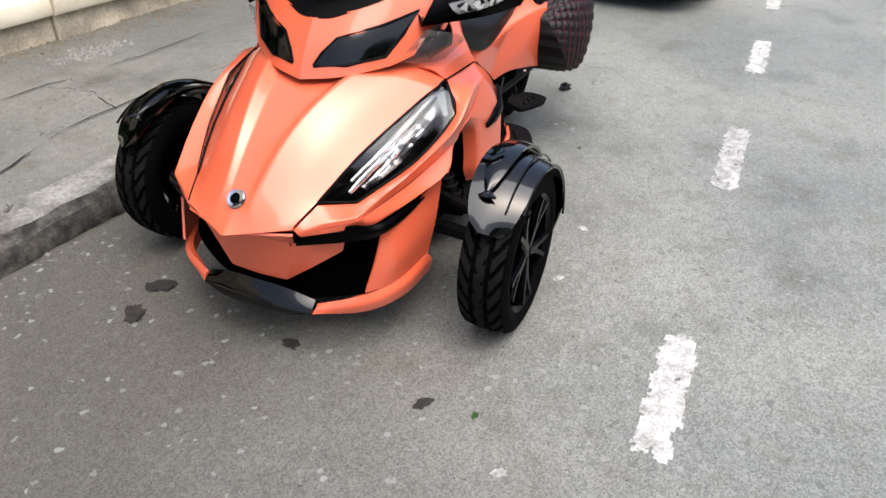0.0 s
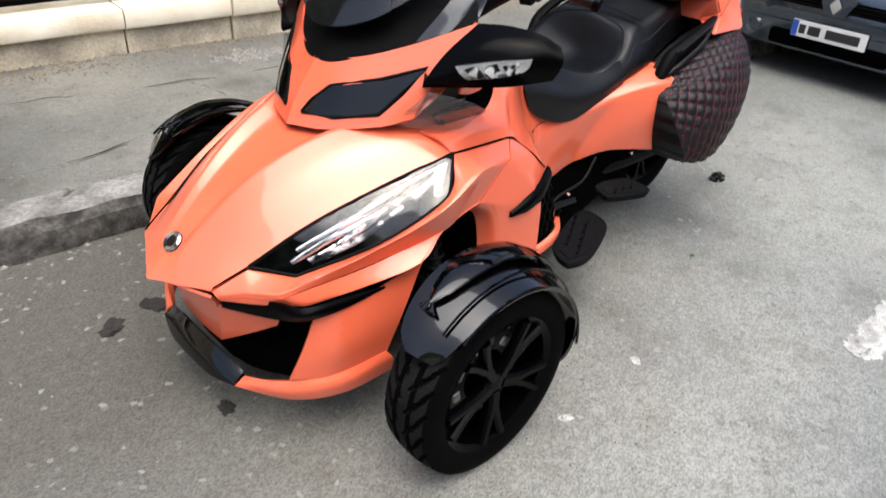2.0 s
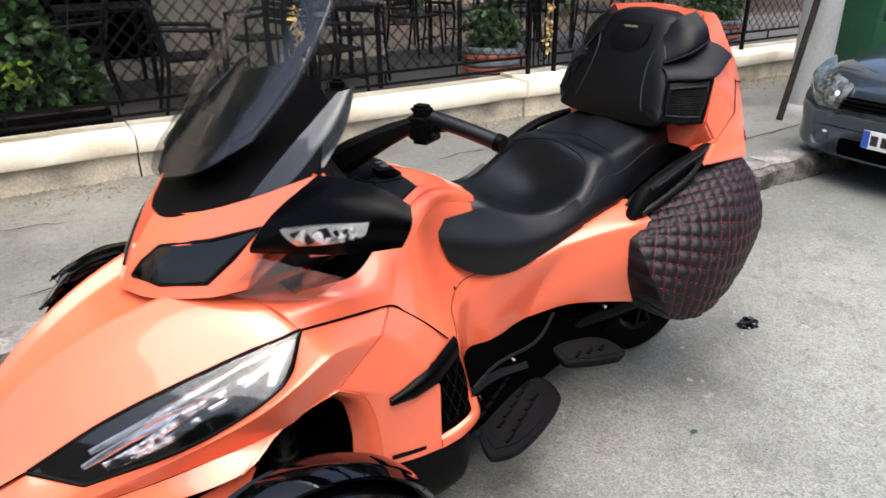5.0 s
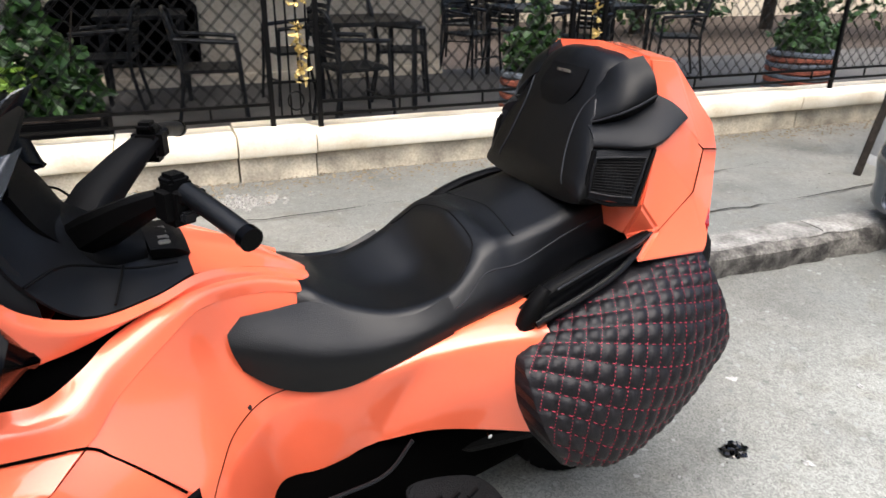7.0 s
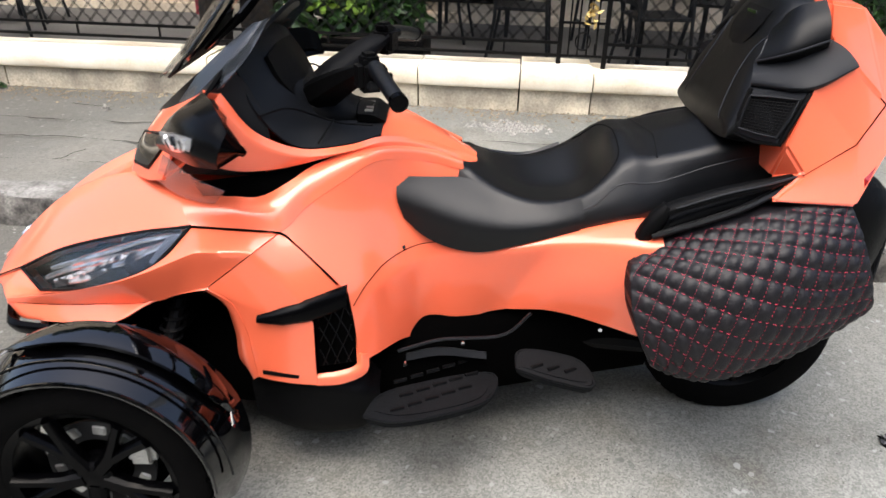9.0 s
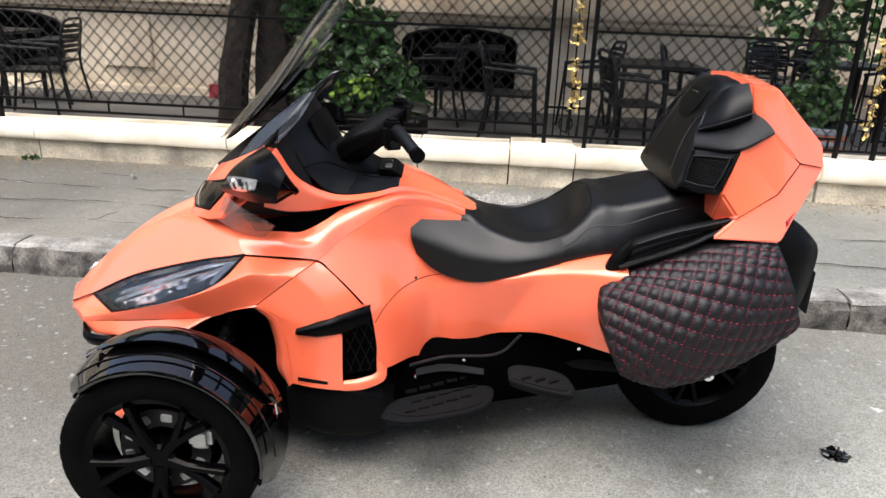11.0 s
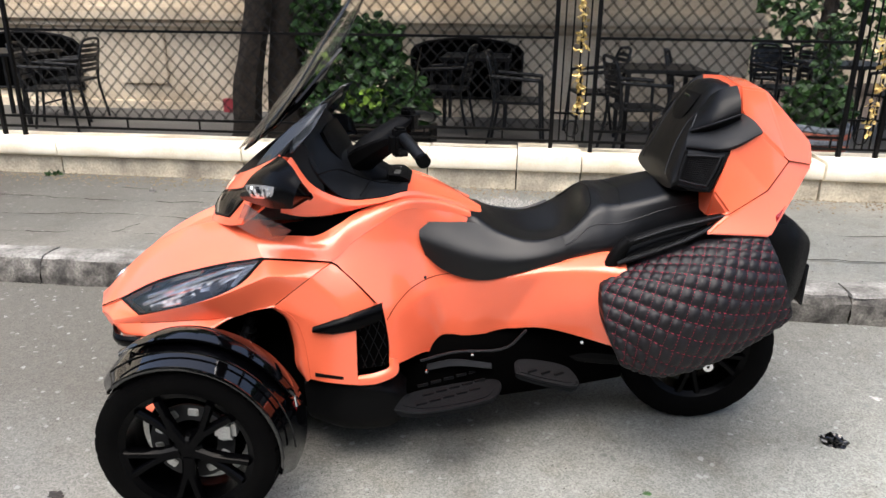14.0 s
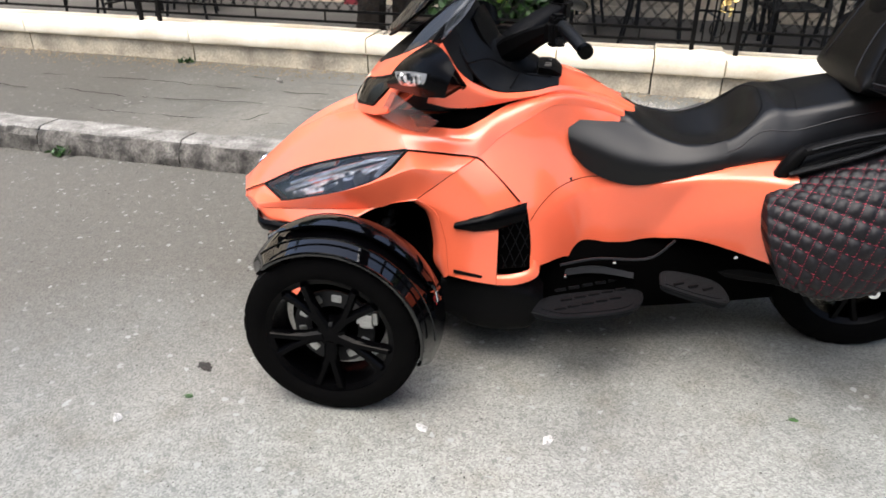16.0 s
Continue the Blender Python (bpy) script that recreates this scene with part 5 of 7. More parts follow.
def bag(far):
    nu, nv = 110, 90
    g = BAG.grid(nu, nv)
    bm = bmesh.new()
    out = [[None] * (nu + 1) for _ in range(nv + 1)]
    seams = []
    for j in range(nv + 1):
        for i in range(nu + 1):
            u, v = i / nu, j / nv
            a, b = QA[0] * v + QA[1] * u, QB[0] * v + QB[1] * u
            edge = min(1.0, min(u, 1 - u, v, 1 - v) / 0.05)
            h = abs(math.sin(math.pi * a) * math.sin(math.pi * b)) ** 0.5
            du = g[j][min(i + 1, nu)] - g[j][max(i - 1, 0)]
            dv = g[min(j + 1, nv)][i] - g[max(j - 1, 0)][i]
            n = du.cross(dv).normalized()
            if n.y > 0:
                n = -n
            out[j][i] = g[j][i] + n * 0.010 * h * (0.3 + 0.7 * edge)
    vs = add_grid(bm, out)
    ring = vs[0] + [r[-1] for r in vs[1:]] + vs[-1][-2::-1] + [r[0] for r in vs[-2:0:-1]]
    inner = [bm.verts.new((v.co.x, -0.22, v.co.z)) for v in ring]
    for k in range(len(ring)):
        q = (k + 1) % len(ring)
        bm.faces.new((ring[k], ring[q], inner[q], inner[k]))
    bm.faces.new(inner)
    b = part("saddle_bag", flip(bm) if far else bm, QUILT, trike, "saddle bag under a black quilted cover with red stitching", 60)
    st_bm = bmesh.new()
    for fv, fu in (QA, QB):
        for k in range(-8, 22):
            for q in range(70):
                v, v2 = (q + 0.3) / 70, (q + 0.75) / 70
                u, u2 = (k - fv * v) / fu, (k - fv * v2) / fu
                if 0.01 < u < 0.99 and 0.01 < u2 < 0.99 and v2 < 0.97:
                    i, j, i2, j2 = u * nu, v * nv, u2 * nu, v2 * nv
                    def on(i, j):
                        a, c = int(i), int(j)
                        return out[c][a].lerp(out[c][min(a + 1, nu)], i - a).lerp(out[min(c + 1, nv)][a].lerp(out[min(c + 1, nv)][min(a + 1, nu)], i - a), j - c)
                    p, r = on(i, j), on(i2, j2)
                    d = (r - p).normalized()
                    s = d.cross(Vector((0, 1, 0))).normalized() * 0.0009
                    o = Vector((0, -0.0025, 0))
                    f = [st_bm.verts.new(x) for x in (p - s, p + s, p + o, r - s, r + s, r + o)]
                    st_bm.faces.new((f[0], f[2], f[5], f[3])), st_bm.faces.new((f[2], f[1], f[4], f[5]))
    tagged(part("stitching", flip(st_bm) if far else st_bm, STITCH, b, "red stitching"), kind="stuff")


bag(False), bag(True)

# tail: black panel, lamps, plate
tail = part("tail_panel", bulk([(1.84, [(0, 0.45), (0.22, 0.5), (0.26, 0.7), (0.24, 0.86), (0, 0.88)]), (1.95, [(0, 0.45), (0.2, 0.5), (0.25, 0.7), (0.22, 0.84), (0, 0.86)]), (2.04, [(0, 0.5), (0.12, 0.52), (0.17, 0.7), (0.15, 0.78), (0, 0.8)])], 10, 24), PLASTIC, trike)
part("plate", moved(box((2.075, -0.11, 0.50), (2.085, 0.11, 0.66), 0.003), Matrix.Identity(4)), DASH, tail)
both("tail_lamp", lambda: sheet(near([[(1.836, 0.338, 0.905), (1.880, 0.285, 0.945)], [(1.816, 0.345, 0.870), (1.862, 0.282, 0.885)]]), 5, 5, 0.012, (1.8, 0, 0.8)), RED)

# rider's and passenger's footboards
def board(name, outline, z, tilt, ribs):
    """outline: (x, half width) points round a foot plate with a padded top."""
    outline = [(p.x, p.y) for p in curve([(x, w, 0) for x, w in outline + outline[:1]], 40)[:-1]]
    cx, cw = sum(p[0] for p in outline) / len(outline), sum(p[1] for p in outline) / len(outline)
    def place(x, w, h):
        return (x, -w, z + h + tilt * (cw - w))
    def make():
        return extrude_poly([place(x, w, 0) for x, w in outline], (0, 0, 0.024), 0.005)
    for far, b in enumerate(both(name, make, RUBBER, "black rubber-topped " + name.replace("_", " "))):
        pad = extrude_poly([place(cx + (x - cx) * 0.86, cw + (w - cw) * 0.82, 0.022) for x, w in outline], (0, 0, 0.005), 0.001)
        part("pad", flip(pad) if far else pad, RUBBER, b)
        for x, w, ln in ribs:
            r = tube([place(x, w, 0.028), place(x + ln, w - ln * 0.45, 0.028)], 0.006, 6)
            part("rib", flip(r) if far else r, PLASTIC, b)
        rim = tube([place(x, w, 0.02) for x, w in outline + outline[:1]], 0.005, 6)
        part("edge_rim", flip(rim) if far else rim, RUBBER, b)


board("footboard", [(0.602, 0.515), (0.640, 0.425), (0.76, 0.365), (0.905, 0.318), (0.957, 0.332), (0.930, 0.432), (0.80, 0.50), (0.68, 0.532)], 0.262, 0.0,
      [(0.67 + 0.045 * k + 0.02 * (q == 1), 0.50 - 0.025 * k - 0.062 * q, 0.035) for k in range(5) for q in range(3)])
board("passenger_footboard", [(1.010, 0.372), (1.020, 0.312), (1.10, 0.312), (1.190, 0.345), (1.212, 0.425), (1.12, 0.412)], 0.325, 0.25, [(1.05 + 0.045 * k, 0.375 + 0.006 * k, 0.03) for k in range(3)])
both("lower_pod", lambda: sheet(near([
    [(0.30, 0.20, 0.335), (0.42, 0.20, 0.345), (0.58, 0.20, 0.33), (0.63, 0.22, 0.29)], [(0.285, 0.38, 0.325), (0.42, 0.405, 0.335), (0.57, 0.40, 0.315), (0.63, 0.36, 0.275)], [(0.285, 0.405, 0.27), (0.42, 0.435, 0.28), (0.57, 0.43, 0.265), (0.635, 0.39, 0.24)],
    [(0.30, 0.39, 0.17), (0.43, 0.42, 0.145), (0.57, 0.41, 0.15), (0.625, 0.37, 0.175)], [(0.32, 0.20, 0.15), (0.44, 0.20, 0.125), (0.57, 0.20, 0.13), (0.61, 0.22, 0.16)]]), 20, 20, 0.01, (0.45, -0.25, 0.23)), PLASTIC)
# Added filler under the machine; the underside's shade is in its black.
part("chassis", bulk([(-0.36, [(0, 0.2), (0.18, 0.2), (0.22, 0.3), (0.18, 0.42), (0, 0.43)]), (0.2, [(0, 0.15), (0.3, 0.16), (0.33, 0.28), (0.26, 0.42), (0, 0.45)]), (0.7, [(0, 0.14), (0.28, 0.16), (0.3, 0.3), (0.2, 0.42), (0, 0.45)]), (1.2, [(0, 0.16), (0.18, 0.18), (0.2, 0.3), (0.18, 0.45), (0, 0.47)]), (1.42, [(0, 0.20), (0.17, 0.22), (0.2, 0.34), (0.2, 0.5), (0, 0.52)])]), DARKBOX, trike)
both("swing_arm", lambda: tube([(1.1, -0.16, 0.33), (1.4, -0.17, 0.31), (1.722, -0.175, 0.303)], 0.035, 10, 8), PLASTIC)
both("brake_pipe", lambda: tube([(0.68, -0.34, 0.37), (0.80, -0.30, 0.385), (0.97, -0.28, 0.39), (1.05, -0.27, 0.46)], 0.005, 6, 14), DASH)
both("heel_guard", lambda: sheet(near([[(0.70, 0.30, 0.335), (0.80, 0.29, 0.352), (0.93, 0.285, 0.335)], [(0.70, 0.31, 0.315), (0.80, 0.30, 0.33), (0.93, 0.295, 0.318)]]), 12, 3, 0.006, IN), DASH)
for q in ((0.70, -0.345, 0.33), (0.86, -0.30, 0.375), (1.24, -0.305, 0.435)):
    both("bolt", lambda: moved(lathe([(0.0001, -0.006), (0.006, -0.005), (0.007, 0.004)], 10), Matrix.Translation(q)), CHROME)

# wheels
def tyre(r, w, rim, seed):
    """A tyre with slanted grooves cut into its tread."""
    na, nw = 416, 44
    bm = bmesh.new()
    rings = []
    for a in range(na):
        th = 2 * math.pi * a / na
        ring = []
        for k in range(nw + 1):
            q = k / nw * 2 - 1
            e = abs(q)
            if e < 0.62:
                t = e / 0.62
                y, rad = q / 0.62 * w * 0.44, r - 0.010 * t ** 2
                g = (th / (2 * math.pi) * 26 + (1.5 * t ** 1.3 if q > 0 else 1.5 * t ** 1.3 + 0.5)) % 1
                if (g < 0.2 and t > 0.1) or abs(t - 0.32) < 0.05:
                    rad -= 0.011
            else:
                t = (e - 0.62) / 0.38
                y = math.copysign(w * (0.44 + 0.06 * math.sin(math.pi * t)), q)
                rad = (r - 0.010) + (rim - r + 0.010) * t ** 0.9
            ring.append(bm.verts.new((rad * math.cos(th), y, rad * math.sin(th))))
        rings.append(ring)
    for a in range(na):
        b = rings[(a + 1) % na]
        for k in range(nw):
            bm.faces.new((rings[a][k], b[k], b[k + 1], rings[a][k + 1]))
    return bm


def wheel(name, at, r, w, rim, spokes, face):
    """face: -1 for an outer side towards the road."""
    T = Matrix.Translation(at)
    hub = part(name, moved(lathe([(rim * 1.03, -w * 0.46), (rim, -w * 0.44), (rim * 0.93, -w * 0.40), (rim * 0.90, -w * 0.1), (rim * 0.90, w * 0.3), (rim, w * 0.44)], 64), T), RIM, trike, "gloss black alloy wheel")
    ty = part("tyre", moved(tyre(r, w, rim, 0), T), TYRE, hub, "black tyre with slanted tread grooves", 25)
    ty.data.materials.append(TREAD)
    for f in ty.data.polygons:
        q = Vector(f.center) - Vector(at)
        far_out = math.hypot(q.x, q.z)
        f.material_index = 1 if abs(q.y) < w * 0.435 and far_out > r - 0.0125 and abs(f.normal.y) < 0.75 and all(math.hypot(ty.data.vertices[v].co.x - at[0], ty.data.vertices[v].co.z - at[2]) > r - 0.0115 for v in f.vertices) else 0
    def spoke(a):
        """A forked spoke: one thick root that splits in two towards the rim."""
        limbs = []
        for d in (-0.20, 0.20):
            rings = []
            for q, turn, half, deep in ((0.12, 0.0, 0.020, 0.018), (0.40, 0.30, 0.015, 0.016), (0.66, 0.72, 0.0125, 0.014), (0.95, 1.0, 0.0135, 0.016)):
                b, r = a + d * turn, rim * q
                c, u, v = Vector((r * math.cos(b), face * w * (0.30 + 0.10 * q), r * math.sin(b))), Vector((-math.sin(b), 0, math.cos(b))), Vector((0, face, 0))
                rings.append([c + u * half * m + v * deep * n for m, n in ((-1, -0.9), (-1, 0.35), (-0.55, 0.9), (0.55, 0.9), (1, 0.35), (1, -0.9))])
            limbs.append(loft(rings))
        return join(*limbs)

    for k in range(spokes):
        part("spoke", moved(spoke(2 * math.pi * k / spokes + radians(51)), T), RIM, hub)
    for k in range(10):
        a = 2 * math.pi * k / 10 + 0.2
        part("disc_button", moved(box((-0.013, -0.0055, -0.016), (0.013, 0.0055, 0.016), 0.003), T @ Matrix.Translation((0.103 * math.cos(a), face * 0.0125, 0.103 * math.sin(a))) @ Matrix.Rotation(-a, 4, "Y")), METAL, hub)
    part("hub_cap", moved(lathe([(0.0001, face * w * 0.40), (0.035, face * w * 0.39), (0.045, face * w * 0.34), (0.05, face * w * 0.1)], 24), T), RIM, hub)
    part("brake_disc", moved(lathe([(0.075, 0.004), (0.128, 0.004), (0.128, -0.004), (0.075, -0.004), (0.075, 0.004)], 48), T @ Matrix.Translation((0, face * 0.01, 0))), DISC, hub, "dull steel brake disc")
    # Added black disc behind the spokes, hides the bright ground beyond.
    part("dust_shield", moved(lathe([(0.0001, 0.0), (0.150, 0.0), (0.152, -0.006 * face), (0.0001, -0.008 * face)], 40), T @ Matrix.Translation((0, -face * w * 0.18, 0))), DARKBOX, hub)
    part("caliper", moved(box((0.075, -0.03, 0.015), (0.140, 0.03, 0.085), 0.014), T @ Matrix.Translation((0, face * 0.012, 0))), METAL, hub, "bare metal brake caliper")
    return hub


for s in (-1, 1):
    wheel("front_wheel", (0, s * 0.692, 0.281), 0.281, 0.165, 0.196, 5, s)

    def fender(lo, hi, r0, r1, y0, y1, bulge):
        g = []
        for j in range(31):
            a = radians(lo + (hi - lo) * j / 30)
            row = []
            for i in range(13):
                t = i / 12
                r = r0 + (r1 - r0) * math.sin(math.pi * min(1, t * 1.15) * 0.5) + bulge * math.sin(math.pi * t)
                e = min(1, min(j, 30 - j) / 9)
                e = math.sqrt(1 - (1 - e) ** 2)
                ya, yb = y0 + 0.075 * (1 - e), y1 - 0.055 * (1 - e)
                r -= 0.012 * (1 - e)
                row.append(Vector((r * math.cos(a), s * (ya + (yb - ya) * t), 0.281 + r * math.sin(a))))
            g.append(row)
        return shell(g, 0.010, (0, s * 0.69, 0.281))
    f = part("fender", fender(142, -20, 0.335, 0.297, 0.60, 0.790, 0.017), FENDER, trike, "gloss black front mudguard")
    part("fender_rib", fender(124, 20, 0.350, 0.347, 0.625, 0.705, 0.006), FENDER, f)
    part("fender_edge", tube([(0.296 * math.cos(a), s * 0.787, 0.281 + 0.296 * math.sin(a)) for a in np.linspace(radians(126), radians(0), 30)], 0.0045, 6), GLOSS, f)
    part("fender_crease", tube([(0.323 * math.cos(a), s * 0.741, 0.281 + 0.323 * math.sin(a)) for a in np.linspace(radians(128), radians(2), 30)], 0.0035, 6), GLOSS, f)
    part("reflector", moved(box((0.30, -0.012, 0.36), (0.315, 0.012, 0.40), 0.003), Matrix.Translation((0, s * 0.66, 0))), RED, f)
    part("wishbone", tube([(0.0, s * 0.60, 0.29), (0.02, s * 0.25, 0.30)], 0.025, 8), PLASTIC, trike)
    part("wishbone_upper", tube([(0.0, s * 0.60, 0.38), (0.08, s * 0.25, 0.42)], 0.02, 8), PLASTIC, trike)
    part("shock_absorber", join(tube([(0.06, s * 0.50, 0.33), (0.12, s * 0.30, 0.62)], 0.018, 10), *[moved(lathe([(0.026, -0.004), (0.034, 0), (0.026, 0.004)], 16, "z"), Matrix.Translation((0.06 + 0.06 * k / 12, s * (0.50 - 0.2 * k / 12), 0.33 + 0.29 * k / 12))) for k in range(2, 11)]), PLASTIC, trike)
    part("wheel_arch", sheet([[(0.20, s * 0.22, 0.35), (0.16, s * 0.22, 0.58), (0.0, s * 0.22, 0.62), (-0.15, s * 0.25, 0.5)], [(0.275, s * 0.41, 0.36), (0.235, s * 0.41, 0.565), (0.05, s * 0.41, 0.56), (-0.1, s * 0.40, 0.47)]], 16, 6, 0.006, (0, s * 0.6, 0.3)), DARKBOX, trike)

wheel("rear_wheel", (1.722, 0, 0.303), 0.303, 0.225, 0.196, 5, -1)
part("axle_nut", moved(lathe([(0.006, -0.02), (0.018, -0.02), (0.022, -0.01), (0.022, 0.01)], 16), Matrix.Translation((1.722, -0.215, 0.303))), CHROME, trike)

# ---- kerb, cracks and litter ----
kerb = thing("kerb", "row of rough weathered granite kerb stones", "kerb", kind="structure")


def kerb_stone(s0, s1, seed):
    prof = [(0.0, -0.02), (-0.006, 0.05), (0.0, 0.105), (0.02, 0.138), (0.07, 0.146), (0.20, 0.146), (0.21, 0.10)]
    rings = []
    m = 14
    for i in range(m + 1):
        s = s0 + (s1 - s0) * i / m
        e = min(i, m - i, 2) / 2
        rings.append([Vector((s, KERB_N + n + (1 - e) * 0.008 * (n < 0.1) + (0.022 if n < 0.05 else 0.004) * noise.noise((s * 9 + seed, n * 30, z * 17)) + 0.02 * noise.noise((s * 3 + seed, 2, z * 4)) * (n < 0.05),
                              z - (1 - e) * 0.01 * (z > 0.12) + 0.008 * noise.noise((s * 6, n * 9, seed)) * (z > 0.08))) for n, z in prof])
    return moved(loft(rings, closed=False, cap=False), ST)


def kerb_top(s0, s1, seed):
    """The pale trodden crust on a stone, with a broken edge."""
    rings, m = [], 16
    for i in range(m + 1):
        s = s0 + (s1 - s0) * i / m
        a = KERB_N + 0.035 + 0.035 * noise.noise((s * 5 + seed, 1, 0)) + 0.012 * noise.noise((s * 19 + seed, 3, 0))
        b = KERB_N + 0.21 + 0.03 * noise.noise((s * 3 + seed, 5, 0))
        rings.append([Vector((s, a, 0.138)), Vector((s, a + 0.012, 0.152)), Vector((s, (a + b) / 2, 0.155 + 0.004 * noise.noise((s * 8, seed, 0)))), Vector((s, b, 0.151)), Vector((s, b, 0.138))])
    return moved(loft(rings), ST)


s, k = -13.6, 0
while s < 15.5:
    ln = (0.98, 0.72, 1.1, 0.86)[k % 4]
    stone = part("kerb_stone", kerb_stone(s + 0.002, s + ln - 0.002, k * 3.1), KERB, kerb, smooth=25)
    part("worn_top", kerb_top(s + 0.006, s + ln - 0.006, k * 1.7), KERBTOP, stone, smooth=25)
    s, k = s + ln, k + 1


def ribbon(pts, width, z, seed=0):
    """A thin uneven strip, laid just over the ground."""
    c = curve(pts, len(pts) * 10)
    bm = bmesh.new()
    prev = None
    for i, p in enumerate(c):
        d = (c[min(i + 1, len(c) - 1)] - c[max(i - 1, 0)]).normalized()
        side = Vector((-d.y, d.x, 0))
        j = Vector((noise.noise((p.x * 9 + seed, p.y * 9, 0)), noise.noise((p.x * 9, p.y * 9 + seed, 5)), 0)) * 0.035
        w = width * min(0.5, max(0.04, 0.35 + 1.5 * noise.noise((p.x * 2.6, p.y * 2.6, seed)) + 0.7 * noise.noise((p.x * 11, p.y * 11, seed))))
        a, b = bm.verts.new((*(p + j - side * w).to_2d(), z)), bm.verts.new((*(p + j + side * w).to_2d(), z))
        if prev:
            bm.faces.new((prev[0], a, b, prev[1]))
        prev = (a, b)
    return moved(bm, ST)


cracks = thing("pavement_crack", "open dark cracks in the pavement asphalt", "crack", kind="structure")
for n, (pts, w) in enumerate((([(-3.6, 2.25, 0), (-2.65, 2.31, 0), (-2.0, 2.26, 0), (-1.2, 2.3, 0)], 0.008), ([(-2.9, 1.55, 0), (-2.1, 1.51, 0), (-1.43, 1.58, 0), (-0.6, 1.5, 0), (0.3, 1.72, 0), (1.6, 1.66, 0)], 0.006),
                              ([(-0.6, 2.45, 0), (0.2, 2.33, 0), (1.2, 2.28, 0), (2.6, 2.36, 0)], 0.006), ([(1.9, 1.5, 0), (2.7, 1.62, 0), (3.8, 1.55, 0), (5.2, 1.65, 0)], 0.007), ([(-6, 1.9, 0), (-4.6, 2.0, 0), (-3.4, 1.85, 0)], 0.007), ([(2.2, 2.2, 0), (3.2, 2.1, 0), (4.6, 2.25, 0)], 0.006), ([(-3.2, 1.92, 0), (-2.4, 1.86, 0), (-1.7, 1.95, 0), (-1.0, 1.9, 0)], 0.006), ([(-2.0, 2.62, 0), (-1.3, 2.58, 0), (-0.7, 2.66, 0)], 0.005), ([(-1.5, 1.56, 0), (-1.42, 1.75, 0), (-1.5, 1.93, 0)], 0.004), ([(2.6, 1.62, 0), (2.68, 1.85, 0), (2.6, 2.15, 0)], 0.004), ([(0.4, 1.7, 0), (0.5, 2.0, 0), (0.42, 2.32, 0)], 0.004))):
    part("crack", ribbon(pts, w * 1.7, WALK_Z + 0.0095, n * 2.3), CRACK, cracks, smooth=0)


def pebble_field(count, where, lo, hi, z, seed):
    """Loose chips strewn over the ground; where(rng) gives a place."""
    rng = random.Random(seed)
    verts, faces = [], []
    for _ in range(count):
        c, r = where(rng), rng.uniform(lo, hi) * rng.uniform(0.5, 1)
        if c is None:
            continue
        b = len(verts)
        t = rng.uniform(0, 6.28)
        for q in range(5):
            a = t + q * 1.2566
            k = rng.uniform(0.6, 1.2)
            verts.append((c.x + r * k * math.cos(a), c.y + r * k * math.sin(a), z))
        verts.append((c.x, c.y, z + r * rng.uniform(0.4, 0.9)))
        faces += [(b + q, b + (q + 1) % 5, b + 5) for q in range(5)]
    me = bpy.data.meshes.new("grit")
    me.from_pydata(verts, [], faces)
    return me


def strewn(name, me, material, label, category):
    me.materials.append(material)
    return tagged(new(name, me), label, category, kind="stuff")


CHIP = mat("pale_chips", (0.165, 0.158, 0.144), 0.8, 0.0, 0.4, 40, 90, dark=(0.13, 0.125, 0.112), patch=0.3)
DARKCHIP = mat("dark_chips", (0.06, 0.055, 0.05), 0.85, 0.0, 0.3, 40, 90)
strewn("grit", pebble_field(80, lambda r: st(r.uniform(-2.5, 5), r.uniform(-2.6, 1.0)), 0.002, 0.006, 0.0005, 1), CHIP, "pale grit strewn over the road", "grit")
strewn("grit", pebble_field(2600, lambda r: st(*(lambda a, b: (a, b) if noise.noise((a * 1.6, b * 1.6, 3)) > r.uniform(-0.35, 0.45) else (a - 1.3, b))(r.uniform(-2.0, 2.4), r.uniform(-1.5, 1.0))), 0.0016, 0.0045, 0.0005, 2), DARKCHIP, "dark grit strewn over the road", "grit")
strewn("gutter_grit", pebble_field(380, lambda r: st(r.uniform(-5, 8), KERB_N - abs(r.gauss(0, 0.09)) - 0.005), 0.002, 0.008, 0.0005, 3), CHIP, "grit and chips along the kerb's foot", "grit")
strewn("wall_litter", pebble_field(5200, lambda r: st(r.uniform(-6, 8), WALL_N - abs(r.gauss(0, 0.16)) + 0.02), 0.004, 0.016, WALK_Z + 0.004, 4), STRAW, "dry leaf litter along the foot of the wall", "litter")
strewn("pavement_grit", pebble_field(1500, lambda r: st(r.uniform(-6, 8), r.uniform(1.2, 2.9)), 0.003, 0.009, WALK_Z + 0.003, 5), CHIP, "pale chips on the pavement", "grit")
strewn("rubble_patch", pebble_field(420, lambda r: st(0.93 + r.gauss(0, 0.13), 2.62 + r.gauss(0, 0.06)), 0.012, 0.03, WALK_Z - 0.004, 6), CHIP, "broken pale concrete patch in the pavement", "rubble")
strewn("kerb_rubble", pebble_field(24, lambda r: st(-0.85 + r.gauss(0, 0.25), KERB_N - abs(r.gauss(0, 0.05))), 0.008, 0.02, 0.0, 8), CHIP, "chipped stone crumbs at the kerb", "rubble")


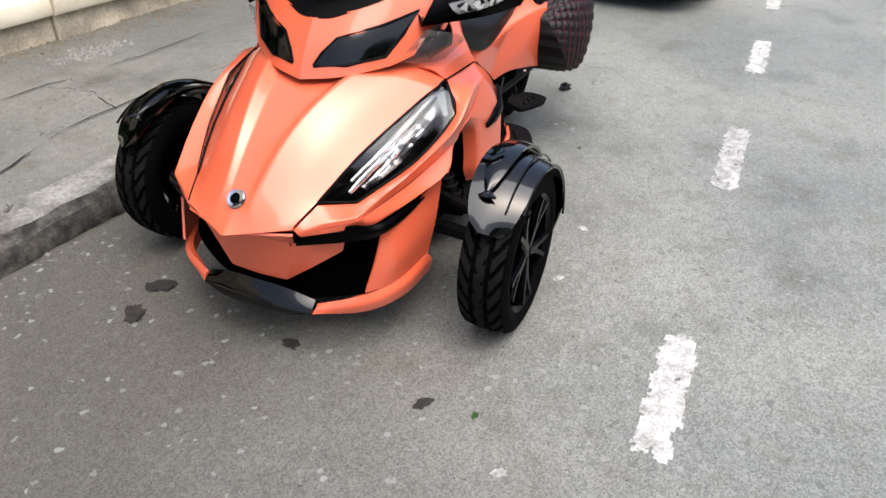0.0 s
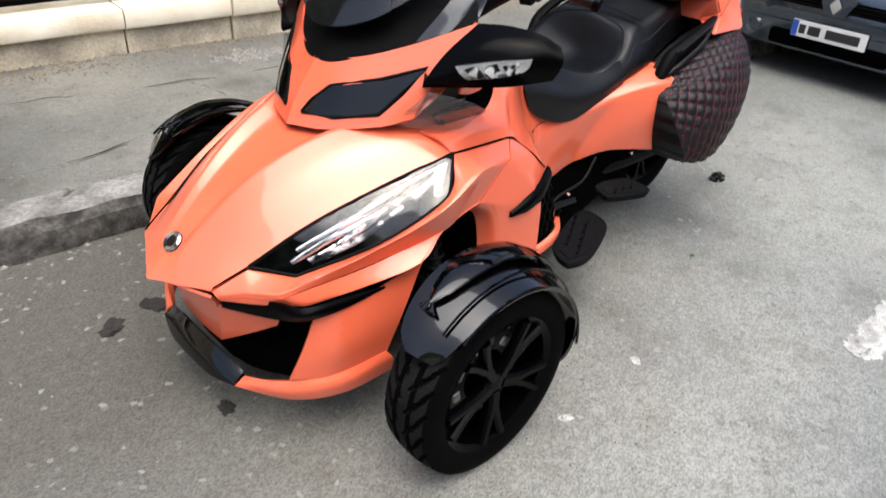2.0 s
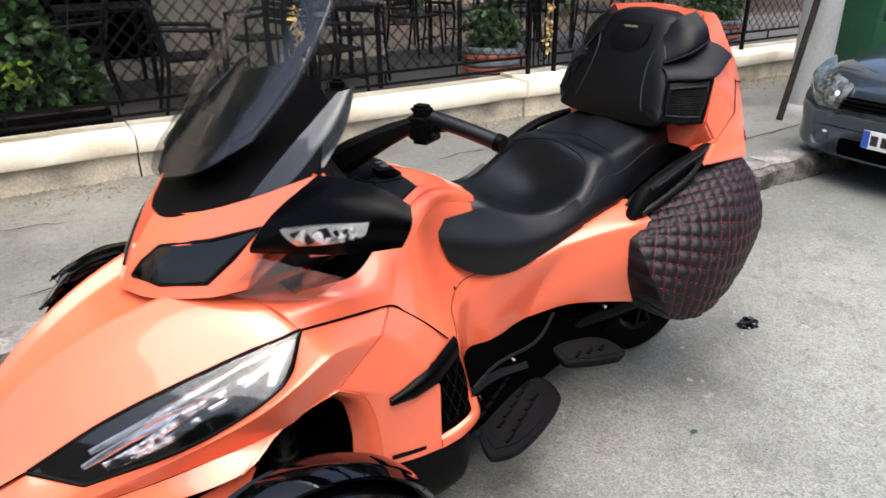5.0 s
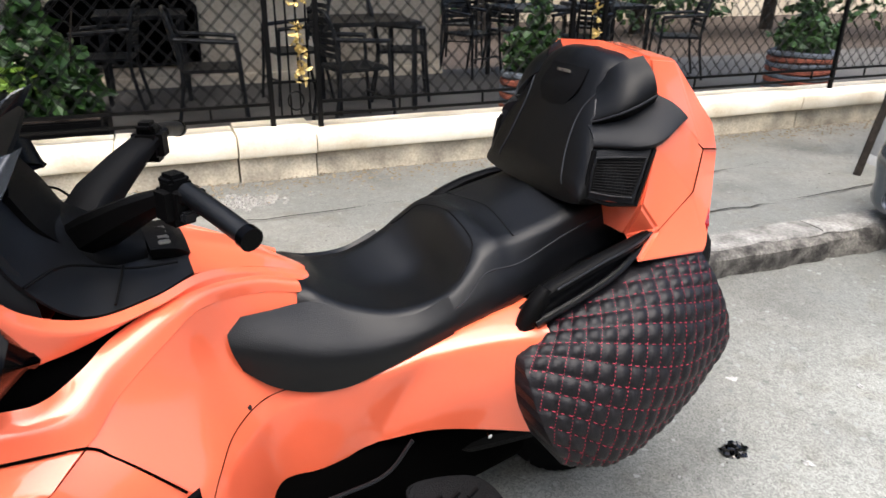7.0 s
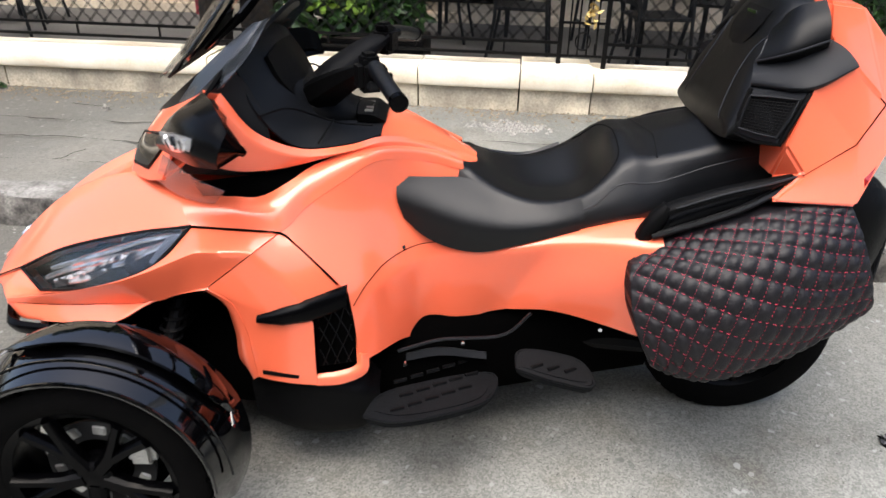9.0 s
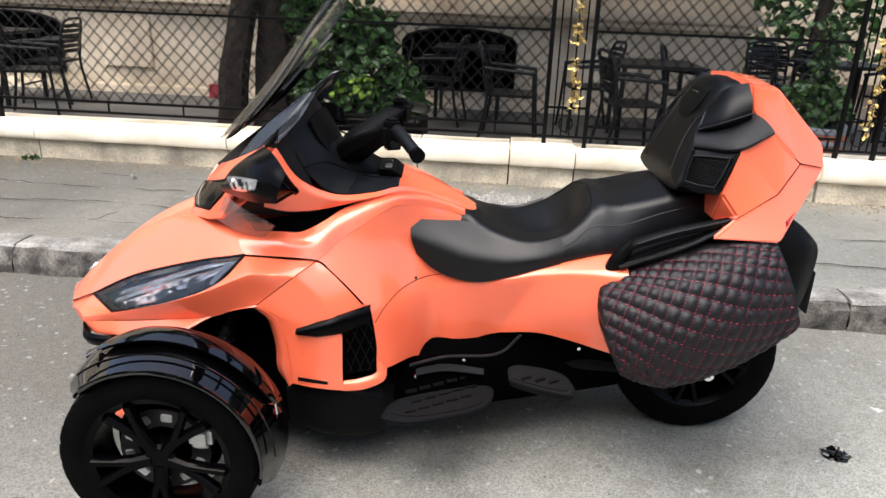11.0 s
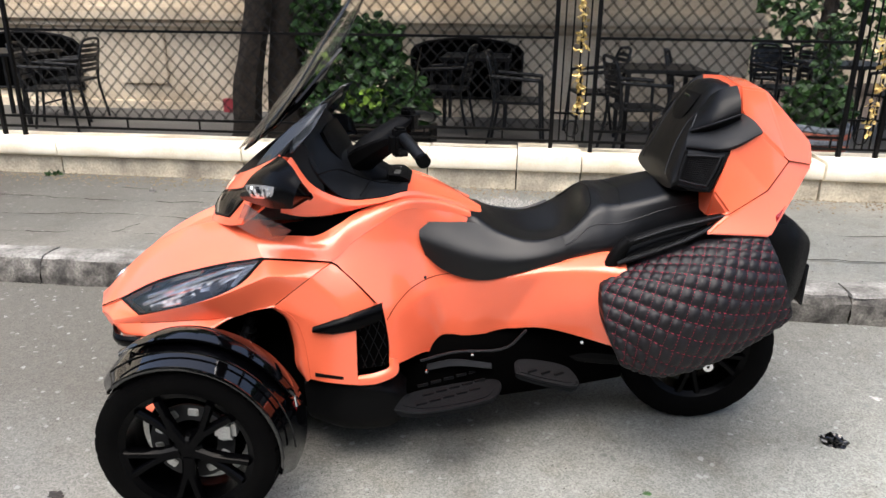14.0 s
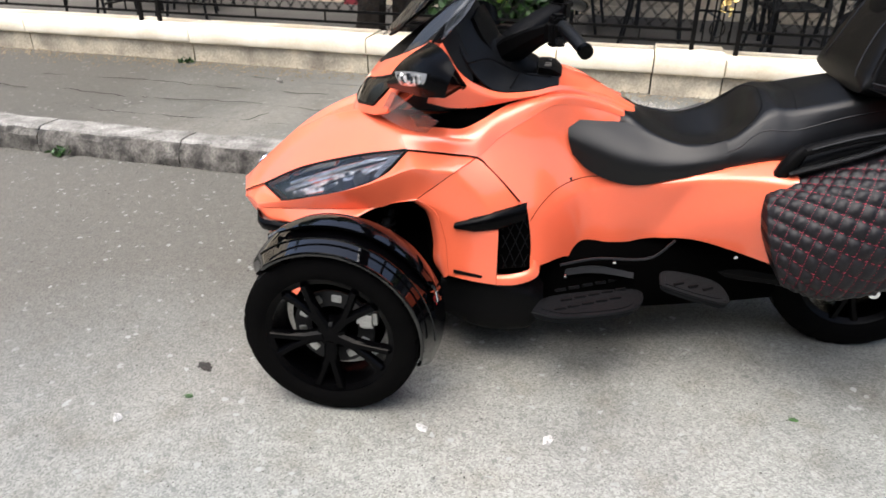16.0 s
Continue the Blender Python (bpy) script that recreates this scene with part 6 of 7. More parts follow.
def scrap(name, at, size, material, label, category, seed, flat=0.25):
    """A crumpled bit lying on the road."""
    rng = random.Random(seed)
    bm = bmesh.new()
    bmesh.ops.create_icosphere(bm, subdivisions=3, radius=1.0)
    for v in bm.verts:
        k = 1 + 0.6 * noise.noise((v.co * 1.7) + Vector((seed, 0, 0))) + 0.4 * noise.noise((v.co * 5.3) + Vector((seed, 3, 0)))
        v.co = Vector((v.co.x * size * k, v.co.y * size * 0.6 * k, max(0, v.co.z + 0.35) * size * flat * k))
    ob = part(name, bm, material, None, label, 20)
    ob.location, ob.rotation_euler = at, (0, 0, rng.uniform(0, 6))
    tagged(ob, category=category)


TARSPOT = mat("dark_stain", (0.022, 0.019, 0.016), 0.8, 0.0, 0.3, 30, 90)
for n, (x, y, sz) in enumerate(((-0.38, 0.52, 0.055), (-0.55, 0.49, 0.05), (-0.51, -0.62, 0.03), (-0.45, -0.10, 0.035))):
    scrap("dirt_clod", (x, y, 0.0), sz, TARSPOT, "dark flattened clod of dirt on the asphalt", "dirt", n, 0.12)
scrap("crumpled_wrapper", (2.225, -0.255, 0), 0.045, GLOSS, "crumpled black wrapper lying on the road", "litter", 11, 0.6)
for n, (x, y) in enumerate(((2.40, -0.40), (2.97, -0.18), (2.56, 0.07), (0.29, -0.80), (0.68, -0.79), (-0.66, -0.92))):
    scrap("paper_scrap", (x, y, 0), 0.02, PAINT, "small white scrap of paper on the road", "litter", 20 + n, 0.3)
for n, (x, y) in enumerate(((-0.49, -0.78), (1.45, -0.56))):
    scrap("fallen_leaf", (x, y, 0), 0.014, LEAF, "small green leaf fallen on the road", "leaf", 30 + n, 0.2)
scrap("pavement_stone", tuple(st(-1.72, 2.55, WALK_Z)), 0.035, CHIP, "small pale stone on the pavement", "stone", 41, 0.7)
scrap("pavement_stone", tuple(st(-0.5, 1.22, WALK_Z)), 0.03, CHIP, "small pale stone on the pavement", "stone", 42, 0.7)

# ---- the fence on the wall ----
fence = thing("fence", "black iron fence with diamond wire mesh on the low wall", "fence", kind="structure")
POSTS = (-10.3, -8.0, -5.65, -3.3, -3.12, 1.28, 1.59, 3.45, 3.72, 6.1, 8.4)
for s in POSTS:
    part("post", moved(box((s - 0.016, FENCE_N - 0.016, WALL_Z - 0.03), (s + 0.016, FENCE_N + 0.016, 2.1), 0.003), ST), IRON, fence)
for z in (0.50, 0.585, 1.28, 2.02):
    for a, b in ((-12, 1.28), (1.59, 3.45), (3.72, 12)):
        part("rail", moved(box((a, FENCE_N - 0.01, z - 0.01), (b, FENCE_N + 0.01, z + 0.01), 0.002), ST), IRON, fence)
for s in np.arange(-11.5, 11.5, 0.62):
    part("strut", moved(box((s - 0.006, FENCE_N - 0.006, 0.50), (s + 0.006, FENCE_N + 0.006, 0.585)), ST), IRON, fence)


def wire_mesh(s0, s1, z0, z1, cw, ch, r=0.0042, apart=False):
    verts, faces = [], []
    def bar(a, b):
        d = (b - a).normalized()
        u = Vector((0, 1, 0)) * r
        v = d.cross(Vector((0, 1, 0))) * r
        k = len(verts)
        for p in (a, b):
            verts.extend((p + u, p + v, p - u, p - v))
        faces.extend([(k + q, k + (q + 1) % 4, k + 4 + (q + 1) % 4, k + 4 + q) for q in range(4)])
    slope = ch / cw
    h = z1 - z0
    run = h / slope
    s, twin = s0 - run, 0.0065
    while s < s1:
        for up, d in ((1, -twin), (1, twin), (-1, -twin), (-1, twin)):
            a0, b0 = s + d, s + d + run
            a, b = max(a0, s0), min(b0, s1)
            if b - a > 0.01:
                za, zb = z0 + (a - a0) * slope, z0 + (b - a0) * slope
                if up < 0:
                    za, zb = z1 - (za - z0), z1 - (zb - z0)
                bar(Vector((a, FENCE_N + 0.004 * up, za)), Vector((b, FENCE_N + 0.004 * up, zb)))
        s += cw
    if apart:
        for k in range(0, len(verts), 8):
            one = bpy.data.meshes.new("wire")
            one.from_pydata([ST @ v for v in verts[k:k + 8]], [], [tuple(i - k for i in f) for f in faces[k // 2:k // 2 + 4]])
            one.materials.append(IRON)
            w = new("wire", one)
            w.parent = fence
        return
    me = bpy.data.meshes.new("wire_mesh")
    me.from_pydata([ST @ v for v in verts], [], faces)
    me.materials.append(IRON)
    ob = new("wire_mesh", me)
    ob.parent = fence
    tagged(ob, kind="stuff")


for a, b in ((-12, -3.3), (-3.12, 1.28), (1.59, 3.45), (3.72, 12)):
    wire_mesh(a, b, 0.595, 2.01, 0.105, 0.115, 0.0024, apart=-3.2 < a < 1)
# narrow gates of upright bars with scrolls
for a, b in ((1.28, 1.59), (3.45, 3.72)):
    for q in range(1, 5):
        x = a + (b - a) * q / 5
        part("bar", moved(tube([(x, FENCE_N, 0.5), (x, FENCE_N, 2.02)], 0.007, 6), ST), IRON, fence)
    for z in (0.50, 0.72, 1.6):
        part("crossbar", moved(box((a, FENCE_N - 0.008, z - 0.008), (b, FENCE_N + 0.008, z + 0.008)), ST), IRON, fence)
    ring = [((a + b) / 2 + 0.05 * math.cos(q), FENCE_N - 0.01, 0.6 + 0.06 * math.sin(q)) for q in np.linspace(0, 6.28, 20)]
    part("scroll", moved(tube(ring, 0.006, 6), ST), IRON, fence)


def leaves(count, where, size, seed, droop=0.4):
    """Many small folded leaves; where(rng) gives a place."""
    rng = random.Random(seed)
    verts, faces = [], []
    for _ in range(count):
        c = Vector(where(rng))
        d = Vector((rng.gauss(0, 1), rng.gauss(0, 1), rng.gauss(-droop, 0.6))).normalized()
        u = d.cross(Vector((rng.gauss(0, 1), rng.gauss(0, 1), rng.gauss(0, 1)))).normalized()
        n = d.cross(u)
        L, W = size * rng.uniform(0.6, 1.3), size * rng.uniform(0.28, 0.48)
        b = len(verts)
        verts += [c, c + d * L * 0.35 + u * W + n * W * 0.3, c + d * L * 0.75 + u * W * 0.7 + n * W * 0.2, c + d * L, c + d * L * 0.75 - u * W * 0.7 + n * W * 0.2, c + d * L * 0.35 - u * W + n * W * 0.3, c + d * L * 0.5 - n * W * 0.1]
        faces += [(b, b + 1, b + 6), (b + 1, b + 2, b + 6), (b + 2, b + 3, b + 6), (b + 3, b + 4, b + 6), (b + 4, b + 5, b + 6), (b + 5, b, b + 6)]
    me = bpy.data.meshes.new("foliage")
    me.from_pydata(verts, [], faces)
    return me


def foliage(name, me, material, parent, label=""):
    me.materials.append(material)
    ob = new(name, me)
    ob.parent = parent
    tagged(ob, label, kind="stuff")
    return ob


def blob(c, r, rng):
    while True:
        q = Vector((rng.uniform(-1, 1), rng.uniform(-1, 1), rng.uniform(-1, 1)))
        if 0.35 < q.length < 1:
            return Vector(c) + Vector((q.x * r[0], q.y * r[1], q.z * r[2]))


# ---- trees and planting ----
for n, (s, q, z) in enumerate(((-2.75, WALL_N - 0.06, WALK_Z), (-2.45, KERB_N - 0.03, 0.0))):
    w = thing("weed", "small green weed in a crack", "weed", tuple(st(s, q, z)), group="weeds")
    foliage("leaves", leaves(26, lambda r: (r.gauss(0, 0.035), r.gauss(0, 0.02), abs(r.gauss(0.01, 0.015))), 0.04, 50 + n, -0.6), LEAF, w)

tree = thing("tree", "street tree with dark furrowed trunk, its unseen leafage added for shade", "tree")
def trunk_bm(pts, r0, r1, seed):
    c = curve([st(*p) for p in pts], 24)
    rings = []
    for i, p in enumerate(c):
        t = i / 24
        r = r0 + (r1 - r0) * t + 0.10 * max(0, 0.12 - t) / 0.12
        rings.append([p + Vector((math.cos(a), math.sin(a), 0)) * r * (1 + 0.14 * noise.noise((math.cos(a) * 2 + seed, math.sin(a) * 2, p.z * 3)) + 0.05 * math.sin(a * 7 + p.z)) for a in np.linspace(0, 2 * math.pi, 25)[:-1]])
    return loft(rings)
part("trunk", trunk_bm([(-1.42, 3.75, 0.15), (-1.36, 3.75, 0.8), (-1.22, 3.78, 1.6), (-1.2, 3.8, 3.2)], 0.13, 0.10, 1), BARK, tree)
part("trunk", trunk_bm([(-1.10, 3.98, 0.15), (-1.08, 4.0, 0.9), (-1.02, 4.02, 1.8), (-0.85, 4.05, 3.4)], 0.17, 0.14, 5), BARK, tree)
# Unseen limbs and leaf masses, added to shade the terrace and shrub.
for n, (a, b) in enumerate((((-1.2, 3.8, 3.1), (-3.6, 2.6, 4.2)), ((-1.2, 3.8, 3.1), (-1.8, 4.8, 4.4)), ((-0.8, 4.05, 3.3), (2.4, 3.0, 4.3)), ((-0.8, 4.05, 3.3), (0.6, 4.9, 4.3)))):
    part("limb", tube([st(*a), st(*[(p + q) / 2 for p, q in zip(a, b)]) + Vector((0, 0, 0.15)), st(*b)], 0.07, 8, 10, 0.35), BARK, tree)
SHADE_CROWN = [((c, 3.7 + 0.4 * math.sin(c * 2.1), 4.0 + 0.3 * math.sin(c * 1.3)), (1.2, 0.9, 0.55)) for c in np.arange(-3.9, 0.6, 1.4)]
SHADE_CROWN += 2 * [((c, n + 0.3 * math.sin(c * 2.1), z + 0.2 * math.sin(c * 1.3)), (1.1, 0.9, 0.5)) for c in np.arange(1.2, 8.0, 1.4) for n, z in ((3.9, 3.7), (5.0, 3.4))]
# Low out-of-view leaf masses, placed to darken the shrub.
SHADE_CROWN += 2 * [((c, 3.9, 2.75), (0.7, 0.7, 0.3)) for c in (-0.9, -0.1, 0.7)]
def in_shade_crown(rng):
    c, r = rng.choice(SHADE_CROWN)
    return st(*blob(c, r, rng))
foliage("crown", leaves(14000, in_shade_crown, 0.22, 3), LEAF, tree)

shrub = thing("shrub", "dense green broad-leaved shrub in a dark planting trough", "shrub")
SHRUB = [((-0.55, 3.85, 0.95), (0.33, 0.25, 0.36)), ((-0.2, 3.85, 0.82), (0.36, 0.25, 0.32)), ((0.02, 3.85, 0.66), (0.24, 0.22, 0.2)), ((-0.5, 3.8, 0.65), (0.38, 0.25, 0.22)), ((-0.3, 3.9, 1.2), (0.3, 0.22, 0.22)), ((-0.75, 3.9, 1.4), (0.22, 0.2, 0.3))]
foliage("leaves", leaves(2400, lambda r: st(*blob(*r.choice(SHRUB), r)), 0.105, 7), LEAF, shrub)
NEWLEAF = leafy("fresh_leaf", (0.22, 0.36, 0.04), (0.12, 0.24, 0.03))
foliage("fresh_leaves", leaves(70, lambda r: st(*blob(r.choice((((-0.62, 3.62, 1.05), (0.1, 0.08, 0.1)), ((-0.2, 3.6, 0.74), (0.12, 0.06, 0.06)), ((-0.45, 3.6, 0.72), (0.1, 0.06, 0.06))))[0], (0.12, 0.06, 0.09), r)), 0.075, 8), NEWLEAF, shrub)
for n in range(7):
    part("stem", tube([st(-0.75 + 0.13 * n, 3.87, 0.4), st(-0.8 + 0.15 * n, 3.85, 0.8), st(-0.85 + 0.17 * n, 3.85, 1.15)], 0.012, 6, 6, 0.5), BARK, shrub)
trough = thing("planting_trough", "low dark planting trough behind the wall", "planter")
part("trough", moved(box((-1.0, 3.62, TERRACE_Z), (0.28, 4.15, 0.46), 0.01), ST), IRON, trough)
part("soil", moved(box((-0.97, 3.65, 0.44), (0.25, 4.12, 0.468), 0.005), ST), SOIL, trough)

TERRACOTTA = mat("red_woven_band", (0.30, 0.085, 0.05), 0.8, 0.0, 0.3, 9, 60, 0.7)
GREYBAND = mat("grey_woven_band", (0.13, 0.15, 0.18), 0.8, 0.0, 0.3, 9, 60, 0.7)


def planter(s, n, r, group="banded planters"):
    e = thing("planter", "round planter of stacked red and grey bands with green plants", "planter", tuple(st(s, n, TERRACE_Z)), group=group)
    for k in range(8):
        z = 0.03 + 0.052 * k
        bm = lathe([(r * 0.8, z + 0.024), (r * 0.97, z + 0.026), (r * 1.02, z + 0.012), (r * 1.02, z - 0.012), (r * 0.97, z - 0.026), (r * 0.8, z - 0.024)], 36, "z")
        for v in bm.verts:
            v.co *= 1
            v.co.z += 0.008 * math.sin(math.atan2(v.co.y, v.co.x) * 2 + k) + 0.004 * noise.noise(v.co * 9)
        part("band", bm, TERRACOTTA if k % 2 == 0 else GREYBAND, e)
    part("soil", moved(lathe([(0.0001, 0.40), (r * 0.9, 0.39)], 24, "z"), Matrix.Identity(4)), SOIL, e)
    foliage("leaves", leaves(420, lambda q: blob((0, 0, 0.56), (r * 0.95, r * 0.95, 0.2), q), 0.085, int(s * 10)), LEAF, e)
    foliage("foliage", leaves(160, lambda q: blob((0.02, 0, 0.95), (r * 0.35, r * 0.35, 0.35), q), 0.075, int(s * 7)), LEAF, e)
    part("stem", tube([(0, 0, 0.38), (0.03, 0, 0.8), (0.0, 0.02, 1.2)], 0.01, 6, 6), BARK, e)
    return e


planter(3.44, 3.68, 0.27), planter(6.6, 4.0, 0.32)

GOLD = mat("gilded_leaf", (0.62, 0.45, 0.16), 0.4, 0.4, 0.2, 20, 60)
for s, z0, z1 in ((1.47, 0.72, 1.08), (1.47, 1.2, 1.55), (3.62, 0.62, 1.3)):
    g = thing("garland", "hanging garland of gilded leaves on the fence", "garland", tuple(st(s, FENCE_N - 0.04, z1)), group="garlands")
    part("cord", tube([(0, 0, 0), (0.01, 0, (z0 - z1) / 2), (0, 0, z0 - z1)], 0.003, 5, 6), IRON, g)
    foliage("leaves", leaves(60, lambda r: (r.gauss(0, 0.02), r.gauss(0, 0.015), r.uniform(z0 - z1, 0)), 0.045, int(z0 * 100)), GOLD, g)

# ---- cafe furniture ----
CHAIRMAT = mat("dark_resin", (0.006, 0.007, 0.0085), 0.42, 0.0, 0.15, 6, 150, 0.15, spec=0.25)


def chair():
    e = thing("cafe_chair", "dark grey resin cafe armchair on the terrace", "chair", group="cafe chairs")
    part("seat", box((-0.22, -0.22, 0.43), (0.22, 0.22, 0.455), 0.01), CHAIRMAT, e)
    back = part("backrest", tube([(-0.2, 0.22, 0.50), (-0.208, 0.245, 0.70), (-0.18, 0.285, 0.85), (-0.09, 0.305, 0.885), (0.09, 0.305, 0.885), (0.18, 0.285, 0.85), (0.208, 0.245, 0.70), (0.2, 0.22, 0.50)], 0.015, 8, 28), CHAIRMAT, e)
    for k in range(6):
        z = 0.555 + 0.052 * k
        y, h = 0.222 + (z - 0.5) * 0.20, 0.205 - 0.03 * max(0, k - 3) / 2
        part("slat", sheet([[(-h, y, z - 0.019), (0, y + 0.022, z - 0.019), (h, y, z - 0.019)], [(-h, y + 0.008, z + 0.019), (0, y + 0.030, z + 0.019), (h, y + 0.008, z + 0.019)]], 8, 2, 0.010, (0, -1, 0.7)), CHAIRMAT, back)
    for sx in (-1, 1):
        part("leg", tube([(sx * 0.21, -0.2, 0.65), (sx * 0.22, -0.22, 0.3), (sx * 0.235, -0.245, 0)], 0.015, 8, 8), CHAIRMAT, e)
        part("leg", tube([(sx * 0.2, 0.24, 0.72), (sx * 0.21, 0.21, 0.4), (sx * 0.22, 0.28, 0)], 0.015, 8, 8), CHAIRMAT, e)
        part("armrest", tube([(sx * 0.215, 0.24, 0.68), (sx * 0.235, 0.0, 0.665), (sx * 0.22, -0.21, 0.65)], 0.018, 8, 8), CHAIRMAT, e)
    part("stretcher", tube([(-0.215, -0.21, 0.2), (0.215, -0.21, 0.2)], 0.011, 6), CHAIRMAT, e)
    return e


def table():
    e = thing("cafe_table", "square dark cafe table on the terrace", "table", group="cafe tables")
    part("tabletop", box((-0.38, -0.38, 0.715), (0.38, 0.38, 0.75), 0.008), CHAIRMAT, e)
    for a in (-1, 1):
        for b in (-1, 1):
            part("leg", box((a * 0.33 - 0.02, b * 0.33 - 0.02, 0), (a * 0.33 + 0.02, b * 0.33 + 0.02, 0.717), 0.004), CHAIRMAT, e)
    return e


c0, t0 = chair(), table()
seats = [(-3.7, 4.5, 1.9), (-4.5, 4.2, 1.5), (-4.0, 5.3, -1.5), (0.25, 5.2, -1.7), (1.02, 4.42, 1.5), (2.08, 4.15, 1.75), (2.75, 5.0, 1.3), (1.8, 5.2, -1.4), (3.9, 6.0, 0.4), (4.5, 6.2, 2.0), (4.9, 5.4, -1.2), (4.2, 7.0, 2.6), (5.6, 6.3, 1.0), (6.0, 5.2, -2.0)]
for n, (s, q, a) in enumerate(seats):
    m = Matrix.Translation(st(s, q, TERRACE_Z)) @ Matrix.Rotation(a + SLANT, 4, "Z")
    if n == 0:
        c0.matrix_basis = m
    else:
        copy_thing(c0, m)
for n, (s, q) in enumerate(((0.55, 5.75), (-4.6, 5.2), (2.35, 4.75), (4.4, 5.6), (5.4, 5.7))):
    m = Matrix.Translation(st(s, q, TERRACE_Z)) @ Matrix.Rotation(SLANT, 4, "Z")
    if n == 0:
        t0.matrix_basis = m
    else:
        copy_thing(t0, m)
box_red = part("red_box", moved(box((-2.55, 6.02, TERRACE_Z), (-2.38, 6.12, 0.36), 0.004), ST), mat("red_card", (0.3, 0.03, 0.04), 0.6), None, "small red box against the house front")
tagged(box_red, category="box")

# far garden behind the house's end
garden = thing("garden_trees", "green trees and hedge behind the terrace", "trees")
foliage("leaves", leaves(5000, lambda r: st(*blob(*r.choice((((6, 11, 2.2), (2.5, 1, 2)), ((9.5, 10, 2.0), (2.5, 1.2, 1.9)), ((13, 9, 2.4), (2.5, 1.5, 2.2)))), r)), 0.2, 12), LEAF, garden)
for s in (6.0, 9.3, 12.5):
    part("trunk", tube([st(s, 10.5, -0.05), st(s + 0.1, 10.5, 2.5)], 0.14, 10, 8, 0.7), BARK, garden)
setting("wall_far", moved(box((3.6, 13, -0.1), (30, 13.4, 4.5)), ST), PLASTER, "plain pale wall far behind the garden")

# ---- pole, stick and green board ----
pole = thing("lamp_pole", "round grey concrete street pole", "pole", tuple(st(5.42, 1.95, WALK_Z)))
part("shaft", moved(lathe([(0.0001, 7.0), (0.11, 7.0), (0.15, 0.06), (0.175, 0.03), (0.18, 0.0)], 28, "z"), Matrix.Identity(4)), CONCRETE, pole)
stick = part("wooden_prop", tube([st(4.93, 1.82, WALK_Z), st(5.15, 1.85, 0.9), st(5.37, 1.86, 1.9)], 0.026, 8), BARK, None, "dark timber prop leaning on the pole")
tagged(stick, category="timber")
bin_ = thing("green_container", "dark green sheet-metal waste container", "container")
part("body", moved(loft([[Vector(p) for p in q] for q in ([(5.85, 1.75, 0.36), (6.35, 1.75, 0.36), (6.35, 2.25, 0.36), (5.85, 2.25, 0.36)], [(5.8, 1.7, 1.3), (6.42, 1.7, 1.3), (6.42, 2.3, 1.3), (5.8, 2.3, 1.3)])]), ST), GREEN, bin_)
part("lid", moved(box((5.76, 1.66, 1.3), (6.46, 2.34, 1.36), 0.015), ST), GREEN, bin_)
for a in (5.9, 6.3):
    part("leg", moved(box((a - 0.02, 1.98, WALK_Z), (a + 0.02, 2.02, 0.37)), ST), IRON, bin_)

# ---- the parked car ----
car = thing("car", "blue-grey metallic small hatchback parked at the kerb", "car", tuple(st(4.20, 0.46)), SLANT)
part("body", bulk([
    (0.0, [(0, 0.20), (0.50, 0.21), (0.60, 0.33), (0.56, 0.50), (0, 0.53)]),
    (0.07, [(0, 0.18), (0.66, 0.20), (0.74, 0.38), (0.68, 0.60), (0, 0.655)]),
    (0.30, [(0, 0.18), (0.77, 0.20), (0.805, 0.45), (0.72, 0.700), (0, 0.745)]),
    (0.70, [(0, 0.18), (0.81, 0.20), (0.82, 0.5), (0.74, 0.775), (0, 0.815)]),
    (1.02, [(0, 0.18), (0.82, 0.20), (0.83, 0.55), (0.75, 0.825), (0, 0.862)]),
    (1.25, [(0, 0.18), (0.82, 0.20), (0.83, 0.55), (0.77, 0.88), (0, 0.90)]),
    (2.2, [(0, 0.18), (0.82, 0.20), (0.83, 0.55), (0.77, 0.93), (0, 0.98)]),
    (3.6, [(0, 0.2), (0.79, 0.22), (0.81, 0.55), (0.74, 0.93), (0, 0.98)]),
    (3.8, [(0, 0.3), (0.66, 0.32), (0.7, 0.55), (0.6, 0.85), (0, 0.9)]),
], 50, 36), CARPAINT, car)
part("cabin", bulk([(1.02, [(0, 0.82), (0.68, 0.82), (0.68, 0.84), (0, 0.872)]), (1.75, [(0, 0.9), (0.74, 0.92), (0.60, 1.34), (0, 1.38)]), (2.6, [(0, 0.9), (0.75, 0.92), (0.60, 1.38), (0, 1.42)]), (3.5, [(0, 0.9), (0.72, 0.92), (0.55, 1.32), (0, 1.36)]), (3.75, [(0, 0.88), (0.62, 0.9), (0.5, 1.0), (0, 1.02)])], 24, 20), LENS, car, "dark glass cabin")
part("roof", sheet([[(1.72, -0.58, 1.345), (1.72, 0, 1.392), (1.72, 0.58, 1.345)], [(2.6, -0.6, 1.39), (2.6, 0, 1.435), (2.6, 0.6, 1.39)], [(3.5, -0.55, 1.335), (3.5, 0, 1.375), (3.5, 0.55, 1.335)]], 10, 10, 0.02, (2.5, 0, 0.5)), CARPAINT, car)
grille = part("grille", box((-0.012, -0.46, 0.50), (0.08, 0.46, 0.575), 0.01), DARKBOX, car)
for z in (0.513, 0.536, 0.559):
    part("slat", box((-0.02, -0.45, z - 0.006), (0.0, 0.45, z + 0.006), 0.002), PLASTIC, grille)
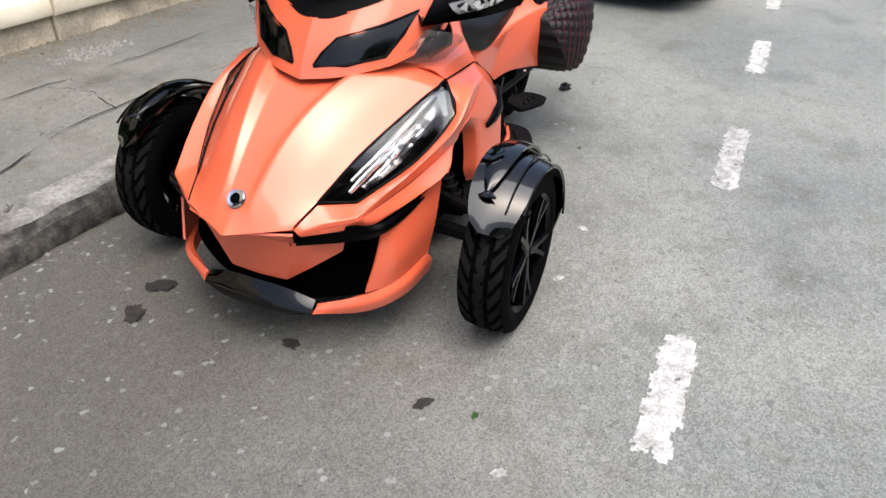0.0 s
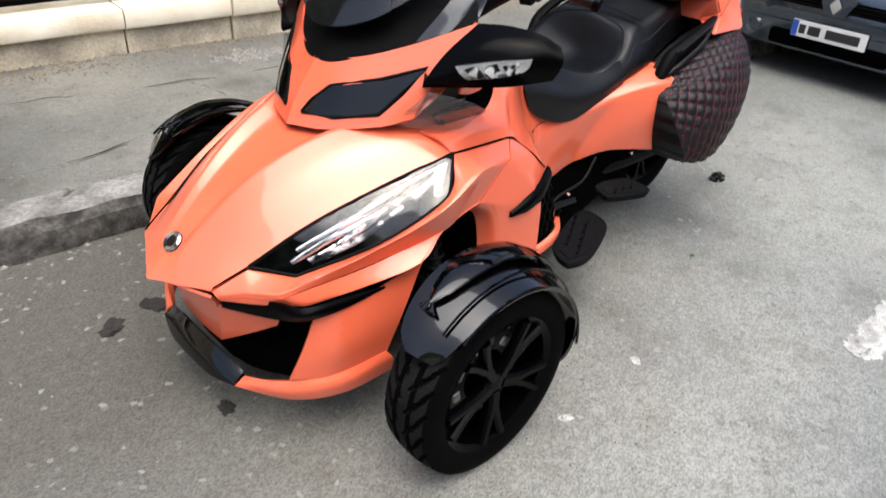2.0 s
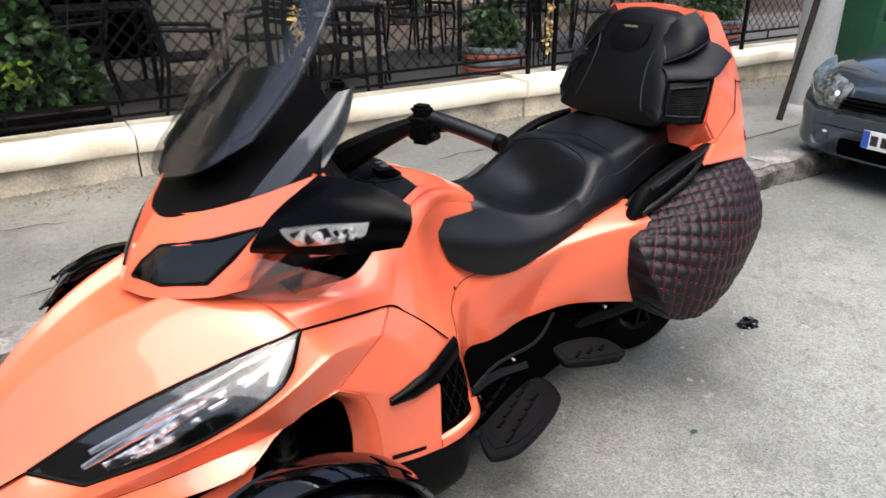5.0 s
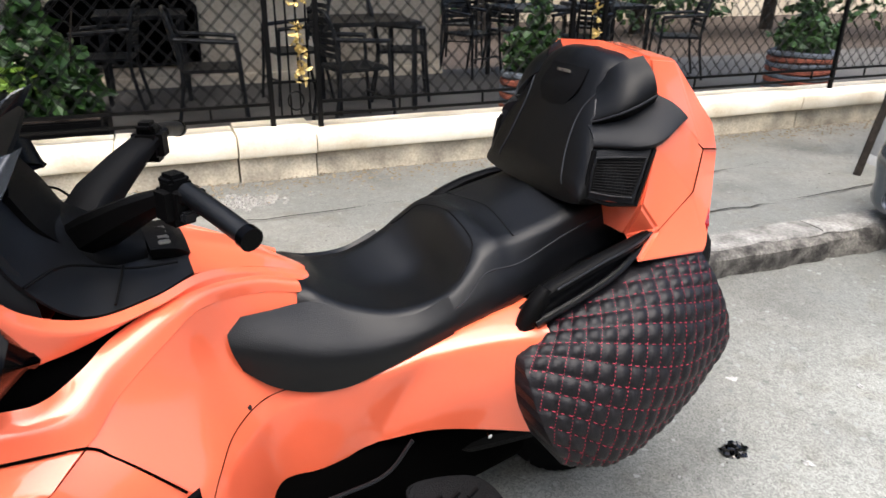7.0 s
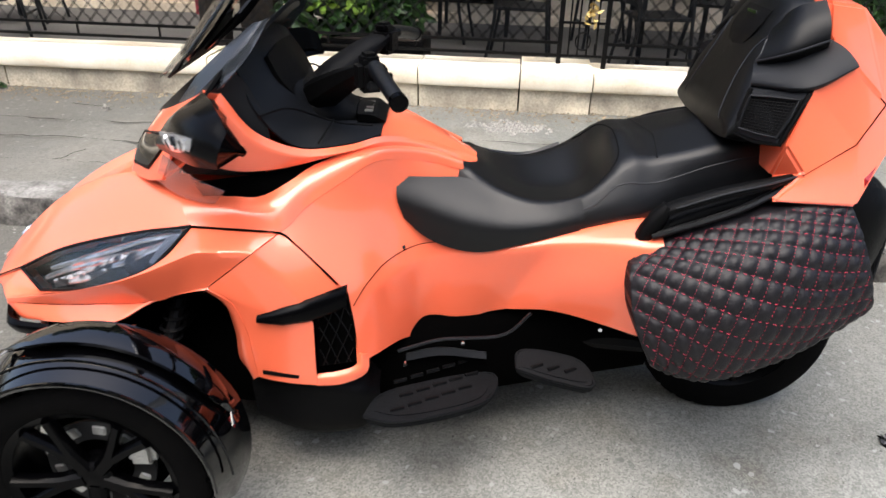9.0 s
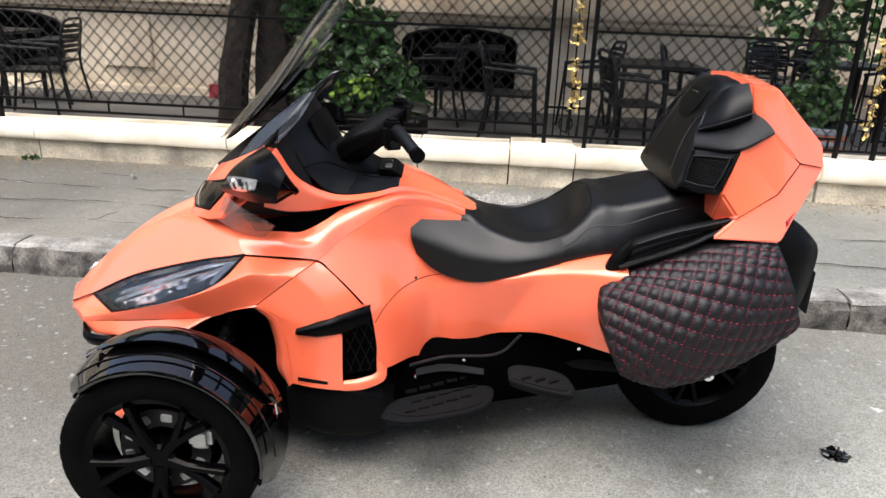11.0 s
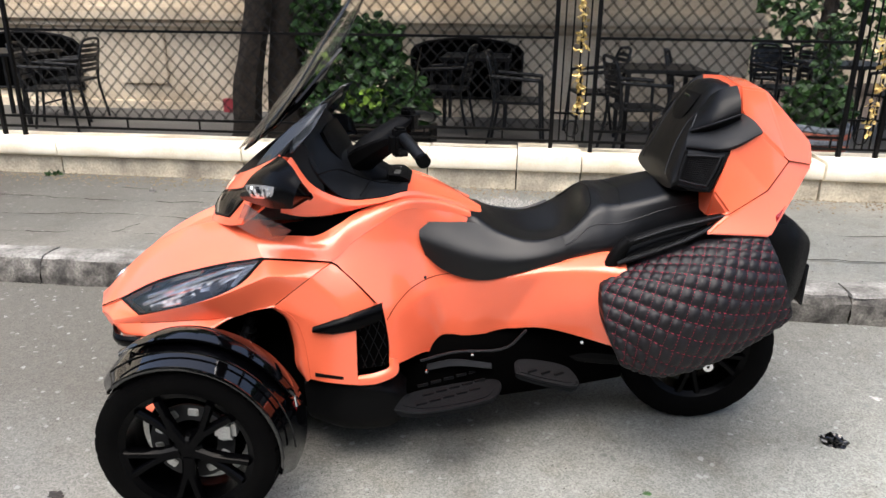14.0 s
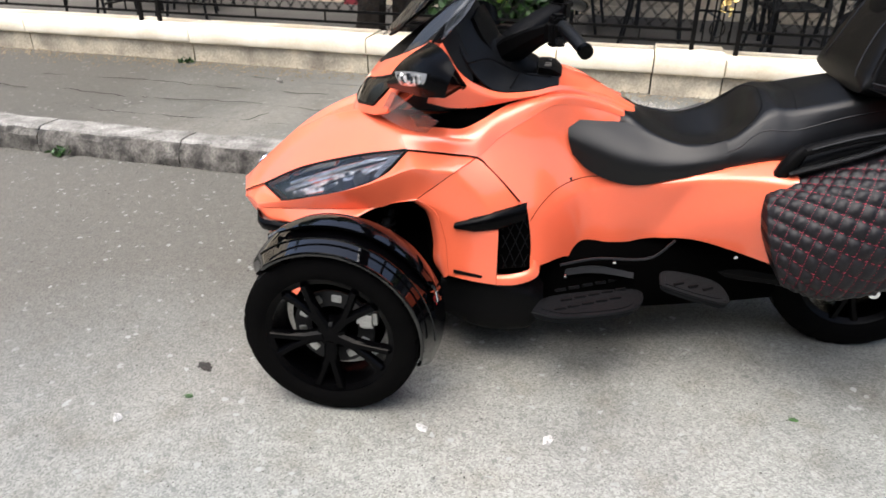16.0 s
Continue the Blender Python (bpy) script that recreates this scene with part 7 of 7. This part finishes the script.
part("badge_mount", sheet([[(-0.022, -0.13, 0.60), (-0.03, 0, 0.61), (-0.022, 0.13, 0.60)], [(-0.03, -0.07, 0.48), (-0.038, 0, 0.475), (-0.03, 0.07, 0.48)]], 8, 6, 0.02, (1, 0, 0.5)), CARPAINT, car)
part("badge", extrude_poly([(-0.05, y, z) for y, z in ((0, 0.60), (0.042, 0.545), (0, 0.49), (-0.042, 0.545))], (0.012, 0, 0), 0.003), CHROME, car, "plain chrome lozenge")
for s in (-1, 1):
    lamp = part("headlight", sheet([[(0.045, s * 0.43, 0.650), (0.12, s * 0.60, 0.705), (0.34, s * 0.76, 0.765)], [(-0.03, s * 0.43, 0.570), (0.015, s * 0.635, 0.595), (0.22, s * 0.81, 0.665)], [(-0.022, s * 0.46, 0.495), (0.03, s * 0.66, 0.500), (0.18, s * 0.80, 0.555)]], 12, 10, 0.02, (1, 0, 0.5)), CARLAMP, car)
    for q, r in ((0.50, 0.045), (0.60, 0.038)):
        b = bmesh.new()
        bmesh.ops.create_uvsphere(b, u_segments=14, v_segments=8, radius=r, matrix=Matrix.Translation((0.012 + (q - 0.5) * 0.45, s * q, 0.565)))
        part("bulb", b, CHROME, lamp)
    part("fog_lamp", moved(lathe([(0.0001, -0.01), (0.045, -0.008), (0.05, 0.01)], 16, "z"), Matrix.Translation((-0.005, s * 0.56, 0.30)) @ Matrix.Rotation(radians(-90), 4, "Y")), REFLECT, car)
    part("door_mirror", moved(box((1.25, -0.1, 0.86), (1.37, 0.1, 0.99), 0.03), Matrix.Translation((0, s * 0.93, 0))), CARPAINT, car)
    for x in (0.78, 3.2):
        w = part("wheel", moved(lathe([(0.17, -0.08), (0.27, -0.085), (0.29, -0.06), (0.29, 0.06), (0.27, 0.085), (0.17, 0.08)], 32), Matrix.Translation((x, s * 0.735, 0.29))), TYRE, car)
        part("rim", moved(lathe([(0.0001, s * 0.07), (0.12, s * 0.075), (0.175, s * 0.07), (0.18, s * 0.02)], 24), Matrix.Translation((x, s * 0.735, 0.29))), METAL, w)
part("lower_grille", box((-0.018, -0.42, 0.215), (0.06, 0.42, 0.32), 0.012), DARKBOX, car)
part("bumper_strip", box((0.0, -0.62, 0.375), (0.1, 0.62, 0.39), 0.004), PLASTIC, car)
plate = part("plate", box((-0.032, -0.26, 0.30), (-0.02, 0.26, 0.41), 0.003), mat("plate_white", (0.75, 0.75, 0.74), 0.4), car)
INK = mat("black_ink", (0.02, 0.02, 0.02), 0.5)
part("blue_strip", box((-0.0345, 0.215, 0.303), (-0.03, 0.257, 0.407)), mat("plate_blue", (0.03, 0.10, 0.45), 0.4), plate)
for y0, y1 in ((0.16, 0.205), (0.055, 0.14), (-0.215, 0.015)):
    part("bar", box((-0.0345, y0, 0.325), (-0.03, y1, 0.385)), INK, plate)
for s in (-1, 1):
    part("wiper", tube([(1.00, s * 0.1, 0.885), (1.02, s * 0.35, 0.885), (1.08, s * 0.6, 0.875)], 0.009, 6, 6), PLASTIC, car)

# trees across the road
far_trees = thing("opposite_trees", "row of green street trees across the road", "trees")
foliage("leaves", leaves(7000, lambda r: st(*blob(*r.choice((((-8, -10.5, 5.4), (3, 1.5, 2.4)), ((-2.5, -11, 5.0), (2.6, 1.5, 2.2)), ((3, -10.5, 5.6), (3, 1.5, 2.5)), ((9, -11, 5.2), (3, 1.5, 2.3)))), r)), 0.32, 21), LEAF, far_trees)
for s in (-8.0, -2.5, 3.0, 9.0):
    part("trunk", tube([st(s, -10.8, -0.02), st(s + 0.1, -10.8, 4.5)], 0.16, 10, 8, 0.7), BARK, far_trees)
